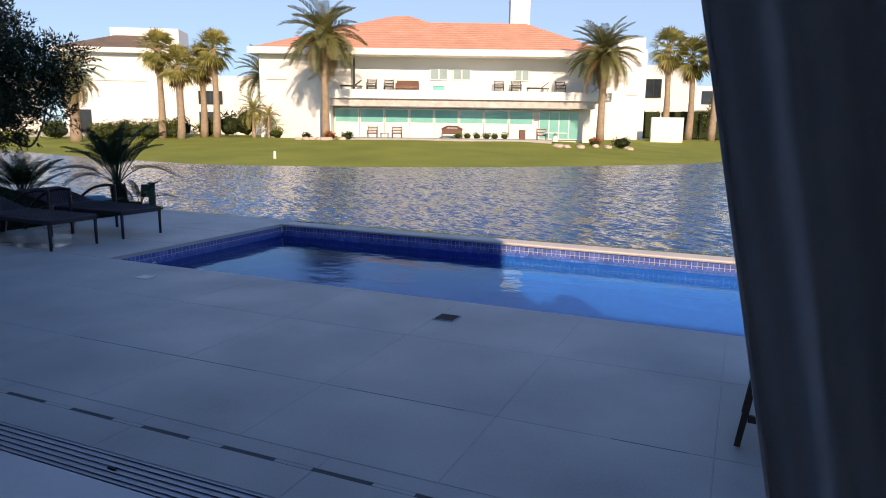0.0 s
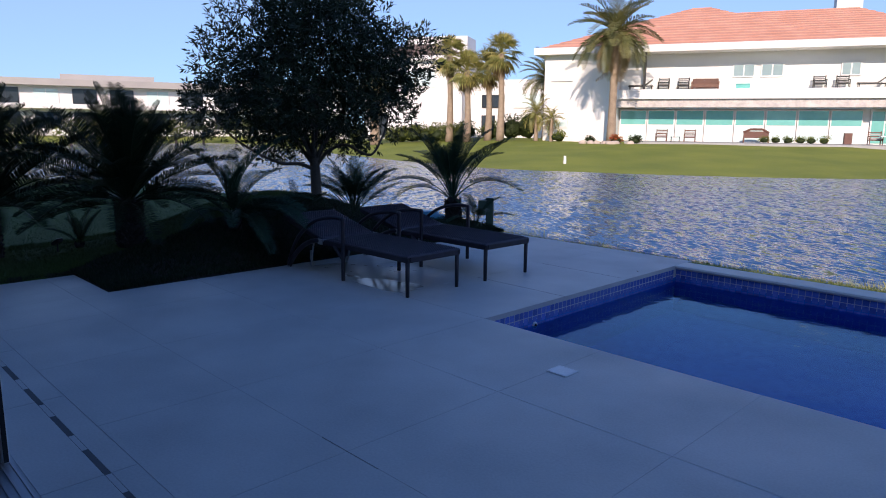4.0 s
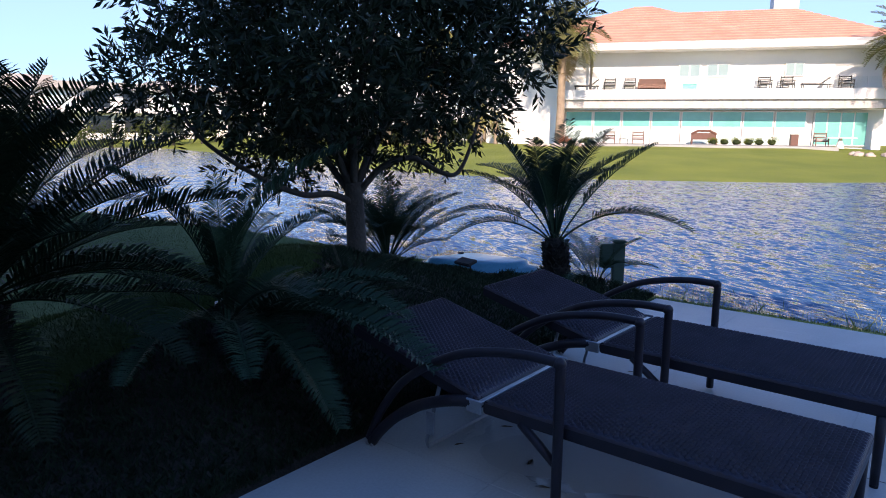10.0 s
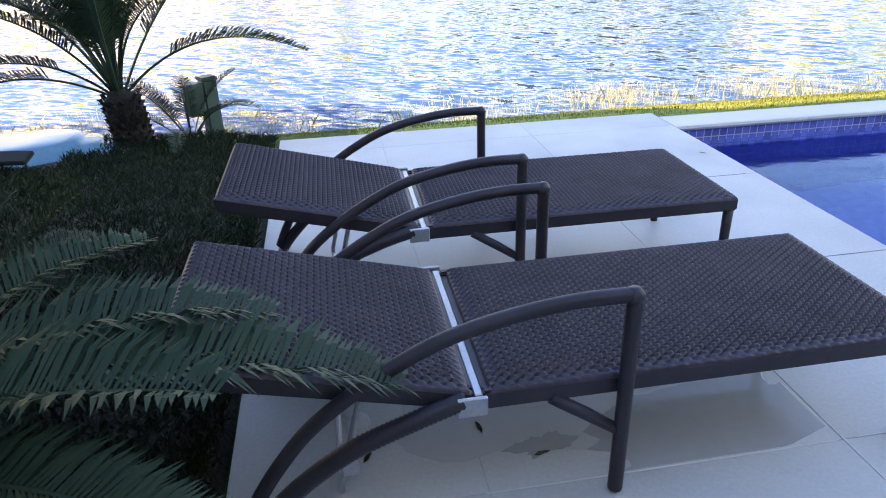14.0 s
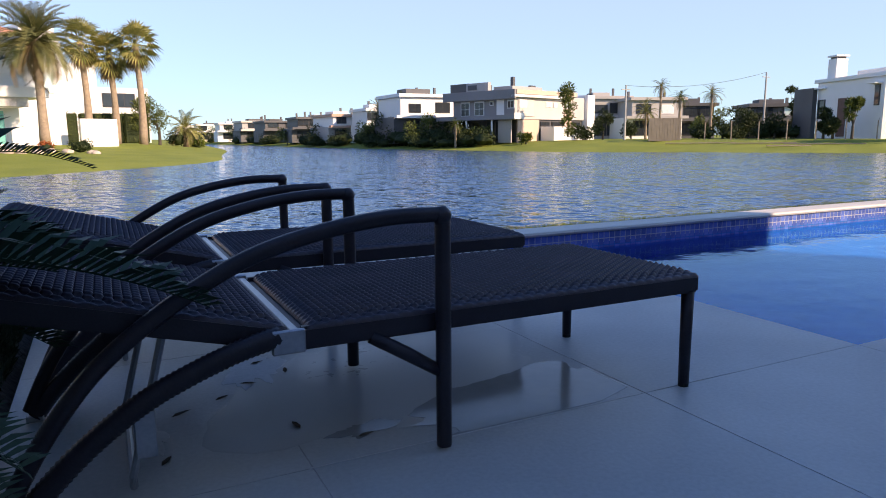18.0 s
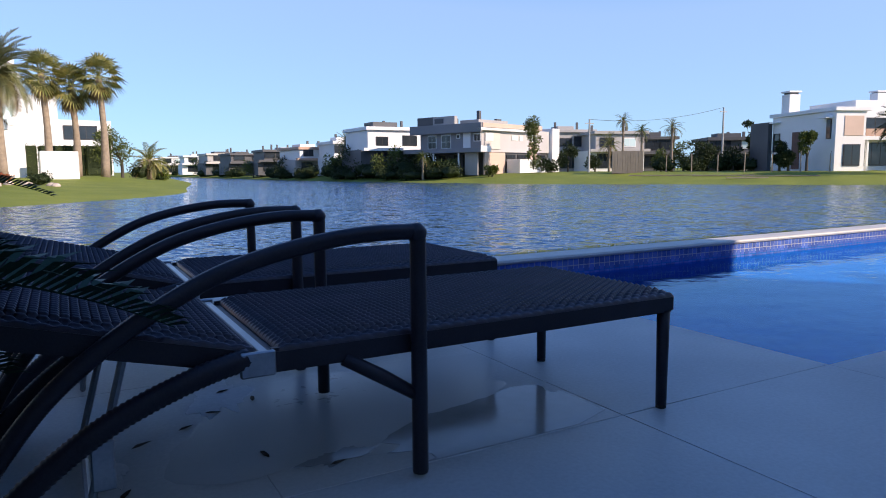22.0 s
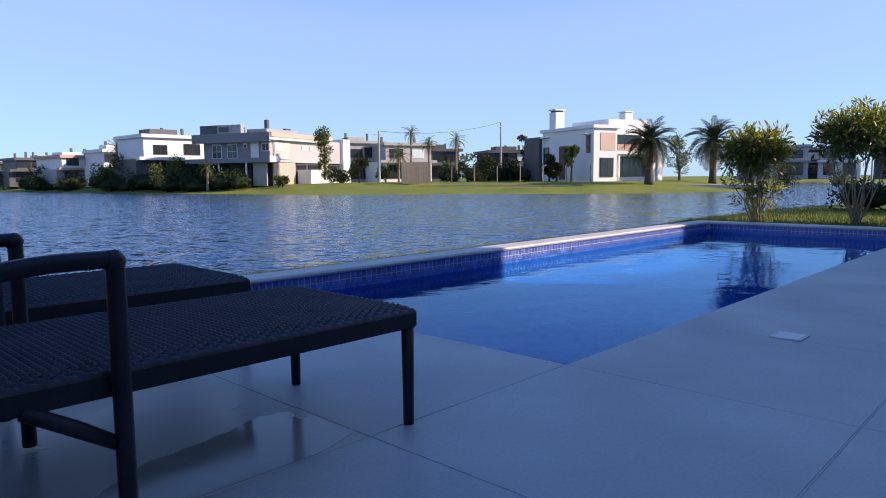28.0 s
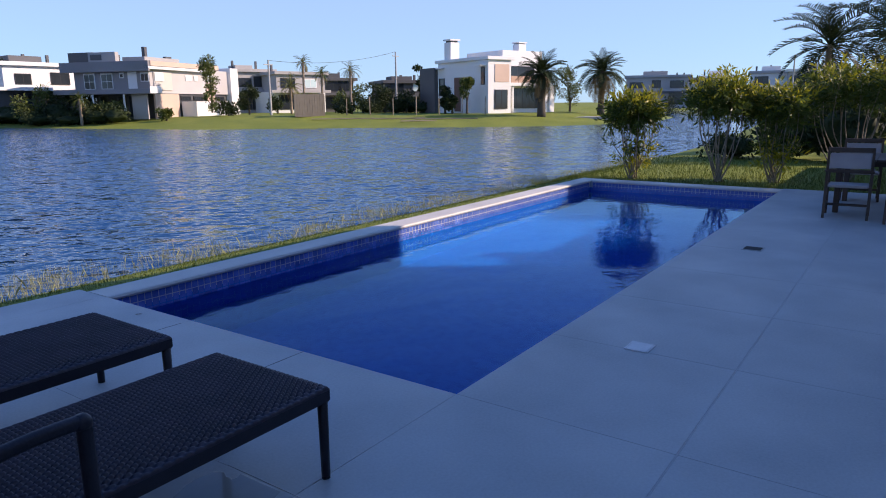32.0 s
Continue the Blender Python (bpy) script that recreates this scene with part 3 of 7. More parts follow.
tagged(part("slot_drain", bm, M["slot"]), "dark slot drain along the house threshold", "drain", kind="structure")
track = thing("door_track", "grey aluminium sliding-door track set in the threshold", "door track", kind="structure")
part("track_bed", boxed(-1.7, 8.7, -3.80, -3.59, -0.05, -0.004), M["alu"], track)
for y in (-3.605, -3.645, -3.685, -3.725, -3.765, -3.795):
    part("rail", boxed(-1.7, 8.7, y - 0.005, y + 0.005, -0.0035, 0.0015, 0.001), M["alu"], track)
for x, y in ((4.35, -3.70), (2.2, -3.66), (3.1, -3.74), (1.5, -3.66), (5.0, -3.74)):
    part("track_stop", boxed(x, x + 0.05, y - 0.012, y + 0.012, -0.0035, 0.004, 0.003), M["dark"], track)

# sliding glass panels pushed to the end of the opening
for k, (x0, x1, y) in enumerate(((-1.55, 0.17, -3.625), (-1.62, 0.11, -3.665), (-1.68, 0.06, -3.705))):
    p = thing("sliding_door", "white-framed sliding glass door pushed open", "door", "sliding doors", pose(0, 0, 0), "structure")
    for a, b, c, d in ((x0, x0 + 0.06, 0.012, 2.62), (x1 - 0.06, x1, 0.012, 2.62), (x0 + 0.06, x1 - 0.06, 0.012, 0.09), (x0 + 0.06, x1 - 0.06, 2.55, 2.62)):
        part("door_frame", boxed(a, b, y - 0.016, y + 0.016, c, d, 0.003), M["white_alu"], p)
    part("seal", boxed(x1 + 0.0005, x1 + 0.008, y - 0.01, y + 0.01, 0.02, 2.6), M["dark"], p, "black rubber seal")
    part("pane", boxed(x0 + 0.06, x1 - 0.06, y - 0.004, y + 0.004, 0.09, 2.55), M["glass"], p)

# ---- the house behind: a plain room with a wide opening to the deck
# upper height is stepped at HMID so the unseen roofline shapes the shadow
HX0, HX1, HY0, HY1, HTOP, HMID, HLOW = -9.0, 9.06, -12.0, -3.6, 7.0, 6.3, 5.0
# the last wall is added to block sun beside the house corner
for name, b in (("wall_front", (HX0, -1.7, -3.85, HY1, -0.1, 2.7)), ("wall_front_end", (8.7, HX1, -3.85, HY1, -0.1, 2.7)), ("wall_lintel", (HX0, HX1, -3.85, HY1, 2.7, HLOW)), ("wall_upper", (HX0, HMID, -3.85, HY1, HLOW, HTOP)), ("wall_upper_side", (HMID - 0.25, HMID, HY0 + 0.25, -3.85, HLOW, HTOP)),
                ("wall_west", (HX0, HX0 + 0.25, HY0, -3.85, -0.1, HTOP)), ("wall_east", (HX1 - 0.25, HX1, HY0, -3.85, -0.1, HLOW)), ("wall_back", (HX0 + 0.25, HX1 - 0.25, HY0, HY0 + 0.25, -0.1, HLOW)), ("wall_back_upper", (HX0 + 0.25, HMID, HY0, HY0 + 0.25, HLOW, HTOP)), ("wall_link", (9.063, 9.3, -3.85, -2.802, -0.1, 2.4))):
    tagged(part(name, boxed(*b), M["plaster"]), "white plastered wall on the house side, never in view", "wall", kind="structure")
tagged(part("ceiling", boxed(HX0 + 0.25, HX1 - 0.25, HY0 + 0.25, -3.85, 2.72, 2.9), M["wall_in"]), "white ceiling", "ceiling", kind="structure")
tagged(part("roof_slab", boxed(HX0 + 0.25, HMID - 0.26, HY0 + 0.25, -3.85, HTOP - 0.3, HTOP - 0.02), M["concrete"]), "flat roof slab", "roof", kind="structure")
tagged(part("roof_slab", boxed(HMID + 0.01, HX1 - 0.25, HY0 + 0.25, -3.85, HLOW - 0.3, HLOW - 0.02), M["concrete"]), "flat roof slab", "roof", kind="structure")
floor = tagged(part("floor", boxed(HX0 + 0.25, HX1 - 0.25, HY0 + 0.25, -3.803, -0.12, -0.006), M["grout"]), "glossy white porcelain floor", "floor", kind="structure")
x = 0.1
while x < 8.8:
    y = -3.806
    for d in (1.2, 1.2, 1.2):
        slab(x + 0.0015, min(x + 1.2, 8.8) - 0.0015, y - d + 0.0015, y - 0.0015, "floor_in", parent=floor, name="floor_tile", thick=0.012)
        y -= d
    x += 1.2
# never in view; added to keep low sun off the deck's end
tagged(part("garden_wall", boxed(9.303, 18.0, -3.0, -2.8, -0.1, 1.95), M["plaster"]), "unseen white wall beside the house, added to shade the deck", "wall", kind="structure")

# ---- curtain hanging inside the opening
bm = bmesh.new()
cols, rows = 90, 26
grid = []
for i in range(cols + 1):
    u = i / cols
    line = []
    for j in range(rows + 1):
        v = j / rows
        z = 0.02 + 2.6 * v
        left = 7.306 - 0.203 * z
        xx = left + (8.55 - left) * u
        yy = -4.02 + 0.045 * math.sin(u * 34 + 0.6 * math.sin(v * 2)) + 0.02 * math.sin(u * 91 + v * 3)
        line.append(bm.verts.new((xx, yy, z)))
    grid.append(line)
for i in range(cols):
    for j in range(rows):
        bm.faces.new((grid[i][j], grid[i + 1][j], grid[i + 1][j + 1], grid[i][j + 1]))
curtain = thing("curtain", "long grey fabric curtain drawn to the side", "curtain")
cl = part("cloth", bm, M["curtain"], curtain, smooth=True)
cl.modifiers.new("thick", "SOLIDIFY").thickness = 0.004
part("hem", tube(bmesh.new(), [(7.306 - 0.203 * (0.02 + 2.6 * v), -4.02 + 0.045 * math.sin(0.6 * math.sin(v * 2)) + 0.02 * math.sin(v * 3), 0.02 + 2.6 * v) for v in [k / 20 for k in range(21)]], 0.008, 6), M["curtain"], curtain)
part("rod", tube(bmesh.new(), [(-1.5, -4.02, 2.655), (8.7, -4.02, 2.655)], 0.014, 10), M["alu"], curtain, "slim metal curtain rail")


# ---- sun loungers of woven rattan
def weave(x0, x1, y0, y1, z_of, row=0.0142, wave=0.040):
    """A woven panel: rows of short flat strands, laid askew by turns and offset from row to row. z_of gives the panel's height along x."""
    nx, ny = int(abs(x1 - x0) / 0.0042), int(round((y1 - y0) / row)) * 4
    row = (y1 - y0) / (ny / 4)
    xs = np.linspace(x0, x1, nx + 1)
    ys = np.linspace(y0, y1, ny + 1)
    XX, YY = np.meshgrid(xs, ys)
    r = (YY - y0) / row
    k = np.minimum(np.floor(r + 1e-6), ny / 4 - 1)
    v = r - k
    u = (XX / wave + 0.5 * k + 0.16 * (v - 0.5)) % 1.0
    strand = np.clip(1.9 * np.sin(np.pi * u) - 0.55, 0, 1) * np.clip(1.15 * np.sin(np.pi * v), 0, 1)
    edge = np.minimum(np.minimum(XX - min(x0, x1), max(x0, x1) - XX), np.minimum(YY - y0, y1 - YY))
    ZZ = z_of(XX) + 0.020 * strand * np.clip(edge / 0.045, 0.03, 1) - 0.004 - 0.012 * np.clip(1 - edge / 0.012, 0, 1) ** 2
    n = nx + 1
    faces = [(j * n + i, j * n + i + 1, (j + 1) * n + i + 1, (j + 1) * n + i) for j in range(ny) for i in range(nx)]
    if x1 < x0:
        faces = [f[::-1] for f in faces]
    return np.stack([XX.ravel(), YY.ravel(), ZZ.ravel()], 1).tolist(), faces


def wrapped(pts, r, step=0.0062, depth=0.0012, n=10):
    """A bar wound with flat cane: fine rings along its length."""
    line = spline(pts, 110)
    out, rad, run = [line[0]], [r], 0.0
    for a, b in zip(line, line[1:]):
        run += (b - a).length
        if run >= step / 2:
            run = 0.0
            out.append(b)
            rad.append(r + (depth if len(out) % 2 else -depth * 0.3))
    return tube(bmesh.new(), out, rad, n)


def sun_lounger(m):
    lg = thing("sun_lounger", "dark brown woven rattan sun lounger with curved arms, backrest half raised", "sun lounger", "sun loungers by the pool", m)
    W, H, HX, BX = 0.73, 0.403, -1.385, -2.215
    back = lambda x: H + 0.002 + (HX - 0.03 - x) * 0.25
    v, f = weave(-0.001, HX + 0.012, 0.002, W - 0.002, lambda x: H + 0.006 + 0 * x)
    raw("seat", v, f, M["rattan"], lg, smooth=True)
    part("seat_board", boxed(-0.03, HX + 0.02, 0.028, W - 0.028, H - 0.03, H - 0.006), M["rattan_wrap"], lg)
    v, f = weave(HX - 0.040, BX + 0.002, 0.002, W - 0.002, lambda x: back(x) + 0.006)
    raw("backrest", v, f, M["rattan"], lg, smooth=True)
    for y in (0.0, W - 0.03):
        part("side_rail", boxed(HX - 0.01, 0.0, y, y + 0.03, H - 0.062, H - 0.001, 0.008, 2), M["rattan_wrap"], lg)
        b = bmesh.new()
        box(b, BX, HX - 0.035, y, y + 0.03, -0.062, 0.0, 0.008, 2)
        for w in b.verts:
            w.co.z += back(w.co.x)
        part("back_rail", b, M["rattan_wrap"], lg)
    part("foot_rail", boxed(-0.03, 0.002, 0.031, W - 0.031, H - 0.062, H, 0.008, 2), M["rattan_wrap"], lg)
    part("hinge_rail", boxed(HX - 0.012, HX + 0.018, 0.031, W - 0.031, H - 0.055, H - 0.012, 0.006), M["rattan_wrap"], lg)
    for a, b_ in ((HX - 0.06, HX - 0.032), (BX, BX + 0.03)):
        b = bmesh.new()
        box(b, a, b_, 0.031, W - 0.031, -0.058, -0.002, 0.006)
        for w in b.verts:
            w.co.z += back(w.co.x)
        part("back_bar", b, M["rattan_wrap"], lg)
    part("hinge_bar", boxed(HX - 0.033, HX - 0.009, 0.0, W, H - 0.024, H - 0.004, 0.003), M["steel"], lg, "bare metal hinge bar")
    for y in (0.025, W - 0.025):
        leg = part("leg", tube(bmesh.new(), [(-0.028, y, 0.012), (-0.028, y, H - 0.05)], [0.019, 0.023], 10), M["rattan_wrap"], lg, smooth=True)
        part("rubber_foot", tube(bmesh.new(), [(-0.028, y, 0.0), (-0.028, y, 0.013)], 0.0185, 10), M["rubber"], leg)
    for y, s in ((-0.026, 1), (W + 0.026, -1)):
        part("arm_leg", wrapped([(-1.0, y, 0.012), (-1.0, y, 0.2), (-1.0, y, 0.66)], 0.0215), M["rattan_wrap"], lg, smooth=True)
        part("arm_corner", blob(bmesh.new(), (-1.004, y, 0.668), 0.027, 3, 0.04, 1.0, 1), M["rattan_wrap"], lg, smooth=True)
        part("arm", wrapped([(-1.0, y, 0.672), (-1.16, y, 0.671), (-1.33, y, 0.648), (-1.49, y, 0.606), (-1.62, y, 0.545), (-1.75, y, 0.463), (-1.86, y, 0.372), (-1.95, y, 0.262), (-2.02, y, 0.15), (-2.075, y, 0.03)], 0.0205), M["rattan_wrap"], lg, smooth=True)
        b = wrapped([(HX - 0.06, y * 0.6 + 0.015 * s, 0.388), (-1.58, y, 0.362), (-1.75, y, 0.292), (-1.89, y, 0.197), (-2.0, y, 0.09), (-2.06, y, 0.012)], 0.026, 0.012, 0.0024)
        part("rear_leg", b, M["rattan_wrap"], lg, smooth=True)
        part("sleeve", boxed(HX - 0.085, HX + 0.0, (y if s > 0 else y - 0.012), (y + 0.012 if s > 0 else y), H - 0.058, H + 0.004, 0.004), M["steel"], lg, "bare metal sleeve at the hinge")
        part("brace", tube(bmesh.new(), [(-1.0, y + 0.004 * s, 0.225), (-1.10, y + 0.02 * s, 0.29), (-1.20, y + 0.035 * s, 0.35)], [0.017, 0.02, 0.019], 8), M["rattan_wrap"], lg, smooth=True)
        part("foot_cap", boxed(-2.085, -2.035, y - 0.024, y + 0.024, 0.0, 0.022, 0.004), M["steel"], lg, "bare metal foot cap")
    pr = part("prop_frame", tube(bmesh.new(), [(-1.70, 0.10, 0.44), (-1.80, 0.10, 0.05), (-1.80, 0.11, 0.02), (-1.80, W - 0.11, 0.02), (-1.80, W - 0.10, 0.05), (-1.70, W - 0.10, 0.44)], 0.010, 8), M["alu"], lg, "bare metal backrest prop")
    part("prop_notch", boxed(-1.79, -1.74, 0.08, 0.092, 0.10, 0.22, 0.003), M["steel"], pr)
    return lg


first = sun_lounger(pose(-0.975, -0.035, 0))
copy_thing(first, pose(-0.960, 1.069, 0, 0, 0, -0.4))


# ---- plants
def frond_mesh(name, length, pairs, leaf, wide, arch, tilt, mat, seed, stemr=0.008, fold=35, base=0.14):
    """A feather frond along +x that rises and bends over: arch is the fall at its tip. Leaflets stand in two rows."""
    rnd = random.Random(seed)
    b = bmesh.new()
    curve = lambda s: Vector((length * (s - 0.18 * arch * s * s), 0, length * (0.30 * s - arch * 0.62 * s * s)))
    left, right = [], []
    for k in range(2 * pairs + 1):
        s = k / (2 * pairs)
        p, r = curve(s), stemr * (1.1 - 0.9 * s)
        left.append(b.verts.new(p + Vector((0, r, 0))))
        right.append(b.verts.new(p - Vector((0, r, 0))))
    keel = [b.verts.new(curve(k / (2 * pairs)) - Vector((0, 0, stemr * (1.6 - 1.3 * k / (2 * pairs))))) for k in range(2 * pairs + 1)]
    for k in range(2 * pairs):
        b.faces.new((left[k], left[k + 1], right[k + 1], right[k])[::-1])
        b.faces.new((left[k], keel[k], keel[k + 1], left[k + 1]))
        b.faces.new((right[k], right[k + 1], keel[k + 1], keel[k]))
    for i in range(int(base * pairs), pairs):
        s = (i + 0.5) / pairs
        p, q = curve(s), curve(min(1, s + 0.01))
        d = (q - p).normalized()
        up = Vector((0, 1, 0)).cross(d) * -1
        k = leaf * math.sin(math.pi * (0.10 + 0.86 * s)) ** 0.55 * rnd.uniform(0.9, 1.08)
        for side, row in ((1, left), (-1, right)):
            lean = radians(tilt + rnd.uniform(-6, 6)) * (1 - 0.35 * s)
            rise = radians(fold + rnd.uniform(-8, 8))
            out = (Vector((0, side, 0)) * math.cos(rise) + up * math.sin(rise)) * math.cos(lean) + d * math.sin(lean)
            mid, tip = p + out * k * 0.55 + up * 0.03 * k, p + out * k - Vector((0, 0, 0.14 * k))
            w = d * wide * 0.5
            v = (row[2 * i], b.verts.new(mid - w), b.verts.new(tip), b.verts.new(mid + w), row[2 * i + 1])
            b.faces.new(v if side < 0 else v[::-1])
    me = mesh_of(name, b, mat)
    return me


def cycad(x, y, trunk, r, spread, n, meshes, seed, z=None, lift=(5, 80), label="", turn0=0.0, tilt=(0, 0), aim=None):
    """A sago palm: scaly trunk and a rosette of stiff feather fronds."""
    rnd = random.Random(seed)
    z = ground_at(x, y) - 0.02 if z is None else z
    c = thing("cycad", label or "dark green sago palm with arching feather fronds", "cycad", "sago palms in the bed", pose(x, y, z, tilt[0], tilt[1], 0))
    b = bmesh.new()
    rows = max(3, int(trunk / 0.05))
    tube(b, [(0, 0, trunk * k / rows) for k in range(rows + 1)] + [(0, 0, trunk + r * 0.5)], [r * (0.92 + 0.1 * math.sin(k * 1.7)) for k in range(rows + 1)] + [r * 0.45], 12)
    part("trunk", b, M["cycad_bark"], c)
    b = bmesh.new()
    for k in range(rows * 12):
        a, h = k * 2.4, trunk * (k + 0.5) / (rows * 12)
        d = Vector((math.cos(a), math.sin(a), 0))
        p = d * r * 0.86 + Vector((0, 0, h))
        s = Vector((-d.y, d.x, 0)) * r * 0.2
        v = [b.verts.new(q) for q in (p - s, p + s, p + d * r * 0.28 + Vector((0, 0, 0.05)))]
        b.faces.new(v)
        w = b.verts.new(p + Vector((0, 0, 0.055)))
        b.faces.new((v[0], v[2], w))
        b.faces.new((v[1], w, v[2]))
    tagged(part("trunk_scale", b, M["cycad_bark"], c), kind="stuff")
    for i in range(n):
        f = i / max(1, n - 1)
        az = turn0 + i * 137.5 + rnd.uniform(-9, 9)
        el = lift[0] + (lift[1] - lift[0]) * f ** 0.9 + rnd.uniform(-6, 6)
        k = spread * rnd.uniform(0.88, 1.08) * (0.8 + 0.2 * math.sin(math.pi * f))
        if aim and i < len(aim):
            az, el, k = aim[i][:3]
        ob = new("frond", meshes[aim[i][3]] if aim and i < len(aim) and len(aim[i]) > 3 else rnd.choice(meshes))
        ob.parent = c
        ob.matrix_basis = Matrix.Translation((0, 0, trunk + 0.02)) @ Euler((0, radians(-el + 12), radians(az))).to_matrix().to_4x4() @ Matrix.Translation((r * 0.35, 0, 0)) @ Matrix.Scale(k, 4)
    return c


def leaf_cloud(centres, count, size, seed, thin=0.34, shell=True, twigs=0):
    """Vertices and faces of many small pointed leaves in clumps: centres are rows of (x, y, z, radius)."""
    rnd = np.random.RandomState(seed)
    C = np.array(centres)
    w = C[:, 3] ** 2
    idx = rnd.choice(len(C), count, p=w / w.sum())
    d = rnd.normal(size=(count, 3))
    d /= np.linalg.norm(d, axis=1)[:, None]
    rad = C[idx, 3] * (rnd.uniform(0.45, 1.05, count) if shell else rnd.uniform(0, 1, count) ** 0.5)
    P = C[idx, :3] + d * rad[:, None] * np.array([1, 1, 0.85])
    a = rnd.normal(size=(count, 3)) + 0.9 * d + np.array([0, 0, 0.15])
    a /= np.linalg.norm(a, axis=1)[:, None]
    b = np.cross(a, rnd.normal(size=(count, 3)))
    b /= np.linalg.norm(b, axis=1)[:, None]
    s = size * rnd.uniform(0.65, 1.3, count)[:, None]
    if twigs:
        # leaves stand in a spiral round short twigs that point outwards
        n = count // twigs
        k = np.repeat(np.arange(n), twigs)
        way = d[:n] + 0.55 * rnd.normal(size=(n, 3)) + np.array([0, 0, 0.25])
        way /= np.linalg.norm(way, axis=1)[:, None]
        run = np.tile(np.linspace(0.0, 1.0, twigs), n)
        count = n * twigs
        P = P[k] + way[k] * (run * size * 1.7)[:, None]
        across = np.cross(way[k], rnd.normal(size=(count, 3)))
        across /= np.linalg.norm(across, axis=1)[:, None]
        a = way[k] * (0.45 + 0.5 * run)[:, None] + across * 0.8
        a /= np.linalg.norm(a, axis=1)[:, None]
        b = np.cross(a, rnd.normal(size=(count, 3)))
        b /= np.linalg.norm(b, axis=1)[:, None]
        s = s[:count]
    V = np.stack([P, P + a * s * 0.5 + b * s * thin * 0.5, P + a * s, P + a * s * 0.5 - b * s * thin * 0.5], 1).reshape(-1, 3)
    F = [(4 * i, 4 * i + 1, 4 * i + 2, 4 * i + 3) for i in range(count)]
    return V.tolist(), F


def feather_palm(x, y, height, spread, n, seed, mat="palm", dry=8, z=None, radius=0.3, name="date_palm", label="", group="", pairs=26, bark="palm_bark", lean=0.0):
    """A tall palm with a full head of feather fronds."""
    rnd = random.Random(seed)
    z = ground_at(x, y) - 0.05 if z is None else z
    p = thing(name, label or "tall date palm with a full crown of grey-green fronds", "palm tree", group, pose(x, y, z))
    line = [(lean * (k / 8) ** 2, 0, height * k / 8) for k in range(9)]
    part("trunk", tube(bmesh.new(), line + [(lean, 0, height + radius)], [radius * (1.25 - 0.3 * min(1, k / 3)) for k in range(9)] + [radius * 0.6], 10), M[bark], p, smooth=True)
    for nm, cnt, mt, e0, e1 in (("crown", n, mat, -28, 82), ("dry_skirt", dry, "palm_dry", -65, -30)):
        if not cnt:
            continue
        b = bmesh.new()
        me = [frond_mesh("tmp", 1.0, pairs, 0.19, 0.024, a, 36, None, seed + i, 0.012, 22, 0.12) for i, a in enumerate((0.65, 0.95, 1.25))]
        for i in range(cnt):
            f = i / max(1, cnt - 1)
            el = e0 + (e1 - e0) * f + rnd.uniform(-8, 8)
            mm = Matrix.Translation((lean, 0, height + radius * 0.3)) @ Euler((0, radians(-el + 12), radians(i * 137.5 + rnd.uniform(-12, 12)))).to_matrix().to_4x4() @ Matrix.Scale(spread * rnd.uniform(0.85, 1.1), 4)
            k0 = len(b.verts)
            b.from_mesh(me[rnd.randrange(3)])
            b.verts.ensure_lookup_table()
            for v in b.verts[k0:]:
                v.co = mm @ v.co
        for q in me:
            bpy.data.meshes.remove(q)
        part(nm, b, M[mt], p)
    return p


def fan_palm(x, y, height, spread, seed, z=None, radius=0.28, group="fan palms on the far lawn", label=""):
    """A tall fan palm with a round head and a skirt of dry leaves."""
    rnd = random.Random(seed)
    z = ground_at(x, y) - 0.05 if z is None else z
    p = thing("fan_palm", label or "tall slender fan palm with a skirt of dry leaves", "palm tree", group, pose(x, y, z))
    part("trunk", tube(bmesh.new(), [(0.1 * math.sin(k * 0.5), 0, height * k / 8) for k in range(9)], [radius * (1.3 - 0.45 * min(1, k / 4)) for k in range(9)], 9), M["palm_bark"], p, smooth=True)
    for nm, mt, cnt, e0, e1, far in (("crown", "fan", 36, -60, 85, 1.0), ("skirt", "palm_dry", 12, -85, -50, 0.65)):
        b = bmesh.new()
        for i in range(cnt):
            f = i / (cnt - 1)
            el, az = radians(e0 + (e1 - e0) * f + rnd.uniform(-8, 8)), radians(i * 137.5)
            d = Vector((math.cos(el) * math.cos(az), math.cos(el) * math.sin(az), math.sin(el)))
            top = Vector((0.1 * math.sin(4), 0, height - (0.0 if nm == "crown" else 0.45 * rnd.random() * spread)))
            c = top + d * spread * 0.45 * far
            side = d.cross(Vector((0.1, 0.2, 1))).normalized()
            up = side.cross(d)
            tube(b, [top, c], 0.03, 3, False)
            for k in range(13):
                a = radians(-84 + 14 * k)
                e = (d * math.cos(a) + side * math.sin(a)) * spread * 0.6 * (0.75 + 0.25 * math.cos(a)) * far
                droop = Vector((0, 0, -0.16 * spread * rnd.uniform(0.5, 1.2)))
                w = (side * math.cos(a) - d * math.sin(a)) * spread * 0.028
                v = [b.verts.new(q) for q in (c, c + e * 0.55 + w + up * 0.03, c + e + droop, c + e * 0.55 - w)]
                b.faces.new(v)
        part(nm, b, M[mt], p)
    return p


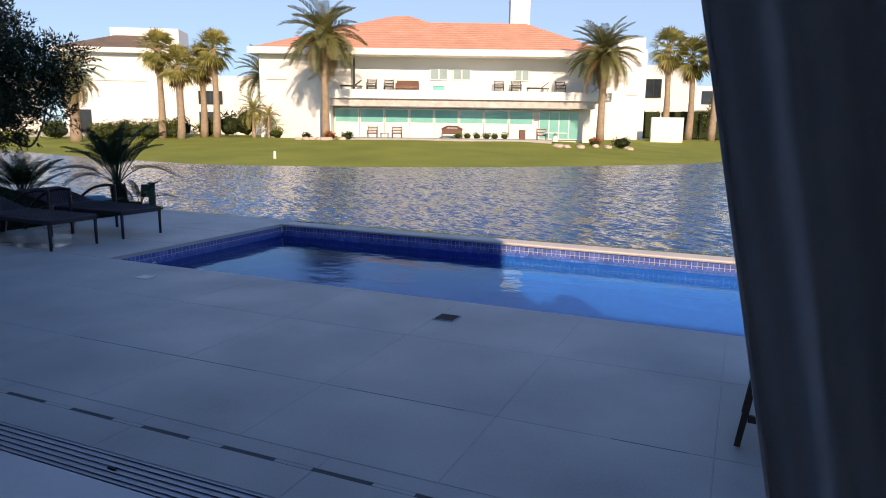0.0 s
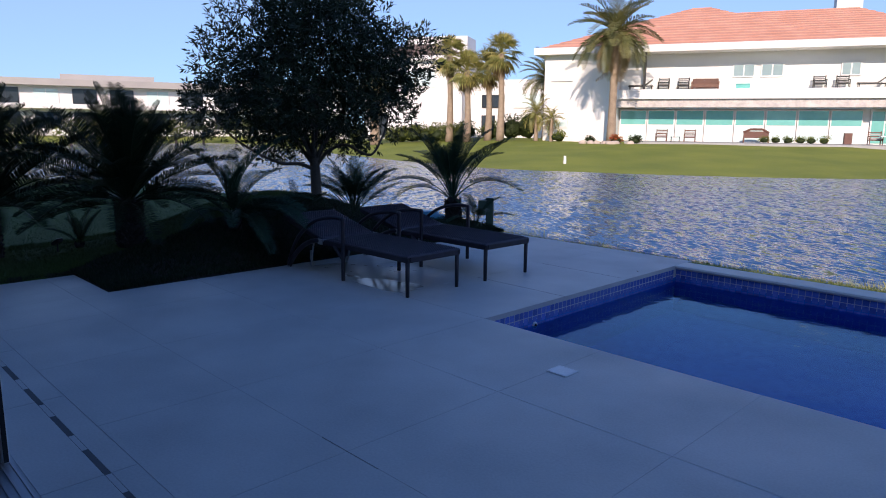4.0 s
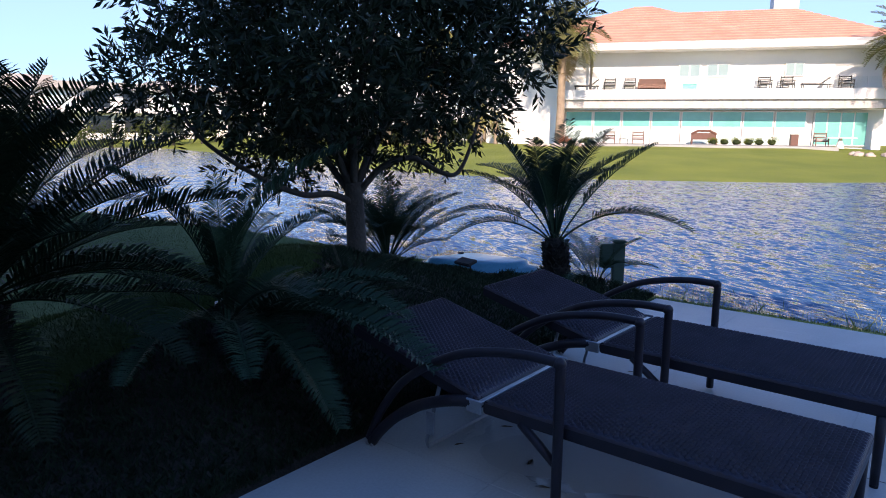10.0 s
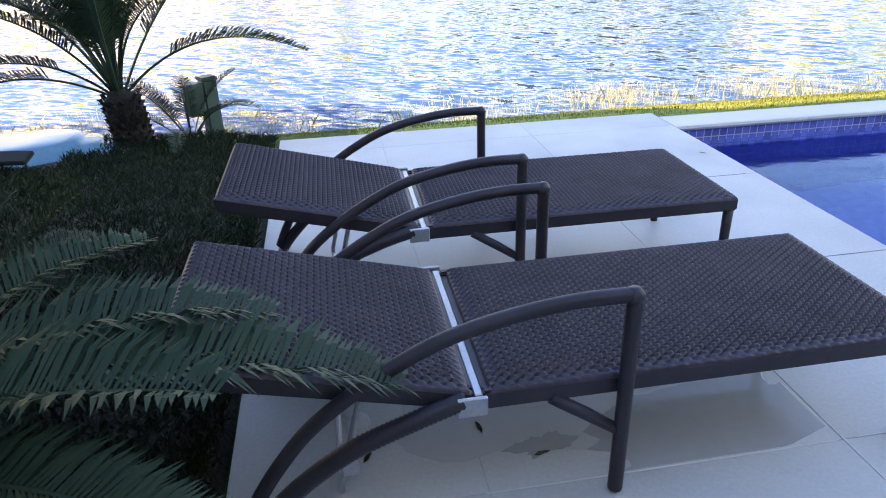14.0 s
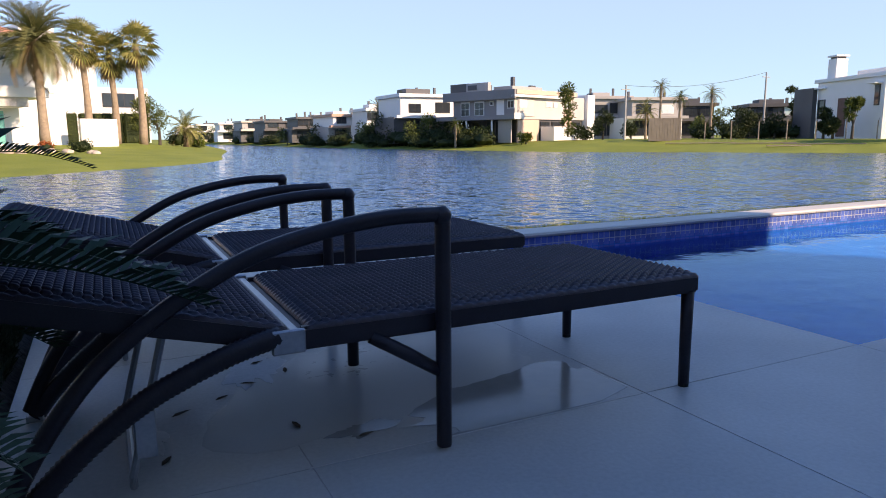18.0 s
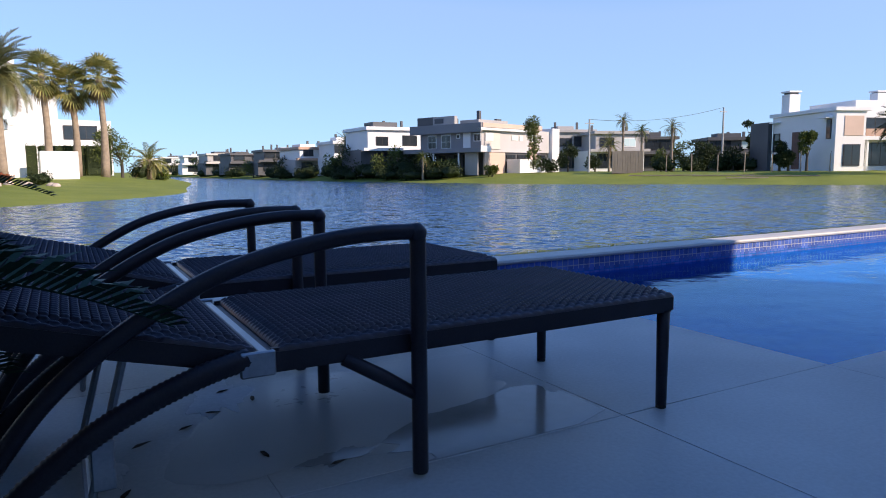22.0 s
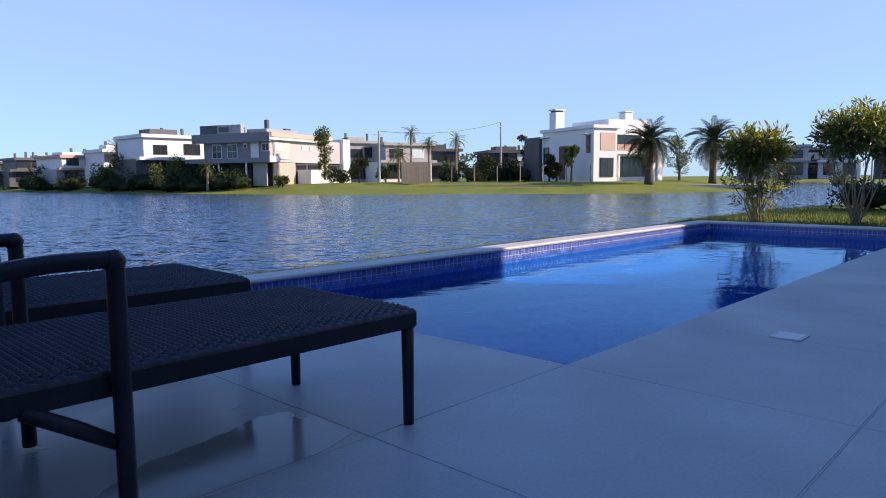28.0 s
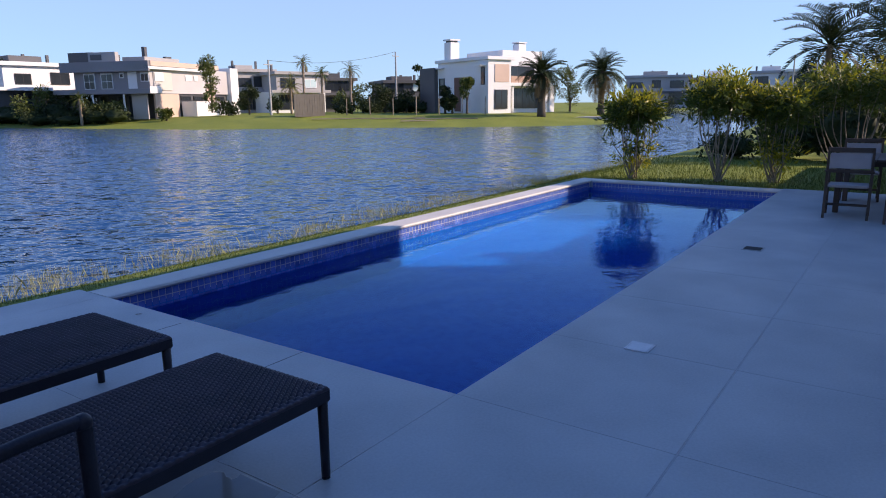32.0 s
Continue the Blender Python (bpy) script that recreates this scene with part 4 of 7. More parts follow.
def leafy_tree(x, y, trunk_h, trunk_r, clumps, count, size, mat, seed, name="tree", label="", category="tree", group="", limbs=(), z=None, thin=0.34, bark="bark", twigs=0, limb_r=0.36):
    """A tapered trunk with limbs and a crown of many small leaves; clumps are rows of (dx, dy, dz, radius)."""
    rnd = random.Random(seed)
    z = ground_at(x, y) - 0.03 if z is None else z
    t = thing(name, label, category, group, pose(x, y, z))
    b = bmesh.new()
    tube(b, spline([(0, 0, 0), (0.02, 0.01, trunk_h * 0.5), (0, 0, trunk_h)], 5), [trunk_r * (1.25 - 0.03 * k) for k in range(11)], 10)
    part("trunk", b, M[bark], t, smooth=True)
    for cx, cy, cz, r in clumps:
        if r < min(0.62, max(c[3] for c in clumps) * 0.8) or cz < trunk_h * 1.3:
            continue
        e = Vector((cx, cy, cz))
        mid = Vector((cx * 0.45 + rnd.uniform(-0.1, 0.1), cy * 0.45 + rnd.uniform(-0.1, 0.1), trunk_h + (cz - trunk_h) * 0.45))
        part("limb", tube(bmesh.new(), spline([(0, 0, trunk_h * 0.92), mid, e], 4), [trunk_r * (0.46 - 0.048 * k) for k in range(9)], 6), M[bark], t, smooth=True)
    for pts in limbs:
        line = spline(pts, 5)
        part("limb", tube(bmesh.new(), line, [trunk_r * limb_r * (1 - 0.72 * k / len(line)) for k in range(len(line))], 7), M[bark], t, smooth=True)
    v, f = leaf_cloud(clumps, count, size, seed, thin, True, twigs)
    raw("crown", v, f, M[mat], t)
    return t


def bush(x, y, r, h, seed, mat="hedge", count=900, size=0.16, name="shrub", label="rounded leafy shrub in a garden", group="", z=None, core=True):
    """A low leafy shrub: a dark inner mass under many leaves."""
    rnd = random.Random(seed)
    z = ground_at(x, y) - 0.03 if z is None else z
    s = thing(name, label, "shrub", group, pose(x, y, z))
    cl = [(rnd.uniform(-0.5, 0.5) * r, rnd.uniform(-0.5, 0.5) * r, h * rnd.uniform(0.35, 0.7), min(r, h) * rnd.uniform(0.38, 0.58)) for _ in range(7)]
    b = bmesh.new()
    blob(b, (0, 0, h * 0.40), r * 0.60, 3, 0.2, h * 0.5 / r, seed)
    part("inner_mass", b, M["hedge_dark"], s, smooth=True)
    v, f = leaf_cloud(cl, count, size, seed, 0.42)
    raw("foliage", v, f, M[mat], s)
    return s


# ---- planting bed beside the deck, heaped up round the tree
def bed_height(x, y):
    edge = max(0.0, min(-3.13 - x, max(y + 2.04, -4.2 - x)))
    heap = 0.62 * math.exp(-((x + 4.75) / 1.1) ** 2 - ((y - 0.7) / 1.7) ** 2)
    return (0.035 + heap) * min(1, edge / 0.35) + 0.05 * min(1, edge / 0.5) + 0.03 * noise.noise(Vector((x * 3, y * 3, 0)))


bm = bmesh.new()
BED = ((-6.4, -3.13, -2.04, 3.95), (-6.4, -4.2, -6.0, -2.04))
for x0, x1, y0, y1 in BED:
    nx, ny = int((x1 - x0) / 0.12), int((y1 - y0) / 0.12)
    vs = [[bm.verts.new((x0 + (x1 - x0) * i / nx, y0 + (y1 - y0) * j / ny, 0)) for j in range(ny + 1)] for i in range(nx + 1)]
    for i in range(nx):
        for j in range(ny):
            bm.faces.new((vs[i][j], vs[i + 1][j], vs[i + 1][j + 1], vs[i][j + 1]))
bm.verts.ensure_lookup_table()
_gz = land_height(np.array([v.co.x for v in bm.verts]), np.array([v.co.y for v in bm.verts]))
for v, g in zip(bm.verts, _gz):
    x, y = v.co.x, v.co.y
    edge = min(-3.13 - x, max(y + 2.04, -4.2 - x), 1.0)
    lawn = min(1, max(0, (-5.75 - 0.3 * math.sin(y * 1.3) - x) / 0.6, (y - 3.3) / 0.5))
    v.co.z = bed_height(x, y) * (1 - lawn) + (g - 0.1) * lawn
    if edge < 0.02:
        v.co.z = -0.06
def mown(x, y):
    """True where turf covers the heap behind the planting."""
    return x < -4.28 - max(0, (y - 0.6) * 0.75) + 0.12 * noise.noise(Vector((x * 2, y * 2, 3)))


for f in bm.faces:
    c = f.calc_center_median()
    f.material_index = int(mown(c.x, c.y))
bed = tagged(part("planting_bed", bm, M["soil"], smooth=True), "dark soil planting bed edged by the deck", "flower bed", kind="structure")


bed.data.materials.append(M["turf_shaded"])


def in_bed(x, y):
    return (x < -3.16 and y > -2.02) or (x < -4.23 and y <= -2.02)


def blades(name, spots, height, width, lean, mat, seed, label, category):
    """Many upright blades, each a bent strip; spots are rows of x, y, z."""
    rnd = np.random.RandomState(seed)
    S = np.array(spots)
    n = len(S)
    a = rnd.uniform(0, 2 * np.pi, n)
    h = height * rnd.uniform(0.5, 1.25, n)
    side = np.stack([np.cos(a), np.sin(a), 0 * a], 1) * width * 0.5
    b = rnd.uniform(0, 2 * np.pi, n)
    off = np.stack([np.cos(b), np.sin(b), 0 * b], 1) * (lean * h * rnd.uniform(0.1, 1, n))[:, None]
    up = np.stack([0 * a, 0 * a, h], 1)
    V = np.stack([S - side, S + side, S + up * 0.6 + off * 0.4 + side * 0.7, S + up + off, S + up * 0.6 + off * 0.4 - side * 0.7], 1).reshape(-1, 3)
    ob = raw(name, V.tolist(), [tuple(5 * i + k for k in range(5)) for i in range(n)], M[mat])
    return tagged(ob, label, category, kind="stuff")


rs = np.random.RandomState(4)
pts, mound = [], []
while len(pts) + len(mound) < 84000:
    x, y = -3.14 - 2.9 * rs.rand() ** 1.3, rs.uniform(-3.6, 3.95)
    if in_bed(x, y) and not (x < -4.5 and y > 3.05):
        (mound if mown(x, y) else pts).append((x, y, bed_height(x, y) - 0.012))
blades("ground_cover", pts, 0.05, 0.009, 1.3, "cover", 7, "dark low ground cover plants filling the bed", "ground cover")
blades("mound_turf", mound, 0.032, 0.006, 0.9, "turf", 17, "turf over the heaped soil, coloured dark for shade", "grass")
# lawn edge beyond the deck, and reeds by the water


def scatter(x, y, lift=-0.01):
    return np.stack([x, y, land_height(x, y) + lift], 1)


n = 26000
blades("shore_grass", scatter(rs.uniform(-6.5, 14, n), 3.93 + 2.4 * rs.rand(n) ** 1.3), 0.032, 0.006, 0.8, "blade", 8, "short grass strip between deck and lake", "grass")
n = 60000
blades("turf", scatter(-5.9 - 9 * rs.rand(n) ** 1.3, rs.uniform(-7, 6.2, n)), 0.035, 0.006, 0.8, "turf", 18, "turf behind the bed, its shade put into a darker green", "grass")
n = 24000
x = rs.uniform(-9, 26, n)
y = 7.2 + rs.normal(0, 0.42, n) + 0.25 * np.sin(x * 0.9)
keep = rs.rand(n) < 0.25 + 0.75 * np.sin(x * 1.3) ** 2
blades("reeds", np.stack([x, y, 0 * x - 0.84], 1)[keep], 0.20, 0.0035, 0.7, "reed", 9, "thin pale reeds standing in the shallow water", "reeds")
n = 16000
blades("lawn_grass", scatter(10.45 + 7 * rs.rand(n) ** 1.5, rs.uniform(-3, 5.2, n)), 0.09, 0.008, 0.8, "blade", 10, "grass growing past the end of the pool", "grass")

CY = [frond_mesh("frond", 1.0, 90, 0.15, 0.0105, a, t, M["cycad"], 31 + i, 0.007, 30) for i, (a, t) in enumerate(((0.55, 22), (0.75, 26), (0.95, 30)))]
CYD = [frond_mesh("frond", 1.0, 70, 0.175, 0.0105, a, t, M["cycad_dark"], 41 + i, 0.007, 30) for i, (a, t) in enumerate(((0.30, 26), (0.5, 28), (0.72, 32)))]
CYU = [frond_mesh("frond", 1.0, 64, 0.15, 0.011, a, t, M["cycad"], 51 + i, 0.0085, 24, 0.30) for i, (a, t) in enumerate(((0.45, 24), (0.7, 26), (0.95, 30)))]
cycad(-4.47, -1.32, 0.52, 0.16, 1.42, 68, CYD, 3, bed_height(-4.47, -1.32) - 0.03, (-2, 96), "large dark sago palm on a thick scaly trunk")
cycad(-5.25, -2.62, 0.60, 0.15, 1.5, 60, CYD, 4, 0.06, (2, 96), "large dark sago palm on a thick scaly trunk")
cycad(-3.97, -0.26, 0.14, 0.10, 0.98, 22, CY, 5, bed_height(-3.97, -0.26) - 0.03, (30, 88), "young sago palm with drooping blue-green fronds",
      aim=((6.7, 23, 1.54, 1), (16, 31, 1.26, 1), (-9, 22, 1.16, 2), (26, 24, 1.3, 2), (-4, 14, 1.15, 2), (-28, 24, 1.05), (44, 28, 1.1), (13, 20, 1.2), (-15, 34, 1.25), (84, 28, 0.7), (-62, 30, 1.0), (100, 34, 0.7), (150, 72, 1.0), (52, 86, 1.34), (-125, 80, 1.15), (120, 64, 1.05), (230, 44, 1.2), (75, 66, 0.95)))
cycad(-3.88, 0.62, 0.05, 0.08, 0.62, 12, CYD, 6, bed_height(-3.88, 0.62) - 0.02, (5, 60), "low young sago palm beside the lounger")
cycad(-4.95, -1.75, 0.04, 0.05, 0.5, 8, CYD, 16, bed_height(-4.95, -1.75) - 0.02, (35, 80), "small sago palm shoot beside the large trunk")
cycad(-5.81, 2.98, 0.10, 0.12, 1.2, 34, CYU, 7, 0.0, (38, 88), "sago palm with upright green fronds on bare stalks")
cycad(-4.16, 3.84, 0.50, 0.14, 1.4, 28, CYU, 8, -0.08, (40, 90), "sago palm leaning over the lake shore", tilt=(0, -6), aim=((4, 34, 1.55), (172, 70, 1.5), (150, 60, 1.45), (60, 76, 1.5), (-20, 70, 1.45), (188, 32, 1.45), (-70, 52, 1.2), (25, 52, 1.5), (215, 46, 1.35), (100, 64, 1.4)))
cycad(-3.80, 3.98, 0.08, 0.06, 0.85, 11, CYU, 9, -0.10, (25, 75), "small sago palm shoots beside the trunk")

clumps = [(-0.5, -0.5, 1.3, 0.4), (-1.0, 0.1, 1.3, 0.42), (0.3, 0.7, 1.38, 0.32), (-0.2, 0.7, 1.3, 0.36), (-0.9, 0.7, 1.35, 0.42), (0, 0, 2.9, 1.0), (-0.9, 0.2, 2.6, 0.85), (0.8, -0.3, 2.7, 0.8), (0.2, 0.9, 2.5, 0.85), (-0.3, -0.9, 2.6, 0.8), (0.1, 0.1, 3.5, 0.75), (-1.3, -0.5, 2.1, 0.6), (1.2, 0.5, 2.2, 0.6),
          (0.6, 0.9, 2.1, 0.45), (-0.9, 1.0, 1.9, 0.55), (-1.0, -1.1, 1.9, 0.5), (0.9, -1.0, 1.95, 0.5), (0.2, 1.5, 1.7, 0.4), (-1.6, 0.4, 2.6, 0.45), (1.5, -0.2, 2.9, 0.4), (-0.2, 0.3, 1.75, 0.6), (1.0, 1.2, 2.6, 0.5), (-1.5, -0.9, 1.7, 0.45), (0.0, -1.4, 2.2, 0.5), (0.5, -0.6, 3.2, 0.6), (-0.6, 0.6, 3.3, 0.6), (-0.6, -0.3, 1.62, 0.55), (0.5, 0.2, 1.66, 0.5), (-1.2, 0.2, 1.6, 0.45), (0.3, -0.9, 1.6, 0.4), (0.6, 0.6, 2.2, 0.7), (-0.5, -0.4, 2.1, 0.7), (0.8, -0.8, 1.8, 0.42), (0.25, -1.15, 1.75, 0.42), (1.25, -0.35, 1.8, 0.38)]
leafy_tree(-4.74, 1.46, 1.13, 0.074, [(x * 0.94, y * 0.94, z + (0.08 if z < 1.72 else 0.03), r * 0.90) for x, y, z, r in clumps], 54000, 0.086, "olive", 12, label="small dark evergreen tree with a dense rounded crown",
           limbs=[[(0, 0, 0.98), (0.16, 0.14, 1.24), (0.32, 0.34, 1.33), (0.46, 0.52, 1.22), (0.56, 0.64, 1.2), (0.58, 0.8, 1.42), (0.56, 0.95, 1.75), (0.5, 1.05, 2.2)],
                  [(0, 0, 0.96), (0.06, -0.3, 1.06), (0.12, -0.62, 1.08), (0.06, -0.95, 1.22), (-0.1, -1.3, 1.5), (-0.2, -1.5, 1.9)],
                  [(0, 0, 1.0), (-0.08, 0.05, 1.4), (0.02, 0.2, 1.9), (0.1, 0.3, 2.6)], [(0, 0, 1.0), (0.12, 0.12, 1.45), (0.35, 0.4, 1.9), (0.6, 0.6, 2.5)], [(0, 0, 1.0), (-0.25, -0.2, 1.45), (-0.55, -0.45, 1.9), (-0.8, -0.6, 2.4)]],
           z=0.03, thin=0.26, twigs=10, limb_r=0.42)

# moulded tub shell lying upside down in the grass
tub = thing("garden_tub", "pale blue stepped tub shell turned over on the grass", "bathtub", m=pose(-4.93, 3.50, 0.02) @ Matrix.Diagonal((1.2, 1.14, 1.25, 1)))
_plan = soften([(-0.66, -0.36), (-0.34, -0.52), (0.54, -0.24), (0.64, 0.40), (0.34, 0.54), (-0.58, 0.44)], 3)


def tub_ring(b, k, z, dx=0.0, dy=0.0):
    return [b.verts.new((x * k + dx, y * k + dy, z)) for x, y in _plan]


def tub_rings(steps):
    b = bmesh.new()
    rings = [tub_ring(b, *st) for st in steps]
    n = len(_plan)
    for r0, r1 in zip(rings, rings[1:]):
        for i in range(n):
            b.faces.new((r0[i], r0[(i + 1) % n], r1[(i + 1) % n], r1[i]))
    return b, rings


b, rings = tub_rings(((1.0, -0.2), (1.02, 0.03), (1.0, 0.045), (0.90, 0.05)))
rim = part("rim", b, M["tub_rim"], tub, "white moulded rim", smooth=True)
b, rings = tub_rings(((0.90, 0.051), (0.88, 0.075), (0.80, 0.085, -0.01), (0.78, 0.11, -0.01), (0.68, 0.12, -0.03), (0.66, 0.15, -0.03), (0.60, 0.165, -0.04), (0.3, 0.172, -0.04)))
b.faces.new(rings[-1])
part("tub_shell", b, M["tub"], tub, smooth=True)
part("drain_hole", tube(bmesh.new(), [(-0.26, 0.06, 0.164), (-0.26, 0.06, 0.178)], 0.03, 12), M["dark"], tub, "dark drain hole")


def flood_lamp(x, y, z, turn):
    s = thing("garden_floodlight", "flat black garden floodlight on two short legs", "garden light", "", pose(x, y, z, 0, 0, turn))
    b = boxed(-0.11, 0.11, -0.06, 0.06, -0.015, 0.015, 0.008, 2)
    for v in b.verts:
        v.co = Euler((radians(18), 0, 0)).to_matrix() @ v.co + Vector((0, 0, 0.12))
    part("head", b, M["rubber"], s)
    for xx in (-0.08, 0.07):
        part("leg", tube(bmesh.new(), [(xx, 0.01, -0.02), (xx, 0.0, 0.11)], 0.007, 6), M["rubber"], s)


flood_lamp(-4.60, 2.80, bed_height(-4.60, 2.80) - 0.02, -12)


def spot_lamp(x, y, z, turn, tip=-25):
    s = thing("garden_spotlight", "small black garden spotlight on a spike", "garden light", "garden spotlights", pose(x, y, z, 0, 0, turn))
    part("spike", tube(bmesh.new(), [(0, 0, 0), (0, 0, 0.12)], 0.008, 6), M["rubber"], s)
    b = boxed(-0.07, 0.07, -0.035, 0.035, -0.02, 0.02, 0.008, 2)
    for v in b.verts:
        v.co = Euler((0, radians(tip), 0)).to_matrix() @ v.co + Vector((0, 0, 0.14))
    head = part("head", b, M["rubber"], s)
    b = boxed(-0.062, 0.062, -0.028, 0.028, 0.021, 0.024, 0.002)
    for v in b.verts:
        v.co = Euler((0, radians(tip), 0)).to_matrix() @ v.co + Vector((0, 0, 0.14))
    part("lens", b, M["plastic_white"], head, "pale lamp lens")


spot_lamp(-4.98, -1.98, bed_height(-4.98, -1.98) - 0.02, 20)
spot_lamp(-4.24, -0.08, bed_height(-4.24, -0.08) - 0.06, 60)

post = thing("socket_post", "weathered green power post with a socket box", "power post", m=pose(-3.64, 4.14, -0.10, 0, 0, 35))
part("post_body", boxed(-0.06, 0.06, -0.05, 0.05, 0, 0.56, 0.012, 2), M["plastic_green"], post)
part("post_cap", boxed(-0.07, 0.07, -0.06, 0.06, 0.561, 0.59, 0.01, 2), M["plastic_green"], post)
part("socket_box", boxed(-0.19, -0.061, -0.05, 0.04, 0.30, 0.55, 0.01), M["plastic_green"], post)
part("socket_lid", boxed(-0.17, -0.08, -0.058, -0.051, 0.36, 0.44, 0.003), M["plastic_green"], post)

# ---- leggy shrubs past the end of the pool
def leggy_shrub(x, y, h, w, seed, lit_share=0.2, bare=0.42, low=0, label=""):
    rnd = random.Random(seed)
    z = ground_at(x, y) - 0.03
    s = thing("leggy_shrub", label or "bare-stemmed shrub with a flat leafy top, sunlight put into yellow tips", "shrub", "shrubs past the pool", pose(x, y, z))
    heads, tips = [], []
    for i in range(15):
        a = i * 2.4
        r = w * 0.5 * math.sqrt((i + 0.5) / 15)
        top = Vector((r * math.cos(a), r * math.sin(a), h * (0.95 - 0.08 * (r / (w * 0.5)) ** 2) + rnd.uniform(-0.08, 0.06)))
        line = spline([(0.09 * math.cos(a * 1.7), 0.09 * math.sin(a * 1.7), 0), (top.x * 0.42 + rnd.uniform(-0.07, 0.07), top.y * 0.42 + rnd.uniform(-0.07, 0.07), h * 0.22), (top.x * 0.8 + rnd.uniform(-0.12, 0.12), top.y * 0.8 + rnd.uniform(-0.1, 0.1), h * 0.52), top], 4)
        part("stem", tube(bmesh.new(), line, [0.016 - 0.0009 * k for k in range(len(line))], 6), M["shrub_stem"], s, smooth=True)
        heads += [(*(line[-1]), 0.14), (*(line[-2]), 0.17), (*(line[-3].lerp(line[-2], 0.35)), 0.14)]
        if i % 2:
            heads += [(line[-1].x * 1.05, line[-1].y * 1.05, line[-1].z - 0.32 * rnd.random(), 0.15)]
        tips.append((line[-1].x, line[-1].y, line[-1].z + 0.09, 0.15))
        if low and i % 2 == 0:
            tips += [(*(line[6]), 0.10), (*(line[4]), 0.09)]
            heads += [(*(line[7]), 0.11)]
    # yellow leaves at the tips put the crown's sunlight into colour
    for nm, mt, n, hs in (("foliage", "shrub", 4200, heads), ("golden_foliage", "shrub_sunlit", int(1500 * lit_share), tips)):
        v, f = leaf_cloud(hs, n, 0.125, seed + n, 0.27, False, 6)
        raw(nm, v, f, M[mt], s)
    return s


leggy_shrub(11.2, 3.02, 1.62, 0.90, 21, 0.7, low=1)
leggy_shrub(11.4, 1.33, 1.92, 1.14, 22, 0.6)
leggy_shrub(11.8, 0.40, 1.72, 1.12, 23, 0.7, low=1)
leggy_shrub(12.7, -0.80, 2.12, 1.75, 24, 0.4)
leggy_shrub(12.6, -2.2, 2.5, 1.6, 25, 0.3)
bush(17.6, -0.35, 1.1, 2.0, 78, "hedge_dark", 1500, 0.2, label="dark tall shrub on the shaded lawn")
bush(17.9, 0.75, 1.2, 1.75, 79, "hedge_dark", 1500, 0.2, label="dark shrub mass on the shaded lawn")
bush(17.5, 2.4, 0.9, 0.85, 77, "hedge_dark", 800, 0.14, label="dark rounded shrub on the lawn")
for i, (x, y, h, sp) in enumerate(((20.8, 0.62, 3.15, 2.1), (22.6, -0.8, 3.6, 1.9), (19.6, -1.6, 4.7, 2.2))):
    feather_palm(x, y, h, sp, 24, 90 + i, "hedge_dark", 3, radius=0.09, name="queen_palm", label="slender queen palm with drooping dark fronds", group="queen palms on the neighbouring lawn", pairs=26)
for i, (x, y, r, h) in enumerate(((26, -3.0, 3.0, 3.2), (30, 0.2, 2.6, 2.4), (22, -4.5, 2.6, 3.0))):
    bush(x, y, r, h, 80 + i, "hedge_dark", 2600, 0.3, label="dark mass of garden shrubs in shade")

# ---- dining set on the deck
def dining_chair(m):
    c = thing("dining_chair", "dark wooden dining chair with grey canvas seat and back", "chair", "chairs round the dining table", m)
    for y in (-0.25, 0.25):
        part("back_leg", tube(bmesh.new(), [(-0.04, y, 0), (0.02, y, 0.42), (-0.03, y, 0.93)], [0.022, 0.024, 0.018], 4), M["wood"], c)
        part("front_leg", tube(bmesh.new(), [(0.44, y, 0), (0.42, y, 0.60)], 0.023, 4), M["wood"], c)
        part("armrest", boxed(-0.02, 0.47, y - 0.03, y + 0.03, 0.605, 0.63, 0.006), M["wood"], c)
        part("side_stretcher", boxed(0.0, 0.42, y - 0.012, y + 0.012, 0.14, 0.18, 0.004), M["wood"], c)
        part("seat_rail", boxed(0.0, 0.43, y - 0.015, y + 0.015, 0.38, 0.43, 0.004), M["wood"], c)
    part("seat", boxed(0.0, 0.44, -0.234, 0.234, 0.405, 0.438, 0.012, 2), M["canvas"], c)
    part("back_canvas", boxed(-0.035, -0.01, -0.232, 0.232, 0.66, 0.86, 0.008, 2), M["canvas"], c)
    part("top_rail", boxed(-0.045, -0.005, -0.24, 0.24, 0.87, 0.93, 0.006), M["wood"], c)
    part("low_rail", boxed(-0.02, 0.005, -0.24, 0.24, 0.60, 0.645, 0.006), M["wood"], c)
    part("cross_stretcher", boxed(0.2, 0.23, -0.24, 0.24, 0.142, 0.175, 0.004), M["wood"], c)
    return c


ch = dining_chair(pose(7.38, -1.19, 0, 0, 0, 2))
for x, y, a in ((7.18, -1.89, -4), (9.75, -1.18, 184), (9.7, -1.85, 178), (8.6, -2.5, 92)):
    copy_thing(ch, pose(x, y, 0, 0, 0, a))
tb = thing("dining_table", "dark wooden outdoor dining table", "table", m=pose(8.6, -1.45, 0))
for i in range(8):
    part("board", boxed(-0.75, 0.75, -0.5 + i * 0.125 + 0.003, -0.375 + i * 0.125 - 0.003, 0.715, 0.745, 0.004), M["wood"], tb)
for x in (-0.66, 0.66):
    for y in (-0.42, 0.42):
        part("leg", boxed(x - 0.035, x + 0.035, y - 0.035, y + 0.035, 0, 0.714, 0.006), M["wood"], tb)
part("apron", boxed(-0.6, 0.6, -0.4, 0.4, 0.64, 0.714, 0.004), M["wood"], tb)

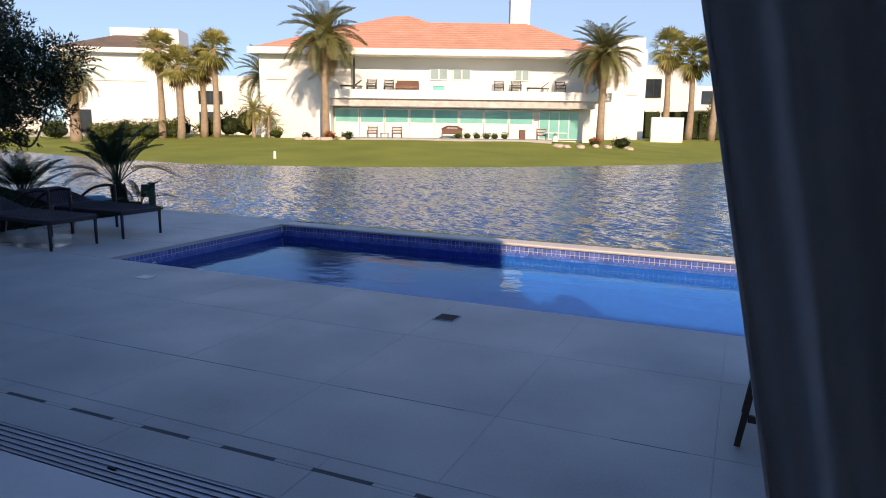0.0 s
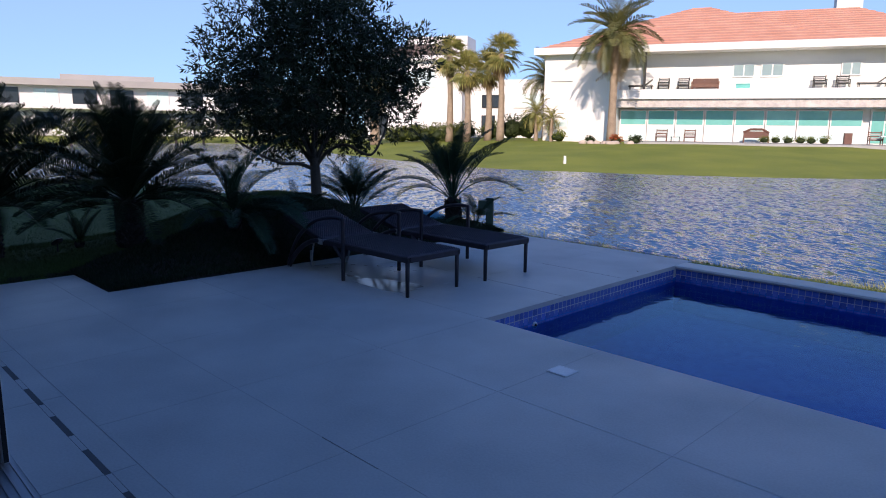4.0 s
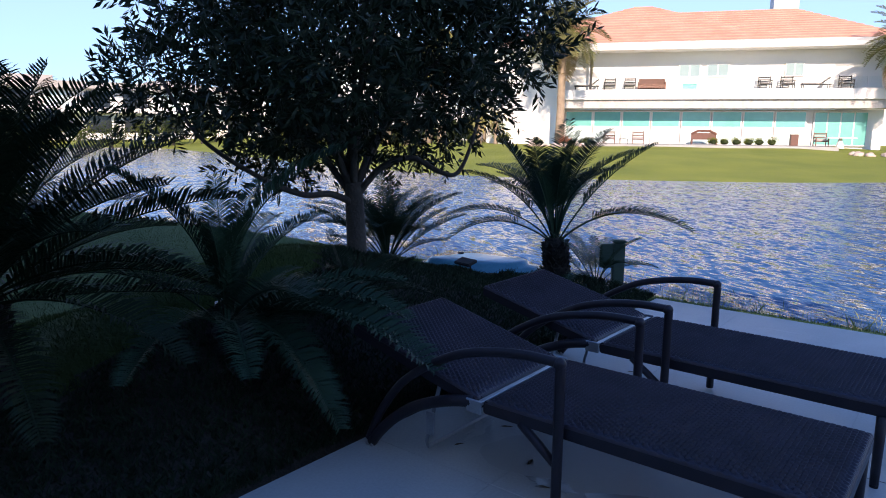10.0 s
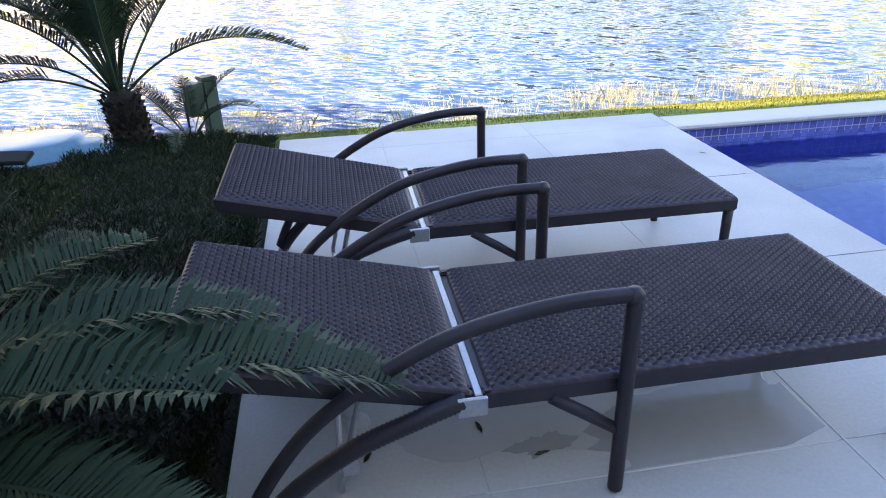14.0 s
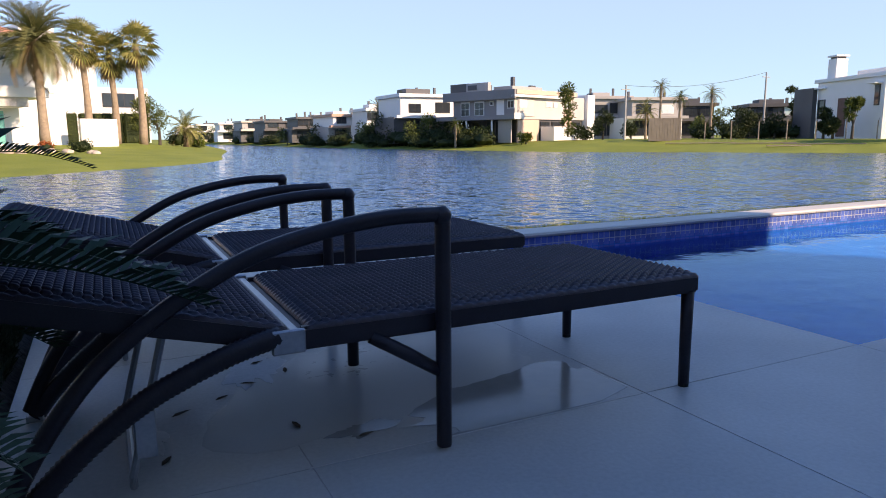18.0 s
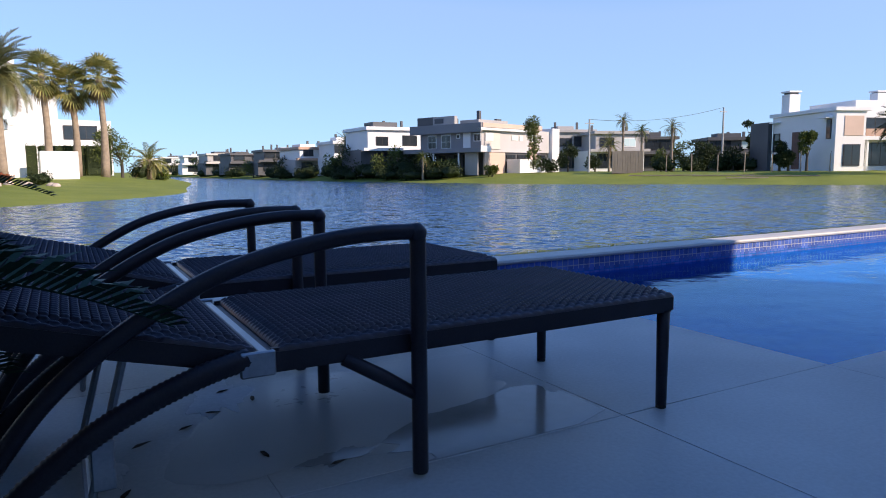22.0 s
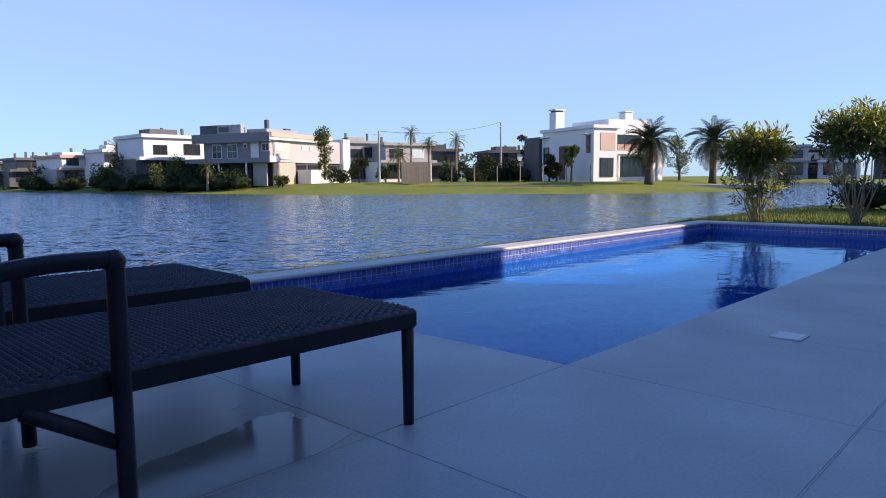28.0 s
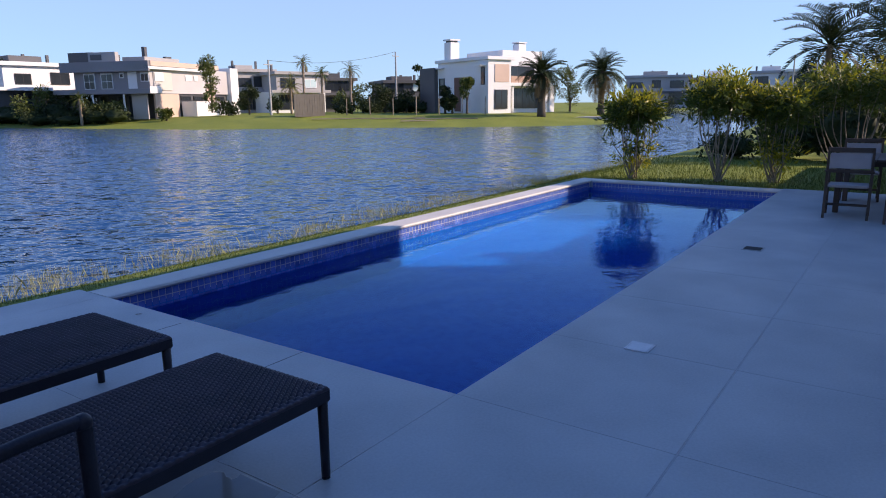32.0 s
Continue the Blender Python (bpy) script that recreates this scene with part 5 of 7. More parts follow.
# ---- small things on the deck
def deck_lid(x, y, w, d, mat, name, label, turn=0, frame="plastic_white"):
    t = thing(name, label, "drain cover", "", pose(x, y, 0, 0, 0, turn))
    part("lid", boxed(-w / 2, w / 2, -d / 2, d / 2, 0.003, 0.008, 0.002), M[mat], t)
    for a, b, c, e in ((-w / 2 - 0.012, -w / 2 - 0.001, -d / 2, d / 2), (w / 2 + 0.001, w / 2 + 0.012, -d / 2, d / 2), (-w / 2 - 0.012, w / 2 + 0.012, d / 2 + 0.001, d / 2 + 0.012), (-w / 2 - 0.012, w / 2 + 0.012, -d / 2 - 0.012, -d / 2 - 0.001)):
        part("frame", boxed(a, b, c, e, 0.0, 0.007, 0.002), M[frame], t)


deck_lid(4.775, -0.575, 0.17, 0.17, "dark", "floor_drain", "dark square drain opening in the deck", frame="deck")
deck_lid(1.235, -0.58, 0.14, 0.13, "plastic_white", "skimmer_lid", "white square skimmer lid in the deck")
LEAVES = ((-2.69, 0.22, 60), (-2.14, 0.13, 10), (-0.13, 2.79, 140), (-2.45, 1.8, 200), (-2.48, 0.63, 30), (-2.31, 0.29, 100), (-2.37, 0.73, 160), (-2.22, 0.81, 80), (-2.30, 0.95, 20))
lf = thing("fallen_leaf", "small dark fallen leaf lying on the deck", "leaf", "fallen leaves", pose(-2.62, 0.55, 0.002, 0, 0, 30))
b = bmesh.new()
v = [b.verts.new(p) for p in ((-0.035, 0, 0.001), (-0.01, 0.011, 0.004), (0.025, 0.007, 0.003), (0.04, 0, 0.002), (0.02, -0.009, 0.005), (-0.015, -0.01, 0.003))]
b.faces.new(v)
g = bmesh.ops.solidify(b, geom=b.faces[:], thickness=0.0015)
part("blade", b, M["dead_leaf"], lf)
for x, y, a in LEAVES:
    copy_thing(lf, pose(x, y, 0.002, 0, 0, a) @ Matrix.Scale(0.8, 4))



inlet = thing("pool_inlet", "white round inlet fitting in the pool wall", "pool fitting", m=pose(0.004, 0.70, -0.2))
part("flange", tube(bmesh.new(), [(0, 0, 0), (0.012, 0, 0)], [0.036, 0.03], 20), M["plastic_white"], inlet)
part("nozzle", tube(bmesh.new(), [(0.0125, 0, 0), (0.02, 0, 0)], [0.02, 0.014], 14), M["dark"], inlet, "dark nozzle")

# water left lying under the nearer lounger, held by the joints, with damp and dried rims
def patch(name, label, category, group, mat, x, y, w, d, seed, top, turn=0.0, x_most=99.0, y_least=-99.0, ragged=0.3):
    b = bmesh.new()
    ring = []
    for k in range(72):
        a = 2 * math.pi * k / 72
        r = 1 + ragged * 1.2 * noise.noise(Vector((math.cos(a) * 1.4 + seed, math.sin(a) * 1.4, 0))) + ragged * 0.6 * noise.noise(Vector((math.cos(a) * 5, math.sin(a) * 5, seed)))
        p = Euler((0, 0, radians(turn))).to_matrix() @ Vector((w * r * math.cos(a), d * r * math.sin(a), 0))
        ring.append((min(p.x, x_most - x), max(p.y, y_least - y)))
    lo = [b.verts.new((*p, 0.0002)) for p in ring]
    hi = [b.verts.new((p[0] * 0.99, p[1] * 0.99, top)) for p in ring]
    for k in range(72):
        b.faces.new((lo[k], lo[(k + 1) % 72], hi[(k + 1) % 72], hi[k]))
    b.faces.new(hi)
    ob = tagged(part(name, b, M[mat]), label, category, group, "structure")
    ob.matrix_basis = pose(x, y, 0)


patch("damp_patch", "damp darkened stone under the lounger", "damp patch", "damp patches on the deck", "damp", -1.85, 0.55, 0.62, 0.50, 5.0, 0.0006, 8, -1.18)
patch("damp_patch", "faint damp mark on the pale deck", "damp patch", "damp patches on the deck", "damp", -1.0, -1.04, 0.11, 0.05, 2.0, 0.0006, 20)
patch("puddle", "thin puddle lying on the stone deck, mirroring the sky", "puddle", "puddles under the loungers", "puddle", -1.55, 0.16, 0.52, 0.22, 3.0, 0.0012, 14, -1.185, 0.008, 0.42)
patch("puddle", "small thin puddle on the stone deck", "puddle", "puddles under the loungers", "puddle", -2.12, 0.17, 0.10, 0.05, 7.0, 0.0012, 10, ragged=0.5)
patch("dried_residue", "pale dried residue on the deck", "residue", "dried residue", "residue", -2.33, 0.88, 0.09, 0.20, 4.0, 0.0012, -14, ragged=0.6)
patch("dried_residue", "pale dried residue on the deck", "residue", "dried residue", "residue", -2.72, 0.44, 0.035, 0.11, 8.0, 0.0012, 6, ragged=0.8)


# ---- houses across the water
def house(name, label, m, blocks, windows=(), extra=None, category="house", group=""):
    """A house from wall blocks (x0, x1, y0, y1, z0, z1, material, part) and windows (x0, x1, z0, z1, y, glass, panes)."""
    h = thing(name, label, category, group, m)
    for x0, x1, y0, y1, z0, z1, mat, nm in blocks:
        part(nm, boxed(x0, x1, y0, y1, z0, z1, 0.02 if min(x1 - x0, z1 - z0) > 0.2 else 0), M[mat], h)
    for x0, x1, z0, z1, y, glass, panes in windows:
        fr = "frame_dark" if glass == "glass" else "plaster"
        t = 0.09
        w = part("window", boxed(x0, x1, y - 0.10, y - 0.004, z0, z1), M[fr], h)
        for k in range(panes):
            a0, a1 = x0 + (x1 - x0 - t) * k / panes + t, x0 + (x1 - x0 - t) * (k + 1) / panes
            part("pane", boxed(a0, a1, y - 0.115, y - 0.102, z0 + t, z1 - t), M[glass], w)
    return h


def hip_roof(h, x0, x1, y0, y1, z0, rise, r0, r1, mat, name="roof"):
    """A hipped roof; its ridge runs from r0 to r1 along x, with courses of tiles as shallow steps."""
    b = bmesh.new()
    yc, n = (y0 + y1) / 2, 14
    last = None
    for k in range(n + 1):
        t = k / n
        for s in ((0,) if k == 0 else (0, 1)):
            z = z0 + rise * t - (0.05 if s == 0 and k else 0)
            q = [b.verts.new(p) for p in ((x0 + (r0 - x0) * t, y0 + (yc - 0.05 - y0) * t, z), (x1 + (r1 - x1) * t, y0 + (yc - 0.05 - y0) * t, z), (x1 + (r1 - x1) * t, y1 + (yc + 0.05 - y1) * t, z), (x0 + (r0 - x0) * t, y1 + (yc + 0.05 - y1) * t, z))]
            if last:
                for i in range(4):
                    b.faces.new((last[i], last[(i + 1) % 4], q[(i + 1) % 4], q[i]))
            last = q
    b.faces.new(last)
    part(name, b, M[mat], h)


_seen = set(scene.objects)
VILLA = pose(-16.97, 49.12, 0.60, 0, 0, 23.6)
blocks = [(-16.0, -9.9, 0.0, 13.0, -0.6, 7.0, "plaster", "wall"), (-9.9, 12.9, 1.6, 13.0, -0.6, 2.75, "plaster", "wall"), (-9.9, 12.9, -0.35, 1.6, 2.76, 3.4, "stone_band", "stone_band"),
          (-9.9, 14.2, -0.6, 13.0, 3.4, 4.15, "plaster", "balcony_slab"), (-9.9, 14.0, 1.2, 13.0, 4.15, 7.0, "plaster", "wall"), (-16.8, 14.4, -0.75, 14.0, 7.0, 7.55, "plaster", "fascia"), (6.2, 8.1, 9.0, 10.8, 7.6, 13.9, "plaster", "chimney"),
          (6.1, 8.2, 8.9, 10.9, 13.9, 14.1, "plaster", "chimney_cap"), (-8.6, 8.6, -4.6, 1.45, -0.6, 0.12, "concrete", "terrace"), (-7.9, -7.72, -0.55, -0.4, 4.15, 7.0, "frame_dark", "post"),
          (-8.9, -8.75, -5.2, -4.6, -0.6, 0.0, "concrete", "terrace_step")]
# reflection and slab shadow on tall panes, put into teal and pale halves
wins = [(-9.8 + 2.21 * k, -9.8 + 2.21 * (k + 1) - 0.05, 1.35, 2.62, 1.45, "teal", 1) for k in range(8)]
wins += [(-9.8 + 2.21 * k, -9.8 + 2.21 * (k + 1) - 0.05, 0.1, 1.34, 1.45, "pale_glass", 1) for k in range(8)]
wins += [(8.3, 11.9, 0.1, 2.6, 1.5, "teal", 4), (-1.4, 0.2, 5.1, 6.1, 1.18, "grey_glass", 2), (0.6, 2.2, 5.1, 6.1, 1.18, "grey_glass", 2), (6.0, 7.3, 5.1, 6.1, 1.18, "grey_glass", 2)]
wins += [(-15.4, -13.6, 4.9, 5.3, -0.02, "pale_glass", 1), (-15.2, -13.9, 1.1, 1.7, -0.02, "pale_glass", 1)]
villa = house("villa", "large white two-storey villa with a salmon tiled roof and teal windows", VILLA, blocks, wins)
hip_roof(villa, -16.5, 6.0, -0.6, 13.6, 7.56, 3.7, -5.0, -3.4, "roof_tile")
hip_roof(villa, -7.0, 14.3, 0.4, 13.4, 7.57, 3.2, -1.5, 7.6, "roof_tile")
for k in range(9):
    part("balustrade_pane", boxed(-9.7 + 2.6 * k, -9.7 + 2.6 * k + 2.5, -0.5, -0.47, 4.15, 4.95), M["clear_glass"], villa, "clear glass balustrade panel").visible_shadow = False


def lounge_chair(m, mat="red_brown", cushion="canvas", label="low reddish-brown slatted armchair with pale cushion on the terrace", w=0.85):
    c = thing("lounge_chair", label, "chair", "terrace chairs", m)
    part("cushion", boxed(-w / 2 + 0.06, w / 2 - 0.06, -0.38, 0.30, 0.36, 0.46, 0.03), M[cushion], c, "pale seat cushion")
    part("seat_frame", boxed(-w / 2, w / 2, -0.4, 0.36, 0.30, 0.355, 0.01), M[mat], c)
    for k in range(4):
        part("slat", boxed(-w / 2 + 0.05, w / 2 - 0.05, 0.32 + 0.02 * k, 0.35 + 0.02 * k, 0.42 + 0.13 * k, 0.51 + 0.13 * k), M[mat if k % 2 else cushion], c)
    for x in (-w / 2 + 0.03, w / 2 - 0.03):
        part("armrest", boxed(x - 0.04, x + 0.04, -0.4, 0.36, 0.58, 0.62), M[mat], c)
        for y, top in ((-0.36, 0.58), (0.36, 0.95)):
            part("leg", boxed(x - 0.03, x + 0.03, y - 0.03, y + 0.03, 0, top), M[mat], c)
    return c


def sun_bed(m):
    c = thing("balcony_sun_bed", "grey sun bed with raised back on the balcony", "sun bed", "balcony furniture", m)
    part("frame", boxed(-1.0, 0.9, -0.33, 0.33, 0.26, 0.34, 0.01), M["frame_dark"], c)
    b = boxed(0.3, 1.0, -0.31, 0.31, -0.03, 0.03, 0.01)
    for v in b.verts:
        v.co = Euler((0, radians(-38), 0)).to_matrix() @ (v.co - Vector((0.3, 0, 0))) + Vector((0.3, 0, 0.38))
    part("backrest", b, M["frame_dark"], c)
    part("mattress", boxed(-0.98, 0.28, -0.31, 0.31, 0.345, 0.41, 0.02), M["canvas"], c, "pale mattress")
    for x in (-0.9, 0.8):
        for y in (-0.28, 0.28):
            part("leg", boxed(x - 0.025, x + 0.025, y - 0.025, y + 0.025, 0, 0.26), M["frame_dark"], c)
    return c


lc = lounge_chair(VILLA @ pose(-6.2, -1.2, 0.12))
for x, y, z in ((-4.1, -1.2, 0.12), (8.2, -1.6, 0.12)):
    copy_thing(lc, VILLA @ pose(x, y, z))
dk = lounge_chair(VILLA @ pose(-6.4, 0.3, 4.15), "frame_dark", "taupe", "dark armchair with grey cushion on the balcony")
for x in (-4.9, 4.6, 6.1, 9.9):
    copy_thing(dk, VILLA @ pose(x, 0.3, 4.15))
bed1 = sun_bed(VILLA @ pose(-8.1, 0.3, 4.15))
copy_thing(bed1, VILLA @ pose(8.0, 0.3, 4.15))
side = thing("terrace_side_table", "low dark side table between two armchairs", "table", m=VILLA @ pose(-5.15, -1.3, 0.12))
part("tabletop", boxed(-0.35, 0.35, -0.3, 0.3, 0.34, 0.38, 0.01), M["frame_dark"], side)
for x in (-0.3, 0.3):
    for y in (-0.25, 0.25):
        part("leg", boxed(x - 0.02, x + 0.02, y - 0.02, y + 0.02, 0, 0.34), M["frame_dark"], side)
sofa = thing("balcony_sofa", "wide dark brown sofa on the balcony", "sofa", m=VILLA @ pose(-3.3, 0.4, 4.15))
part("seat", boxed(-0.95, 0.95, -0.4, 0.3, 0.12, 0.42, 0.03), M["red_brown"], sofa)
part("backrest", boxed(-0.95, 0.95, 0.301, 0.45, 0.12, 0.85, 0.03), M["red_brown"], sofa)
for x in (-1.02, 0.9):
    part("armrest", boxed(x, x + 0.12, -0.4, 0.3, 0.0, 0.6, 0.02), M["red_brown"], sofa)
crate = thing("balcony_planter", "low teal planter box on the balcony", "planter", m=VILLA @ pose(-0.6, 0.2, 4.15))
part("body", boxed(-0.5, 0.5, -0.25, 0.25, 0, 0.34, 0.02), M["teal"], crate)
part("rim", boxed(-0.53, 0.53, -0.28, 0.28, 0.341, 0.40, 0.01), M["teal"], crate)
bench = thing("garden_bench", "reddish-brown wooden bench with a curved back", "bench", m=VILLA @ pose(0.6, -0.6, 0.12))
part("seat", boxed(-0.9, 0.9, -0.35, 0.3, 0.36, 0.44, 0.01), M["red_brown"], bench)
part("backrest", tube(bmesh.new(), [(-0.9, 0.3, 0.75), (-0.4, 0.3, 1.0), (0.4, 0.3, 1.0), (0.9, 0.3, 0.75)], 0.09, 6), M["red_brown"], bench)
part("back_panel", boxed(-0.88, 0.88, 0.27, 0.33, 0.44, 0.85), M["red_brown"], bench)
for x in (-0.85, 0.85):
    part("leg", boxed(x - 0.05, x + 0.05, -0.35, 0.33, 0, 0.36), M["red_brown"], bench)
pot = thing("planter_box", "reddish-brown square planter on the terrace", "planter", m=VILLA @ pose(6.6, -1.0, 0.12))
part("body", boxed(-0.25, 0.25, -0.25, 0.25, 0, 0.8, 0.02), M["red_brown"], pot)
tbl = thing("terrace_table", "pale round-footed table on the terrace", "table", m=VILLA @ pose(9.2, -2.4, 0.0))
part("tabletop", boxed(-0.9, 0.9, -0.5, 0.5, 0.68, 0.74, 0.01), M["plaster"], tbl)
part("pedestal", tube(bmesh.new(), [(0, 0, 0), (0, 0, 0.68)], [0.3, 0.1], 8), M["plaster"], tbl)


def at(s, d, origin=(7.03, -5.84), turn=23.6):
    """A place s metres to the side and d metres ahead of the first standpoint."""
    a = radians(turn)
    return (origin[0] + s * math.cos(a) - d * math.sin(a), origin[1] + s * math.sin(a) + d * math.cos(a))


for k, s in enumerate((1.1, 1.9, 2.7, 3.5, 4.2, 5.0)):
    p = VILLA @ Vector((s, -1.9, 0))
    bush(p.x, p.y, 0.46, 0.6, 100 + k, "lime", 350, 0.1, "clipped_shrub", "small clipped lime-green ball shrub", "clipped shrubs on the terrace", 0.70)
for k, (s, d, mat, r, lab) in enumerate(((-9.0, 54.2, "red_leaf", 0.55, "red-leaved shrub among pale rocks"), (-7.6, 53.6, "hedge_dark", 0.55, "small dark spiky shrub on gravel"), (11.9, 54.6, "red_leaf", 0.6, "red-leaved shrub among pale rocks"), (13.9, 54.2, "hedge_dark", 0.9, "dark spiky shrub on pale gravel"),
                                         (-11.4, 56.6, "hedge_dark", 0.4, "small dark shrub by the wall"), (-14.2, 58, "lime", 0.8, "yellow-green shrub by the wall"))):
    bush(*at(s, d), r, r * 1.3, 120 + k, mat, 420, 0.16, label=lab)
rr = random.Random(5)
rock = thing("garden_rock", "pale rounded garden rock on the lawn", "rock", "garden rocks", pose(*at(-9.5, 52.6), ground_at(*at(-9.5, 52.6))))
part("stone", blob(bmesh.new(), (0, 0, 0.1), 0.3, 2, 0.2, 0.6, 3), M["rock"], rock, smooth=True)
for k in range(22):
    s, d = (rr.uniform(-11.3, -7.6), rr.uniform(52.0, 53.2)) if k < 9 else (rr.uniform(8.3, 10.2), rr.uniform(50.2, 51.6)) if k < 17 else (rr.uniform(11.5, 15), rr.uniform(52.4, 53.4))
    copy_thing(rock, pose(*at(s, d), ground_at(*at(s, d)) - 0.02, 0, 0, rr.uniform(0, 360)) @ Matrix.Diagonal((1, 1, 1, 1)))

feather_palm(*at(-9.6, 55.5), 8.0, 3.8, 60, 51, dry=8, radius=0.30, group="date palms by the villa")
feather_palm(*at(-30.0, 56.0), 5.2, 3.0, 50, 53, dry=8, radius=0.4, label="stout date palm on the far lawn")
feather_palm(*at(-17.2, 66.0), 5.6, 3.2, 44, 54, dry=6, radius=0.3, label="date palm between the far houses")
feather_palm(*at(-16.2, 58.5), 2.3, 1.8, 26, 55, mat="fan", dry=3, radius=0.16, label="small yellow-green palm by the villa")
feather_palm(*at(-14.8, 58.0), 1.8, 1.5, 22, 56, mat="fan", dry=3, radius=0.14, label="small yellow-green palm by the villa")
for k, (s, d, h) in enumerate(((-24.0, 58.5, 7.4), (-22.0, 57.5, 6.0), (-20.6, 59, 6.2), (-19.2, 58, 7.2))):
    fan_palm(*at(s, d), h, 2.0, 60 + k)
for k in range(9):
    bush(*at(-29.5 + 0.75 * k, 58.5 + 0.4 * (k % 3)), 1.1, 1.5 + 0.4 * (k % 2), 130 + k, "hedge", 620, 0.22, label="grey-green yucca hedge on the far lawn", group="yucca hedge")
for k, (s, d, r, h, mt) in enumerate(((-23.2, 60.5, 1.2, 2.0, "hedge_dark"), (-21, 61, 1.3, 1.8, "hedge"), (-19, 61, 1.4, 2.4, "hedge_dark"), (-17.5, 60.5, 1.2, 3.0, "hedge"), (-35, 62, 1.6, 2.0, "hedge"))):
    bush(*at(s, d), r, h, 150 + k, mt, 900, 0.22)

# neighbour of the villa, white with a dark hipped roof
nb = house("neighbour_house", "white two-storey house with a dark hipped roof", pose(*at(-38.5, 70), 0.55, 0, 0, 23.6 + 6),
           [(0, 11, 0, 9, -0.6, 8.0, "plaster", "wall"), (11, 22.0, 3, 11, -0.6, 6.2, "plaster", "wall"), (-0.7, 11.7, -0.7, 9.6, 8.0, 8.5, "plaster", "fascia"), (3.5, 10.5, 4, 8, 8.5, 11.0, "plaster", "tower_wall"), (-2, 13, -3.5, 0, -0.6, 0.1, "concrete", "terrace")],
           [(1.2, 8.2, 5.3, 7.0, 0, "pale_glass", 3), (0.8, 2.6, 0.1, 2.4, 0, "glass", 2), (12.5, 15, 3.2, 4.6, 3.0, "glass", 2), (16, 19, 3.2, 4.8, 3.0, "pale_glass", 2), (12.5, 14, 0.2, 2.4, 3.0, "glass", 1)])
hip_roof(nb, -0.5, 11.5, -0.5, 9.4, 8.5, 1.9, 4.5, 6.5, "roof_dark")

# guest wing set back past the villa
house("guest_house", "white two-storey guest wing beside the villa", pose(*at(16.2, 76), 0.6, 0, 0, 23.6),
      [(-0.6, 5.6, 0, 9, -0.6, 9.6, "plaster", "wall"), (2.6, 5.6, 1, 7, 9.6, 11.0, "plaster", "tower_wall"), (5.6, 9, -3, -2.7, -0.6, 2.4, "plaster", "garden_wall")],
      [(3.4, 4.8, 4.8, 6.6, 0, "pale_glass", 2)])


def farther(eye, k):
    """Moves what was built since the last call k times as far from an eye point, at the same apparent size."""
    m = Matrix.Translation(eye) @ Matrix.Scale(k, 4) @ Matrix.Translation(-Vector(eye))
    for ob in scene.objects:
        if ob not in _seen and ob.parent is None:
            ob.matrix_basis = m @ ob.matrix_basis
            if not ob.name.startswith("clipped") and ob.get("category") in ("rock", "shrub", "palm tree", "tree", "hedge"):
                ob.location.z = ground_at(ob.location.x, ob.location.y) - 0.06
    _seen.update(scene.objects)


farther((7.03, -5.84, 1.63), 1.25)


def aside(bearing, d, origin=(-2.8, -1.8)):
    """A place at a compass bearing from +y towards +x, from the standpoint by the loungers."""
    a = radians(bearing)
    return origin[0] + d * math.sin(a), origin[1] + d * math.cos(a)


house("neighbour_house", "white two-storey house behind a clipped hedge", pose(*aside(-4.2, 84), 0.6, 0, 0, 8),
      [(0, 6.5, 0, 10, -0.6, 8.4, "plaster", "wall"), (6.5, 12.5, 4, 12, -0.6, 6.2, "plaster", "wall"), (5.5, 12.0, 1.5, 4, 3.2, 3.7, "plaster", "balcony_slab"), (-4, 0, -6, -5.7, -0.6, 2.6, "plaster", "garden_wall")],
      [(0.8, 2.6, 4.6, 6.8, 0, "glass", 2), (7, 11.5, 0.2, 2.8, 4, "pale_glass", 3), (7.5, 11, 4.0, 5.6, 4, "glass", 3)])
for k, (bg, d, h) in enumerate(((-0.6, 62, 8.0), (1.22, 63, 7.2), (3.06, 62, 8.0))):
    fan_palm(*aside(bg, d), h, 2.15, 70 + k, label="tall fan palm by a clipped hedge")
for k, (bg, d) in enumerate(((-2.2, 66), (-0.3, 66), (1.3, 66), (2.6, 66))):
    hd = thing("clipped_hedge", "tall clipped green hedge", "hedge", "clipped hedges", pose(*aside(bg, d), 0.6, 0, 0, 10))
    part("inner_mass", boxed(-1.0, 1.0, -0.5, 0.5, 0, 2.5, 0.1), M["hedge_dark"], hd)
    v, f = leaf_cloud([(x, y, z, 0.34) for x in (-0.8, -0.3, 0.3, 0.8) for y in (-0.35, 0.35) for z in (0.3, 0.8, 1.3, 1.8, 2.3)], 1500, 0.13, k, 0.5)
    raw("foliage", v, f, M["hedge"], hd)
leafy_tree(*aside(4.2, 66), 1.5, 0.12, [(rr.uniform(-1.6, 1.6), rr.uniform(-1, 1), rr.uniform(1.6, 3.8), rr.uniform(0.5, 0.9)) for _ in range(12)], 2600, 0.24, "hedge", 66, label="bushy green tree at the point of the lawn")
for k, (bg, d, r, h, mt) in enumerate(((5.4, 70, 1.2, 1.6, "hedge_dark"), (6.6, 74, 1.2, 1.8, "hedge"), (6.9, 70, 0.8, 0.7, "lime"), (0.6, 60, 1.0, 0.5, "lime"))):
    bush(*aside(bg, d), r, h, 160 + k, mt, 600, 0.2)
feather_palm(*aside(6.1, 70), 1.6, 2.4, 30, 57, mat="fan", dry=6, radius=0.25, label="low yellow-green palm at the point")
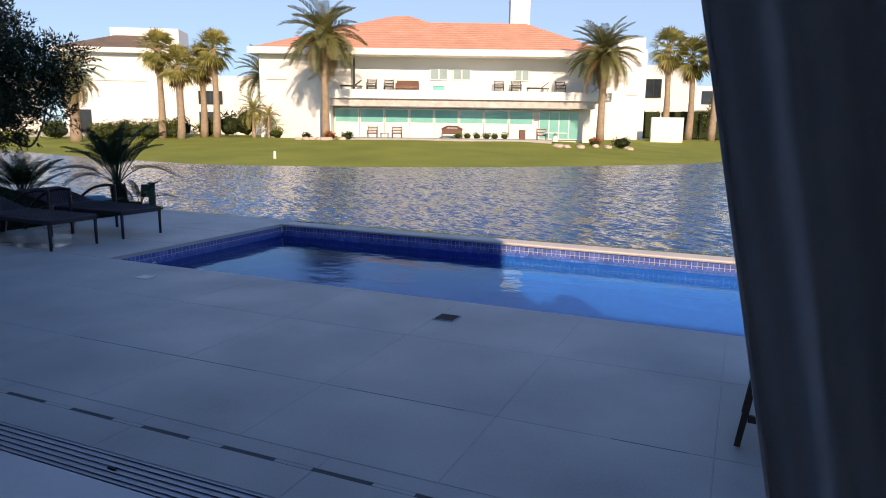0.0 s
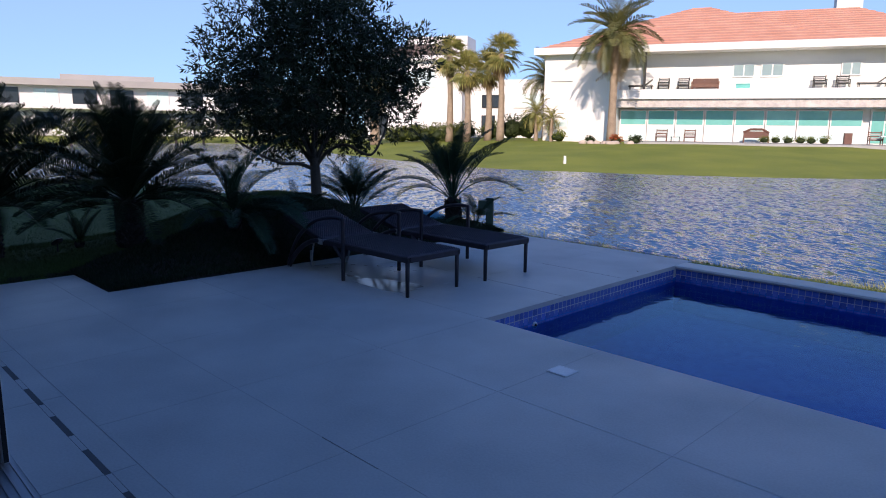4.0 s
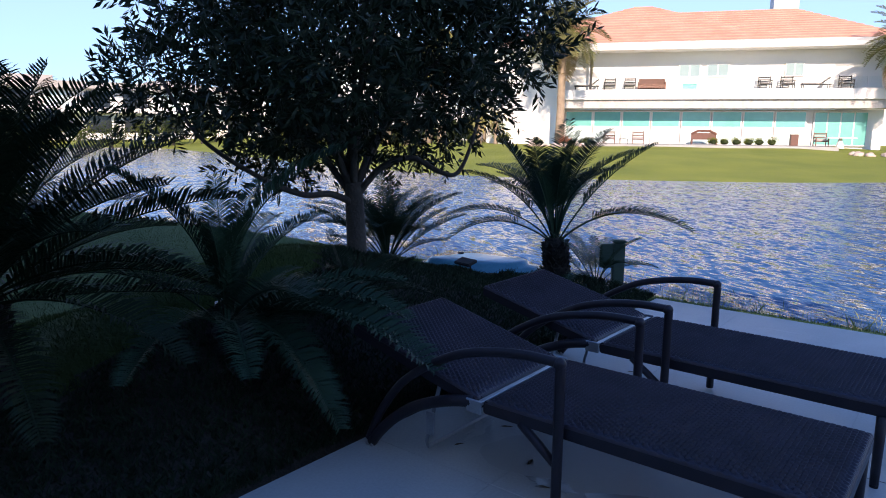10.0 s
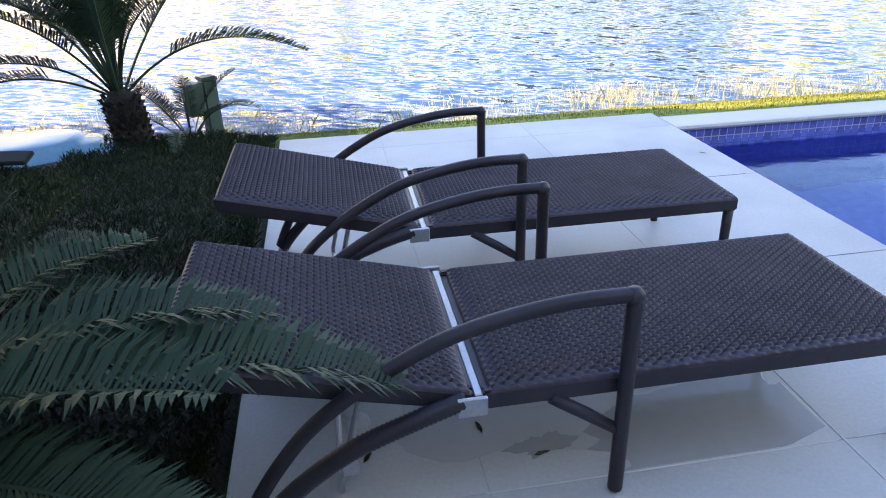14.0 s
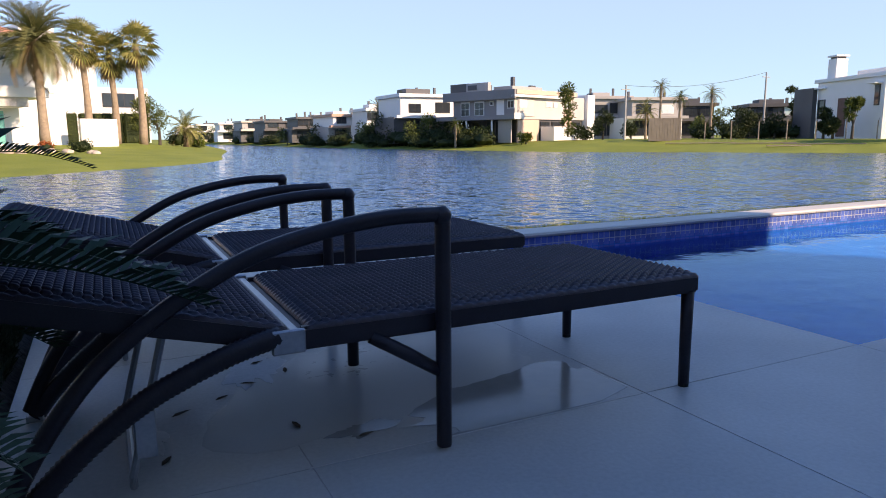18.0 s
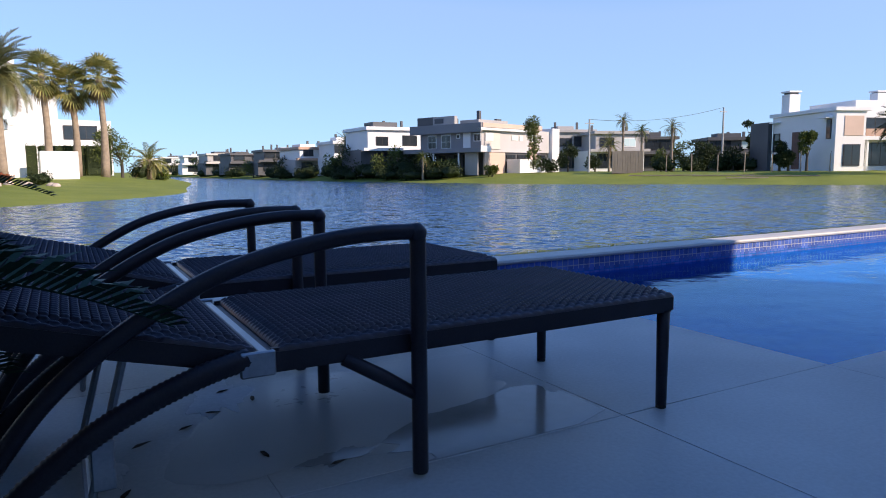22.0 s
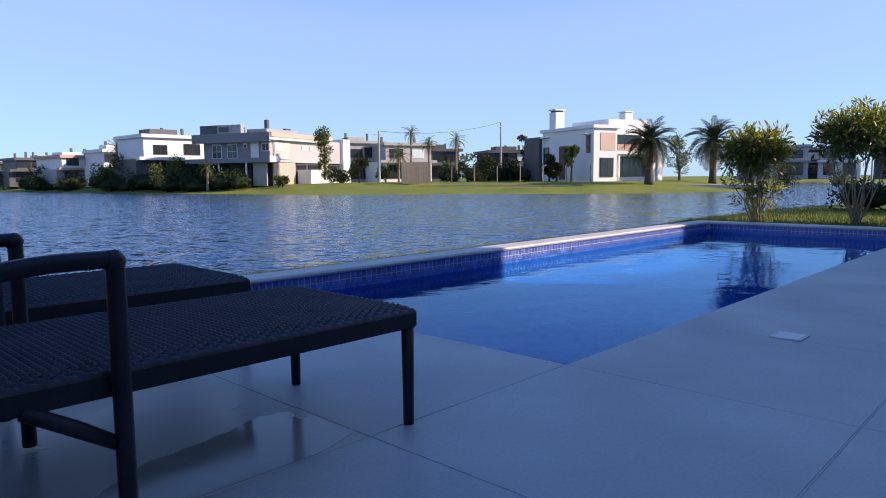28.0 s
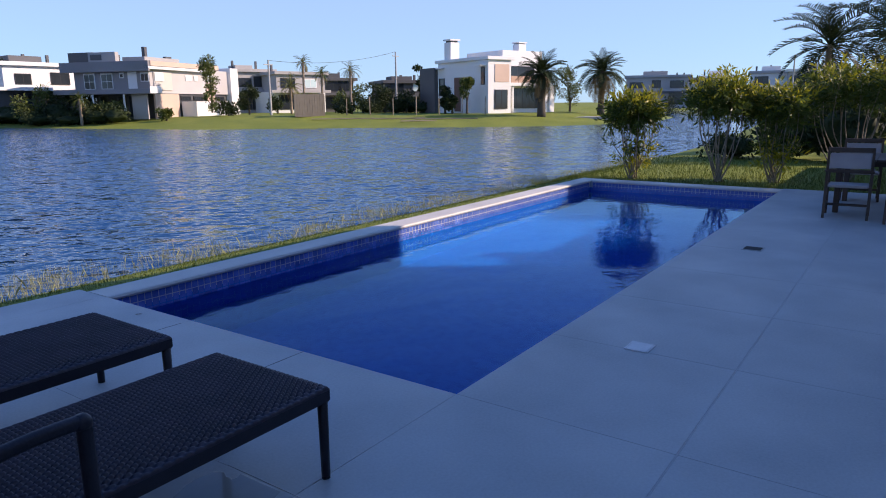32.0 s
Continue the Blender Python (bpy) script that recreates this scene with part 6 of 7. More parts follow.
feather_palm(*aside(-3.2, 60), 2.6, 1.3, 24, 58, mat="fan", dry=3, radius=0.12, label="small yellow-green palm by a garden wall")
farther((-2.79, -1.69, 0.88), 1.6)
feather_palm(-6.9, 66.4, 8.7, 4.4, 70, 52, z=0.4, dry=10, radius=0.36, group="date palms by the villa")


# ---- the far shore to the right
def block_house(name, label, bearing, d, w, depth, h, face, mats, z=0.75, rows=2, seed=0, tower=0.0, glass="glass", deep=0.0, group="houses along the far shore"):
    """A flat-roofed two-storey house seen across the lake: offset storeys, parapet, windows, roof plant and chimneys."""
    rnd = random.Random(seed)
    x, y = aside(bearing, d)
    low, up, band = mats
    a = h * 0.48
    o = rnd.uniform(0.2, 1.2)
    bl = [(-w / 2, w / 2, deep, depth, -0.8, a, low, "wall"), (-w / 2 + o, w / 2 - rnd.uniform(0, 1.5), 0.0, depth, a, h - 0.5, up, "wall"), (-w / 2 + o - 0.4, w / 2 + 0.2, -0.5, depth + 0.2, h - 0.5, h, band, "parapet"),
          (-w / 2 - 0.2, w / 2 + 0.3, -0.9, 0.0, a - 0.2, a + 0.25, band, "balcony_slab")]
    if tower:
        bl += [(-w * 0.2, w * 0.18, depth * 0.4, depth * 0.8, h, h + tower, rnd.choice((low, up, "plaster_dark")), "roof_house")]
    for k in range(2):
        cx = rnd.uniform(-w * 0.35, w * 0.35)
        bl += [(cx, cx + 0.35, depth * 0.5, depth * 0.5 + 0.35, h + 0.02, h + rnd.uniform(0.9, 1.6), "plaster_dark", "flue")]
    wn = []
    n = max(2, int(w / 4))
    for k in range(n):
        c = -w / 2 + o + (w - 2 * o) * (k + 0.5) / n
        ww = rnd.uniform(0.9, 1.5)
        wn.append((c - ww, c + ww, a + 0.6, a + rnd.uniform(1.9, 2.4), 0.0, glass if k % 2 else "glass", 2))
        if rnd.random() < 0.85:
            wn.append((c - ww * 1.1, c + ww * 1.1, 0.1, a - 0.5, deep, "glass", 3))
    return house(name, label, pose(x, y, z, 0, 0, face), bl, wn, group=group)


WH, GR, BE, DK = "plaster", "plaster_grey", "plaster_beige", "plaster_dark"
# the beige house with a grey side
hx, hy = aside(32.6, 90)
# taupe side and dark ground_wall carry the side's and porch's shade as colour
h1 = house("beige_house", "two-storey grey and salmon house, its shaded side coloured darker", pose(hx, hy, 0.8, 0, 0, 18) @ Matrix.Scale(0.92, 4),
           [(0, 17.2, 0.25, 12.4, 2.5, 5.9, "plaster_warm", "wall"), (-0.05, -0.003, 0.3, 12.3, 3.12, 5.28, "taupe", "side_wall"), (2.5, 17.2, 0.6, 11.5, -0.8, 2.5, DK, "ground_wall"), (-0.5, 14.2, -0.4, 13.8, 5.9, 6.6, "taupe", "roof_edge"), (-0.45, 14.1, -0.46, -0.405, 5.95, 6.58, "salmon_pale", "parapet"), (-0.9, 11.6, -0.46, 0.24, 5.55, 5.89, WH, "eave_band"),
            (-0.9, -0.55, -0.4, 13.8, 5.3, 6.6, "taupe", "side_fascia"), (-1.2, 0.0, -0.6, 15.0, 2.45, 3.1, "taupe", "balcony_slab"), (-1.2, 1.0, -0.66, -0.605, 2.5, 3.35, WH, "balcony_front"), (0.6, 4.2, 0.12, 0.24, 2.9, 5.3, "plaster_beige", "cladding"), (11.7, 13.5, 0.12, 0.24, 0.6, 5.5, "salmon_pale", "cladding"),
            (17.2, 19.2, -0.3, 11.0, -0.8, 6.4, WH, "end_wall"), (0.8, 5.6, 0.3, 0.59, -0.8, 2.45, "salmon_pale", "ground_cladding"), (5.9, 13.3, -2.2, 0.2, -0.8, 1.45, WH, "garage_wall"), (-0.09, -0.055, 2.2, 3.6, 3.1, 5.3, WH, "wall_pier"),
            (1.0, 6.2, 10.0, 14.0, 6.6, 8.0, DK, "roof_house"), (0.3, 0.98, 5.6, 10.0, 6.6, 7.9, GR, "roof_house"), (0.25, 0.29, 7.8, 9.6, 6.9, 7.6, DK, "roof_window"), (2.0, 9.0, 2.4, 6.0, 6.6, 7.3, GR, "roof_house"), (7.0, 8.2, 3.0, 3.5, 7.3, 7.6, DK, "roof_plant"), (2.6, 3.1, 2.8, 3.3, 7.3, 8.6, DK, "flue"),
            (-1.1, -0.9, 8.6, 8.8, -0.8, 2.45, WH, "post"), (-1.1, -0.9, 10.4, 10.6, -0.8, 2.45, WH, "post"), (-1.1, -0.9, 3.6, 3.8, -0.8, 2.45, WH, "post"), (-0.2, -0.01, 0.8, 3.2, -0.8, 2.4, GR, "ground_pier")],
           [(0.7, 2.4, 4.1, 5.2, 0.11, "pale_glass", 2), (7.1, 8.5, 4.3, 5.0, 0.24, "pale_glass", 2), (9.0, 9.8, 4.3, 5.0, 0.24, "pale_glass", 1), (6.2, 8.4, 1.6, 2.2, 0.55, "glass", 3), (9.0, 11.2, 1.6, 2.2, 0.55, "glass", 3), (11.9, 13.3, 4.2, 5.3, 0.11, "pale_glass", 1), (14.6, 16.4, 0.0, 2.2, 0.58, "glass", 2)], group="houses along the far shore")
for y0, y1, z0, z1 in ((8.9, 10.7, 3.1, 5.2), (6.0, 7.9, 3.1, 5.2), (4.2, 4.9, 4.5, 5.2), (0.3, 1.6, 4.0, 5.2)):
    w = part("window", boxed(-0.12, -0.055, y0, y1, z0, z1), M["plaster"], h1)
    n = 2 if y1 - y0 > 1 else 1
    for j in range(n):
        step = (y1 - y0 - 0.16) / n
        for k in range(2 if z1 - z0 > 1.5 else 1):
            hgt = (z1 - z0 - 0.24) / (2 if z1 - z0 > 1.5 else 1)
            part("pane", boxed(-0.135, -0.122, y0 + 0.12 + step * j, y0 + step * (j + 1) + 0.04, z0 + 0.1 + hgt * k, z0 + 0.04 + hgt * (k + 1)), M["glass"], w)
for k, y in enumerate((4.6, 6.4, 9.4, 11.6)):
    part("terrace_door", boxed(2.44, 2.49, y, y + 1.3, -0.6, 2.2), M["glass"], h1)
hoop = thing("hanging_hoop_seat", "pale round hoop seat on the shaded porch", "hanging seat", m=pose(hx, hy, 0.8, 0, 0, 18) @ Matrix.Scale(0.92, 4) @ pose(-1.6, 6.8, -0.75))
part("hoop", tube(bmesh.new(), [(0.15 * math.cos(a), 0.75 * math.cos(a), 0.8 + 0.75 * math.sin(a)) for a in [2 * math.pi * k / 20 for k in range(21)]], 0.07, 6), M["plaster_warm"], hoop)
part("cushion", boxed(-0.2, 0.2, -0.4, 0.4, 0.12, 0.3, 0.05, 2), M["canvas"], hoop)

# the white house with tall chimneys and two palms
hx, hy = aside(58.94, 84)
h2 = house("white_house", "white two-storey house with two square chimneys", pose(hx, hy, 0.75, 0, 0, -20),
           [(0, 3.6, 0, 10.5, -0.8, 5.9, WH, "wall"), (3.6, 12.6, 1.6, 10, -0.8, 2.9, WH, "wall"), (4.4, 11.2, 2.6, 10, 2.9, 7.3, WH, "wall"), (-0.3, 3.9, -0.3, 10.8, 5.9, 6.3, WH, "parapet"), (3.5, 11.0, 0.2, 10, 2.85, 3.25, WH, "balcony_slab"),
            (0.4, 1.8, 8.2, 9.6, 6.3, 8.5, WH, "chimney"), (0.55, 1.65, 8.35, 9.45, 8.5, 8.72, DK, "chimney_gap"), (0.3, 1.9, 8.1, 9.7, 8.72, 8.9, WH, "chimney_cap"), (9.2, 10.5, 5.0, 6.2, 7.3, 8.4, WH, "chimney"), (9.1, 10.6, 4.9, 6.3, 8.5, 8.66, WH, "chimney_cap"), (9.35, 10.35, 5.15, 6.05, 8.4, 8.5, DK, "chimney_gap"), (-0.6, -0.01, 10.5, 14.0, -0.8, 5.4, DK, "side_wall"),
            (-0.08, -0.01, 5.5, 6.8, -0.2, 4.0, "red_brown", "wall_panel"), (1.0, 3.3, -0.06, -0.01, 3.3, 5.4, "salmon_pale", "wall_panel"), (-0.9, -0.01, 0.4, 1.8, 5.2, 5.35, WH, "awning"), (-0.5, 3.9, 9.0, 10.9, 5.2, 5.35, WH, "eave"), (4.2, 4.45, 0.4, 0.65, -0.8, 2.85, WH, "column"), (10.4, 10.65, 0.4, 0.65, -0.8, 2.85, WH, "column")],
           [(1.0, 3.0, 0.1, 2.4, 0, "glass", 2), (4.6, 10.2, 0.1, 2.6, 1.6, "glass", 5), (5.4, 9.8, 3.5, 5.4, 2.6, "glass", 3)],
           group="houses along the far shore")
for y0, y1, z0, z1 in ((0.6, 1.3, 3.0, 5.1), (9.0, 10.2, 1.8, 4.0)):
    w = part("window", boxed(-0.1, -0.01, y0, y1, z0, z1), M["frame_dark"], h2)
    part("pane", boxed(-0.115, -0.102, y0 + 0.1, y1 - 0.1, z0 + 0.1, z1 - 0.1), M["glass"], w)
for k in range(6):
    part("balcony_rail", boxed(3.9 + 1.15 * k, 4.9 + 1.15 * k, 0.25, 0.32, 3.25, 4.05), M["brick_red"], h2, "brown balcony rail")
# dark frond and trunk colours stand in for these two palms' backlight
feather_palm(*aside(63.3, 80), 4.6, 3.4, 60, 201, mat="hedge_dark", dry=6, radius=0.42, bark="bark", label="stout date palm before a white house, coloured dark as if backlit", group="date palms on the far shore")
feather_palm(*aside(68.05, 92), 5.2, 4.0, 46, 202, mat="hedge_dark", dry=12, radius=0.4, bark="bark", label="stout date palm with dry fronds, coloured dark as if backlit", group="date palms on the far shore")
leafy_tree(*aside(65.6, 96), 1.2, 0.15, [(rr.uniform(-0.9, 0.9), rr.uniform(-0.9, 0.9), rr.uniform(1, 6), 0.9) for _ in range(12)], 2200, 0.3, "hedge", 203, label="slim green tree beside the white house")

specs = ((25.4, 106, 11, 9, 6.6, 0, (DK, WH, WH), 1.0), (18.9, 130, 10, 10, 6.2, 5, (GR, WH, "brick_red"), 0.9), (15.6, 150, 9, 9, 6.4, 0, (DK, DK, DK), 0.0), (17.0, 165, 9, 9, 7.0, 8, (GR, WH, WH), 0.9), (13.4, 175, 11, 9, 6.2, 5, (DK, DK, DK), 0.7), (11.8, 200, 14, 9, 7.0, 5, (DK, GR, "plaster_beige"), 0.9), (9.9, 225, 14, 9, 7.0, 0, (WH, WH, WH), 0.8),
         (8.2, 260, 16, 9, 7.4, 0, (BE, WH, WH), 0.8), (6.8, 300, 18, 9, 7.4, 0, (WH, BE, WH), 0.6), (21.6, 122, 8, 8, 7.2, 0, (WH, WH, WH), 1.2),
         (40.0, 122, 8, 9, 6.8, -20, (GR, GR, GR), 0.8), (43.6, 118, 10, 9, 6.2, -20, (WH, GR, GR), 0.0), (46.8, 124, 6, 8, 5.4, -30, (DK, DK, DK), 0.9), (52.4, 108, 9, 8, 4.4, -35, (DK, DK, DK), 0.7),
         (72.2, 165, 14, 10, 6.6, -70, (GR, GR, GR), 1.0), (74.4, 175, 8, 10, 6.2, -74, (DK, DK, GR), 0.8), (76.6, 170, 8, 9, 6.4, -74, (WH, GR, WH), 1.2), (80.4, 155, 9, 9, 6.6, -78, (DK, WH, GR), 1.0), (83.4, 150, 12, 9, 6.6, -80, (WH, GR, WH), 1.0))
for k, (bg, d, w, dp, h, face, mats, tw) in enumerate(specs):
    if 0 < k < 10:
        w, h, tw = w * 0.8, h * 0.72, tw * 0.7
    block_house("shore_house", {WH: "white", GR: "grey", BE: "beige", DK: "dark"}.get(mats[1], "pale") + " flat-roofed two-storey house on the far shore", bg, d, w, dp, h, face, mats, seed=300 + k, tower=tw, deep=0.8, glass="pale_glass" if k % 2 else "glass")

# trees and shrubs between the far houses
rf = random.Random(77)
BANK_BEARING, BANK = (6.0, 8.2, 9.9, 11.8, 13.4, 15.6, 18.9, 21.0, 25.0, 31.0), (250, 225, 195, 172, 150, 128, 112, 103, 92, 86)
for k, (bg, d, h, r) in enumerate(((6.6, 210, 5, 3), (7.8, 195, 5, 3), (8.8, 185, 5, 3), (9.8, 175, 5, 3), (10.8, 165, 4.5, 2.6), (12.2, 152, 4, 2.6), (13.8, 140, 3.8, 2.4), (16.4, 128, 3.6, 2.2), (17.6, 118, 3.4, 2.2), (20.4, 108, 4.6, 2.2), (21.8, 102, 5.4, 2.2), (22.9, 100, 5.0, 2.2), (24.6, 96, 4.2, 2.2), (26.4, 93, 3.4, 2.0), (28.4, 91, 3.0, 1.8), (29.6, 90, 2.4, 1.6),
                                   (39.6, 100, 4.6, 1.6), (41.8, 106, 3.2, 1.6), (48.6, 104, 4.4, 2.2), (49.6, 102, 4.6, 2.4), (50.4, 104, 3.8, 2.2), (47.2, 104, 3.4, 1.8), (53.4, 104, 8.0, 0.9), (55.4, 84, 3.6, 0.8), (57.2, 83, 4.6, 0.8), (56.0, 83, 2.6, 0.8), (73.2, 140, 4.2, 2.8), (76.5, 140, 4.0, 2.6), (82, 120, 4.0, 3.0), (70.4, 150, 2.6, 2.4), (33.4, 88, 1.5, 0.9), (38.0, 90, 1.8, 1.6), (52.2, 96, 3.0, 2.4))):
    if k < 16:
        d, h, r = float(np.interp(bg, BANK_BEARING, BANK)) * (1.06 + 0.03 * (k % 3)), h * 1.12, r * 1.1
    x, y = aside(bg, d)
    leafy_tree(x, y, h * 0.3, 0.12, [(rf.uniform(-r, r) * 0.7, rf.uniform(-r, r) * 0.5, h * rf.uniform(0.25, 0.85), min(r, h) * rf.uniform(0.3, 0.42)) for _ in range(9)], 1000, 0.42, "hedge_dark" if k % 3 else "hedge", 400 + k, label="dark leafy garden tree on the far shore", group="garden trees on the far shore")
for k in range(56):
    bg = rf.uniform(6.5, 30.5) if k < 40 else rf.uniform(46, 57)
    d = float(np.interp(bg, BANK_BEARING, BANK)) * rf.uniform(1.03, 1.10) if k < 40 else rf.uniform(92, 106)
    bush(*aside(bg, d), rf.uniform(1.4, 2.8) if k < 40 else 1.5, rf.uniform(1.4, 3.4) if k < 40 else 1.8, 500 + k, "hedge_dark", 420, 0.36, label="dark shrub on the far shore", group="shrubs on the far shore")
for k, (bg, d, h, s) in enumerate(((23.2, 110, 6.6, 2.2), (21.2, 114, 6.0, 2.4), (25.4, 106, 3.2, 2.4), (43.95, 94, 6.6, 1.7), (45.4, 94, 5.2, 1.6), (47.7, 94, 5.6, 1.9), (27.6, 92, 3.0, 1.6), (42.9, 98, 3.6, 2.4))):
    feather_palm(*aside(bg, d), h, s, 22, 210 + k, mat="palm" if k % 2 else "hedge", dry=4, radius=0.16, label="slender garden palm on the far shore", group="garden palms on the far shore", pairs=14)
col = thing("creeper_column", "narrow leafy creeper growing up the house wall", "climbing plant", m=pose(*aside(36.8, 89.0), 0.75))
v, f = leaf_cloud([(rf.uniform(-0.5, 0.5), rf.uniform(-0.3, 0.3), 0.5 + 0.42 * k, 0.55 + 0.35 * (k > 10)) for k in range(14)], 2200, 0.3, 5, 0.45)
raw("foliage", v, f, M["hedge"], col)
part("stem", tube(bmesh.new(), [(0, 0, 0), (0.1, 0, 3), (0, 0.1, 6)], 0.12, 6), M["bark"], col)

# site shed of boards, young trees with stakes, poles and boats on the far lawn
sh = thing("board_shed", "small shed of weathered vertical boards", "shed", m=pose(*aside(44.3, 83), ground_at(*aside(44.3, 83)) - 0.1, 0, 0, -40) @ Matrix.Scale(1.12, 4))
for k in range(12):
    part("board", boxed(-1.55 + 0.26 * k, -1.31 + 0.26 * k, -0.9, -0.84, 0, 2.3), M["fence_wood"], sh)
part("shed_body", boxed(-1.5, 1.5, -0.83, 0.9, 0, 2.25), M["fence_wood"], sh)
for k in range(9):
    bg = 43.5 + 1.9 * k
    x, y = aside(bg, 83 - 0.4 * k)
    st = thing("staked_sapling", "bare young tree tied to a wooden stake", "sapling", "staked saplings", pose(x, y, ground_at(x, y)))
    part("stake", tube(bmesh.new(), [(0, 0, 0), (0.05 * (k % 3 - 1), 0, 1.9 + 0.2 * (k % 2))], 0.06, 6), M["fence_wood"], st)
    part("sapling_stem", tube(bmesh.new(), [(0.12, 0, 0), (0.1, 0.02, 1.3), (0.14, 0, 2.1)], 0.025, 5), M["bark"], st)
for bg, d, h in ((41.28, 88, 6.6), (51.4, 100, 8.4), (81.8, 130, 9.0), (78.6, 140, 8.0)):
    x, y = aside(bg, d)
    pl = thing("utility_pole", "tall grey concrete utility pole", "utility pole", "utility poles", pose(x, y, ground_at(x, y)))
    part("pole", tube(bmesh.new(), [(0, 0, 0), (0, 0, h)], [0.16, 0.10], 8), M["concrete"], pl)
    part("crossarm", boxed(-0.7, 0.7, -0.05, 0.05, h - 0.6, h - 0.5), M["concrete"], pl)
a, b_ = Vector((*aside(41.28, 88), 6.9)), Vector((*aside(51.4, 100), 8.8))
cb = thing("power_cable", "thin sagging power cable between poles", "cable")
part("wire", tube(bmesh.new(), [a.lerp(b_, k / 16) - Vector((0, 0, 3.2 * (k / 16) * (1 - k / 16))) for k in range(17)], 0.03, 4), M["frame_dark"], cb)
pd = thing("far_pool_terrace", "pale paved terrace by the far white house", "terrace", m=pose(*aside(69.0, 84), ground_at(*aside(69, 84)) - 0.05, 0, 0, -62))
part("paving", boxed(-6, 4, -1.5, 1.5, 0, 0.35, 0.02), M["plaster_grey"], pd)

# long low block beyond the head of the lake
house("long_block", "long low white apartment block with grey flat roofs", pose(-96, 34, 0.7, 0, 0, 72),
      [(-28, 30, 0, 12, -0.8, 5.8, WH, "wall"), (-29, 31, -1.5, 13, 5.8, 6.7, GR, "roof_edge"), (-28, 30, -1.6, 0, 2.8, 3.2, WH, "balcony_slab"), (-10, 2, 3, 9, 6.7, 7.6, GR, "roof_house"), (14, 20, 3, 9, 6.7, 7.4, GR, "roof_house")],
      [(-27 + 4.6 * k, -24 + 4.6 * k, 3.5, 5.5, 0, "glass" if k % 3 else "pale_glass", 2) for k in range(12)] + [(-27 + 4.6 * k, -24 + 4.6 * k, 0.2, 2.4, 0, "glass", 2) for k in range(12)], category="apartment block")
for k in range(14):
    x, y = -80 + rf.uniform(-4, 2), 6 + 3.4 * k
    leafy_tree(x, y, 1.2, 0.14, [(rf.uniform(-1.5, 1.5), rf.uniform(-1.5, 1.5), rf.uniform(1.2, 2.8), rf.uniform(0.8, 1.2)) for _ in range(7)], 800, 0.4, "hedge_dark" if k % 2 else "hedge", 600 + k, label="leafy tree at the head of the lake", group="trees at the head of the lake")
feather_palm(-74, 22, 3.5, 2.5, 34, 230, dry=6, radius=0.3, label="date palm before the long block")

bird = thing("white_marker", "small white marker stake at the far water edge", "marker", m=pose(*at(-11.4, 46.0), ground_at(*at(-11.4, 46.0))))
part("stake", tube(bmesh.new(), [(0, 0, 0), (0, 0, 0.5)], [0.1, 0.08], 6), M["white_bird"], bird)


# timber left lying on the far lawn, and the tall young tree behind it
for k, (bg, d, turn, ln) in enumerate(((47.0, 78, -44, 7), (51.5, 77.0, -47, 6), (55.5, 76, -50, 7), (53.2, 74.5, -36, 4))):
    x, y = aside(bg, d)
    tm = thing("timber_plank", "long pale timber plank lying on the lawn", "plank", "planks on the far lawn", pose(x, y, ground_at(x, y) + 0.03, 0, 0, turn))
    part("plank", boxed(-ln / 2, ln / 2, -0.12, 0.12, 0, 0.10, 0.01), M["fence_wood"], tm)


# ---- deck slabs, coping stones and waterline tiles
lay(-4.18, -3.12, -3.16, -2.05)
lay(-3.12, 0.0, -3.16, 3.9)
lay(0.0, 10.45, -3.16, 0.0)
for a, b, y in ((-0.95, 4.6, -1.174), (-2.35, -1.19, 0.0), (-1.12, -0.75, 0.003)):
    part("joint_line", boxed(a, b, y - 0.0028, y + 0.0028, -0.02, 0.0016, 0.001), M["residue"], deck, "pale residue along a joint")
for a, b, x in ((0.42, 0.72, -1.171), (-0.75, 0.2, -1.168)):
    part("joint_line", boxed(x - 0.0028, x + 0.0028, a, b, -0.02, 0.0016, 0.001), M["residue"], deck, "pale residue along a joint")
for a, b, y in ((2.45, 4.15, -2.342), (4.85, 5.65, -2.341), (0.95, 1.42, -2.342), (6.5, 6.9, -2.342), (-1.16, -0.08, 2.34), (-1.17, 0.0, 1.17)):
    part("joint_dirt", boxed(a, b, y - 0.0035, y + 0.0035, -0.02, 0.0011, 0.0005), M["grime"], deck, "dark dirt caught in a joint")
coping = tagged(part("coping_bed", boxed(0.001, PX, PY + 0.02, PY + 0.26, -0.16, -0.05), M["grout"]), "pale rounded coping stones along the pool", "coping", kind="structure")
_b = bmesh.new()
prof = [(0.0, -0.045), (-0.02, -0.04), (-0.028, -0.022), (-0.02, -0.005), (0.0, 0.0), (0.27, 0.0), (0.30, -0.012), (0.30, -0.045)]
ends = [[_b.verts.new((x, y, z)) for y, z in prof] for x in (0.0015, SLAB - 0.0015)]
for i in range(len(prof)):
    j = (i + 1) % len(prof)
    _b.faces.new((ends[0][i], ends[0][j], ends[1][j], ends[1][i]))
_b.faces.new(ends[0][::-1])
_b.faces.new(ends[1])
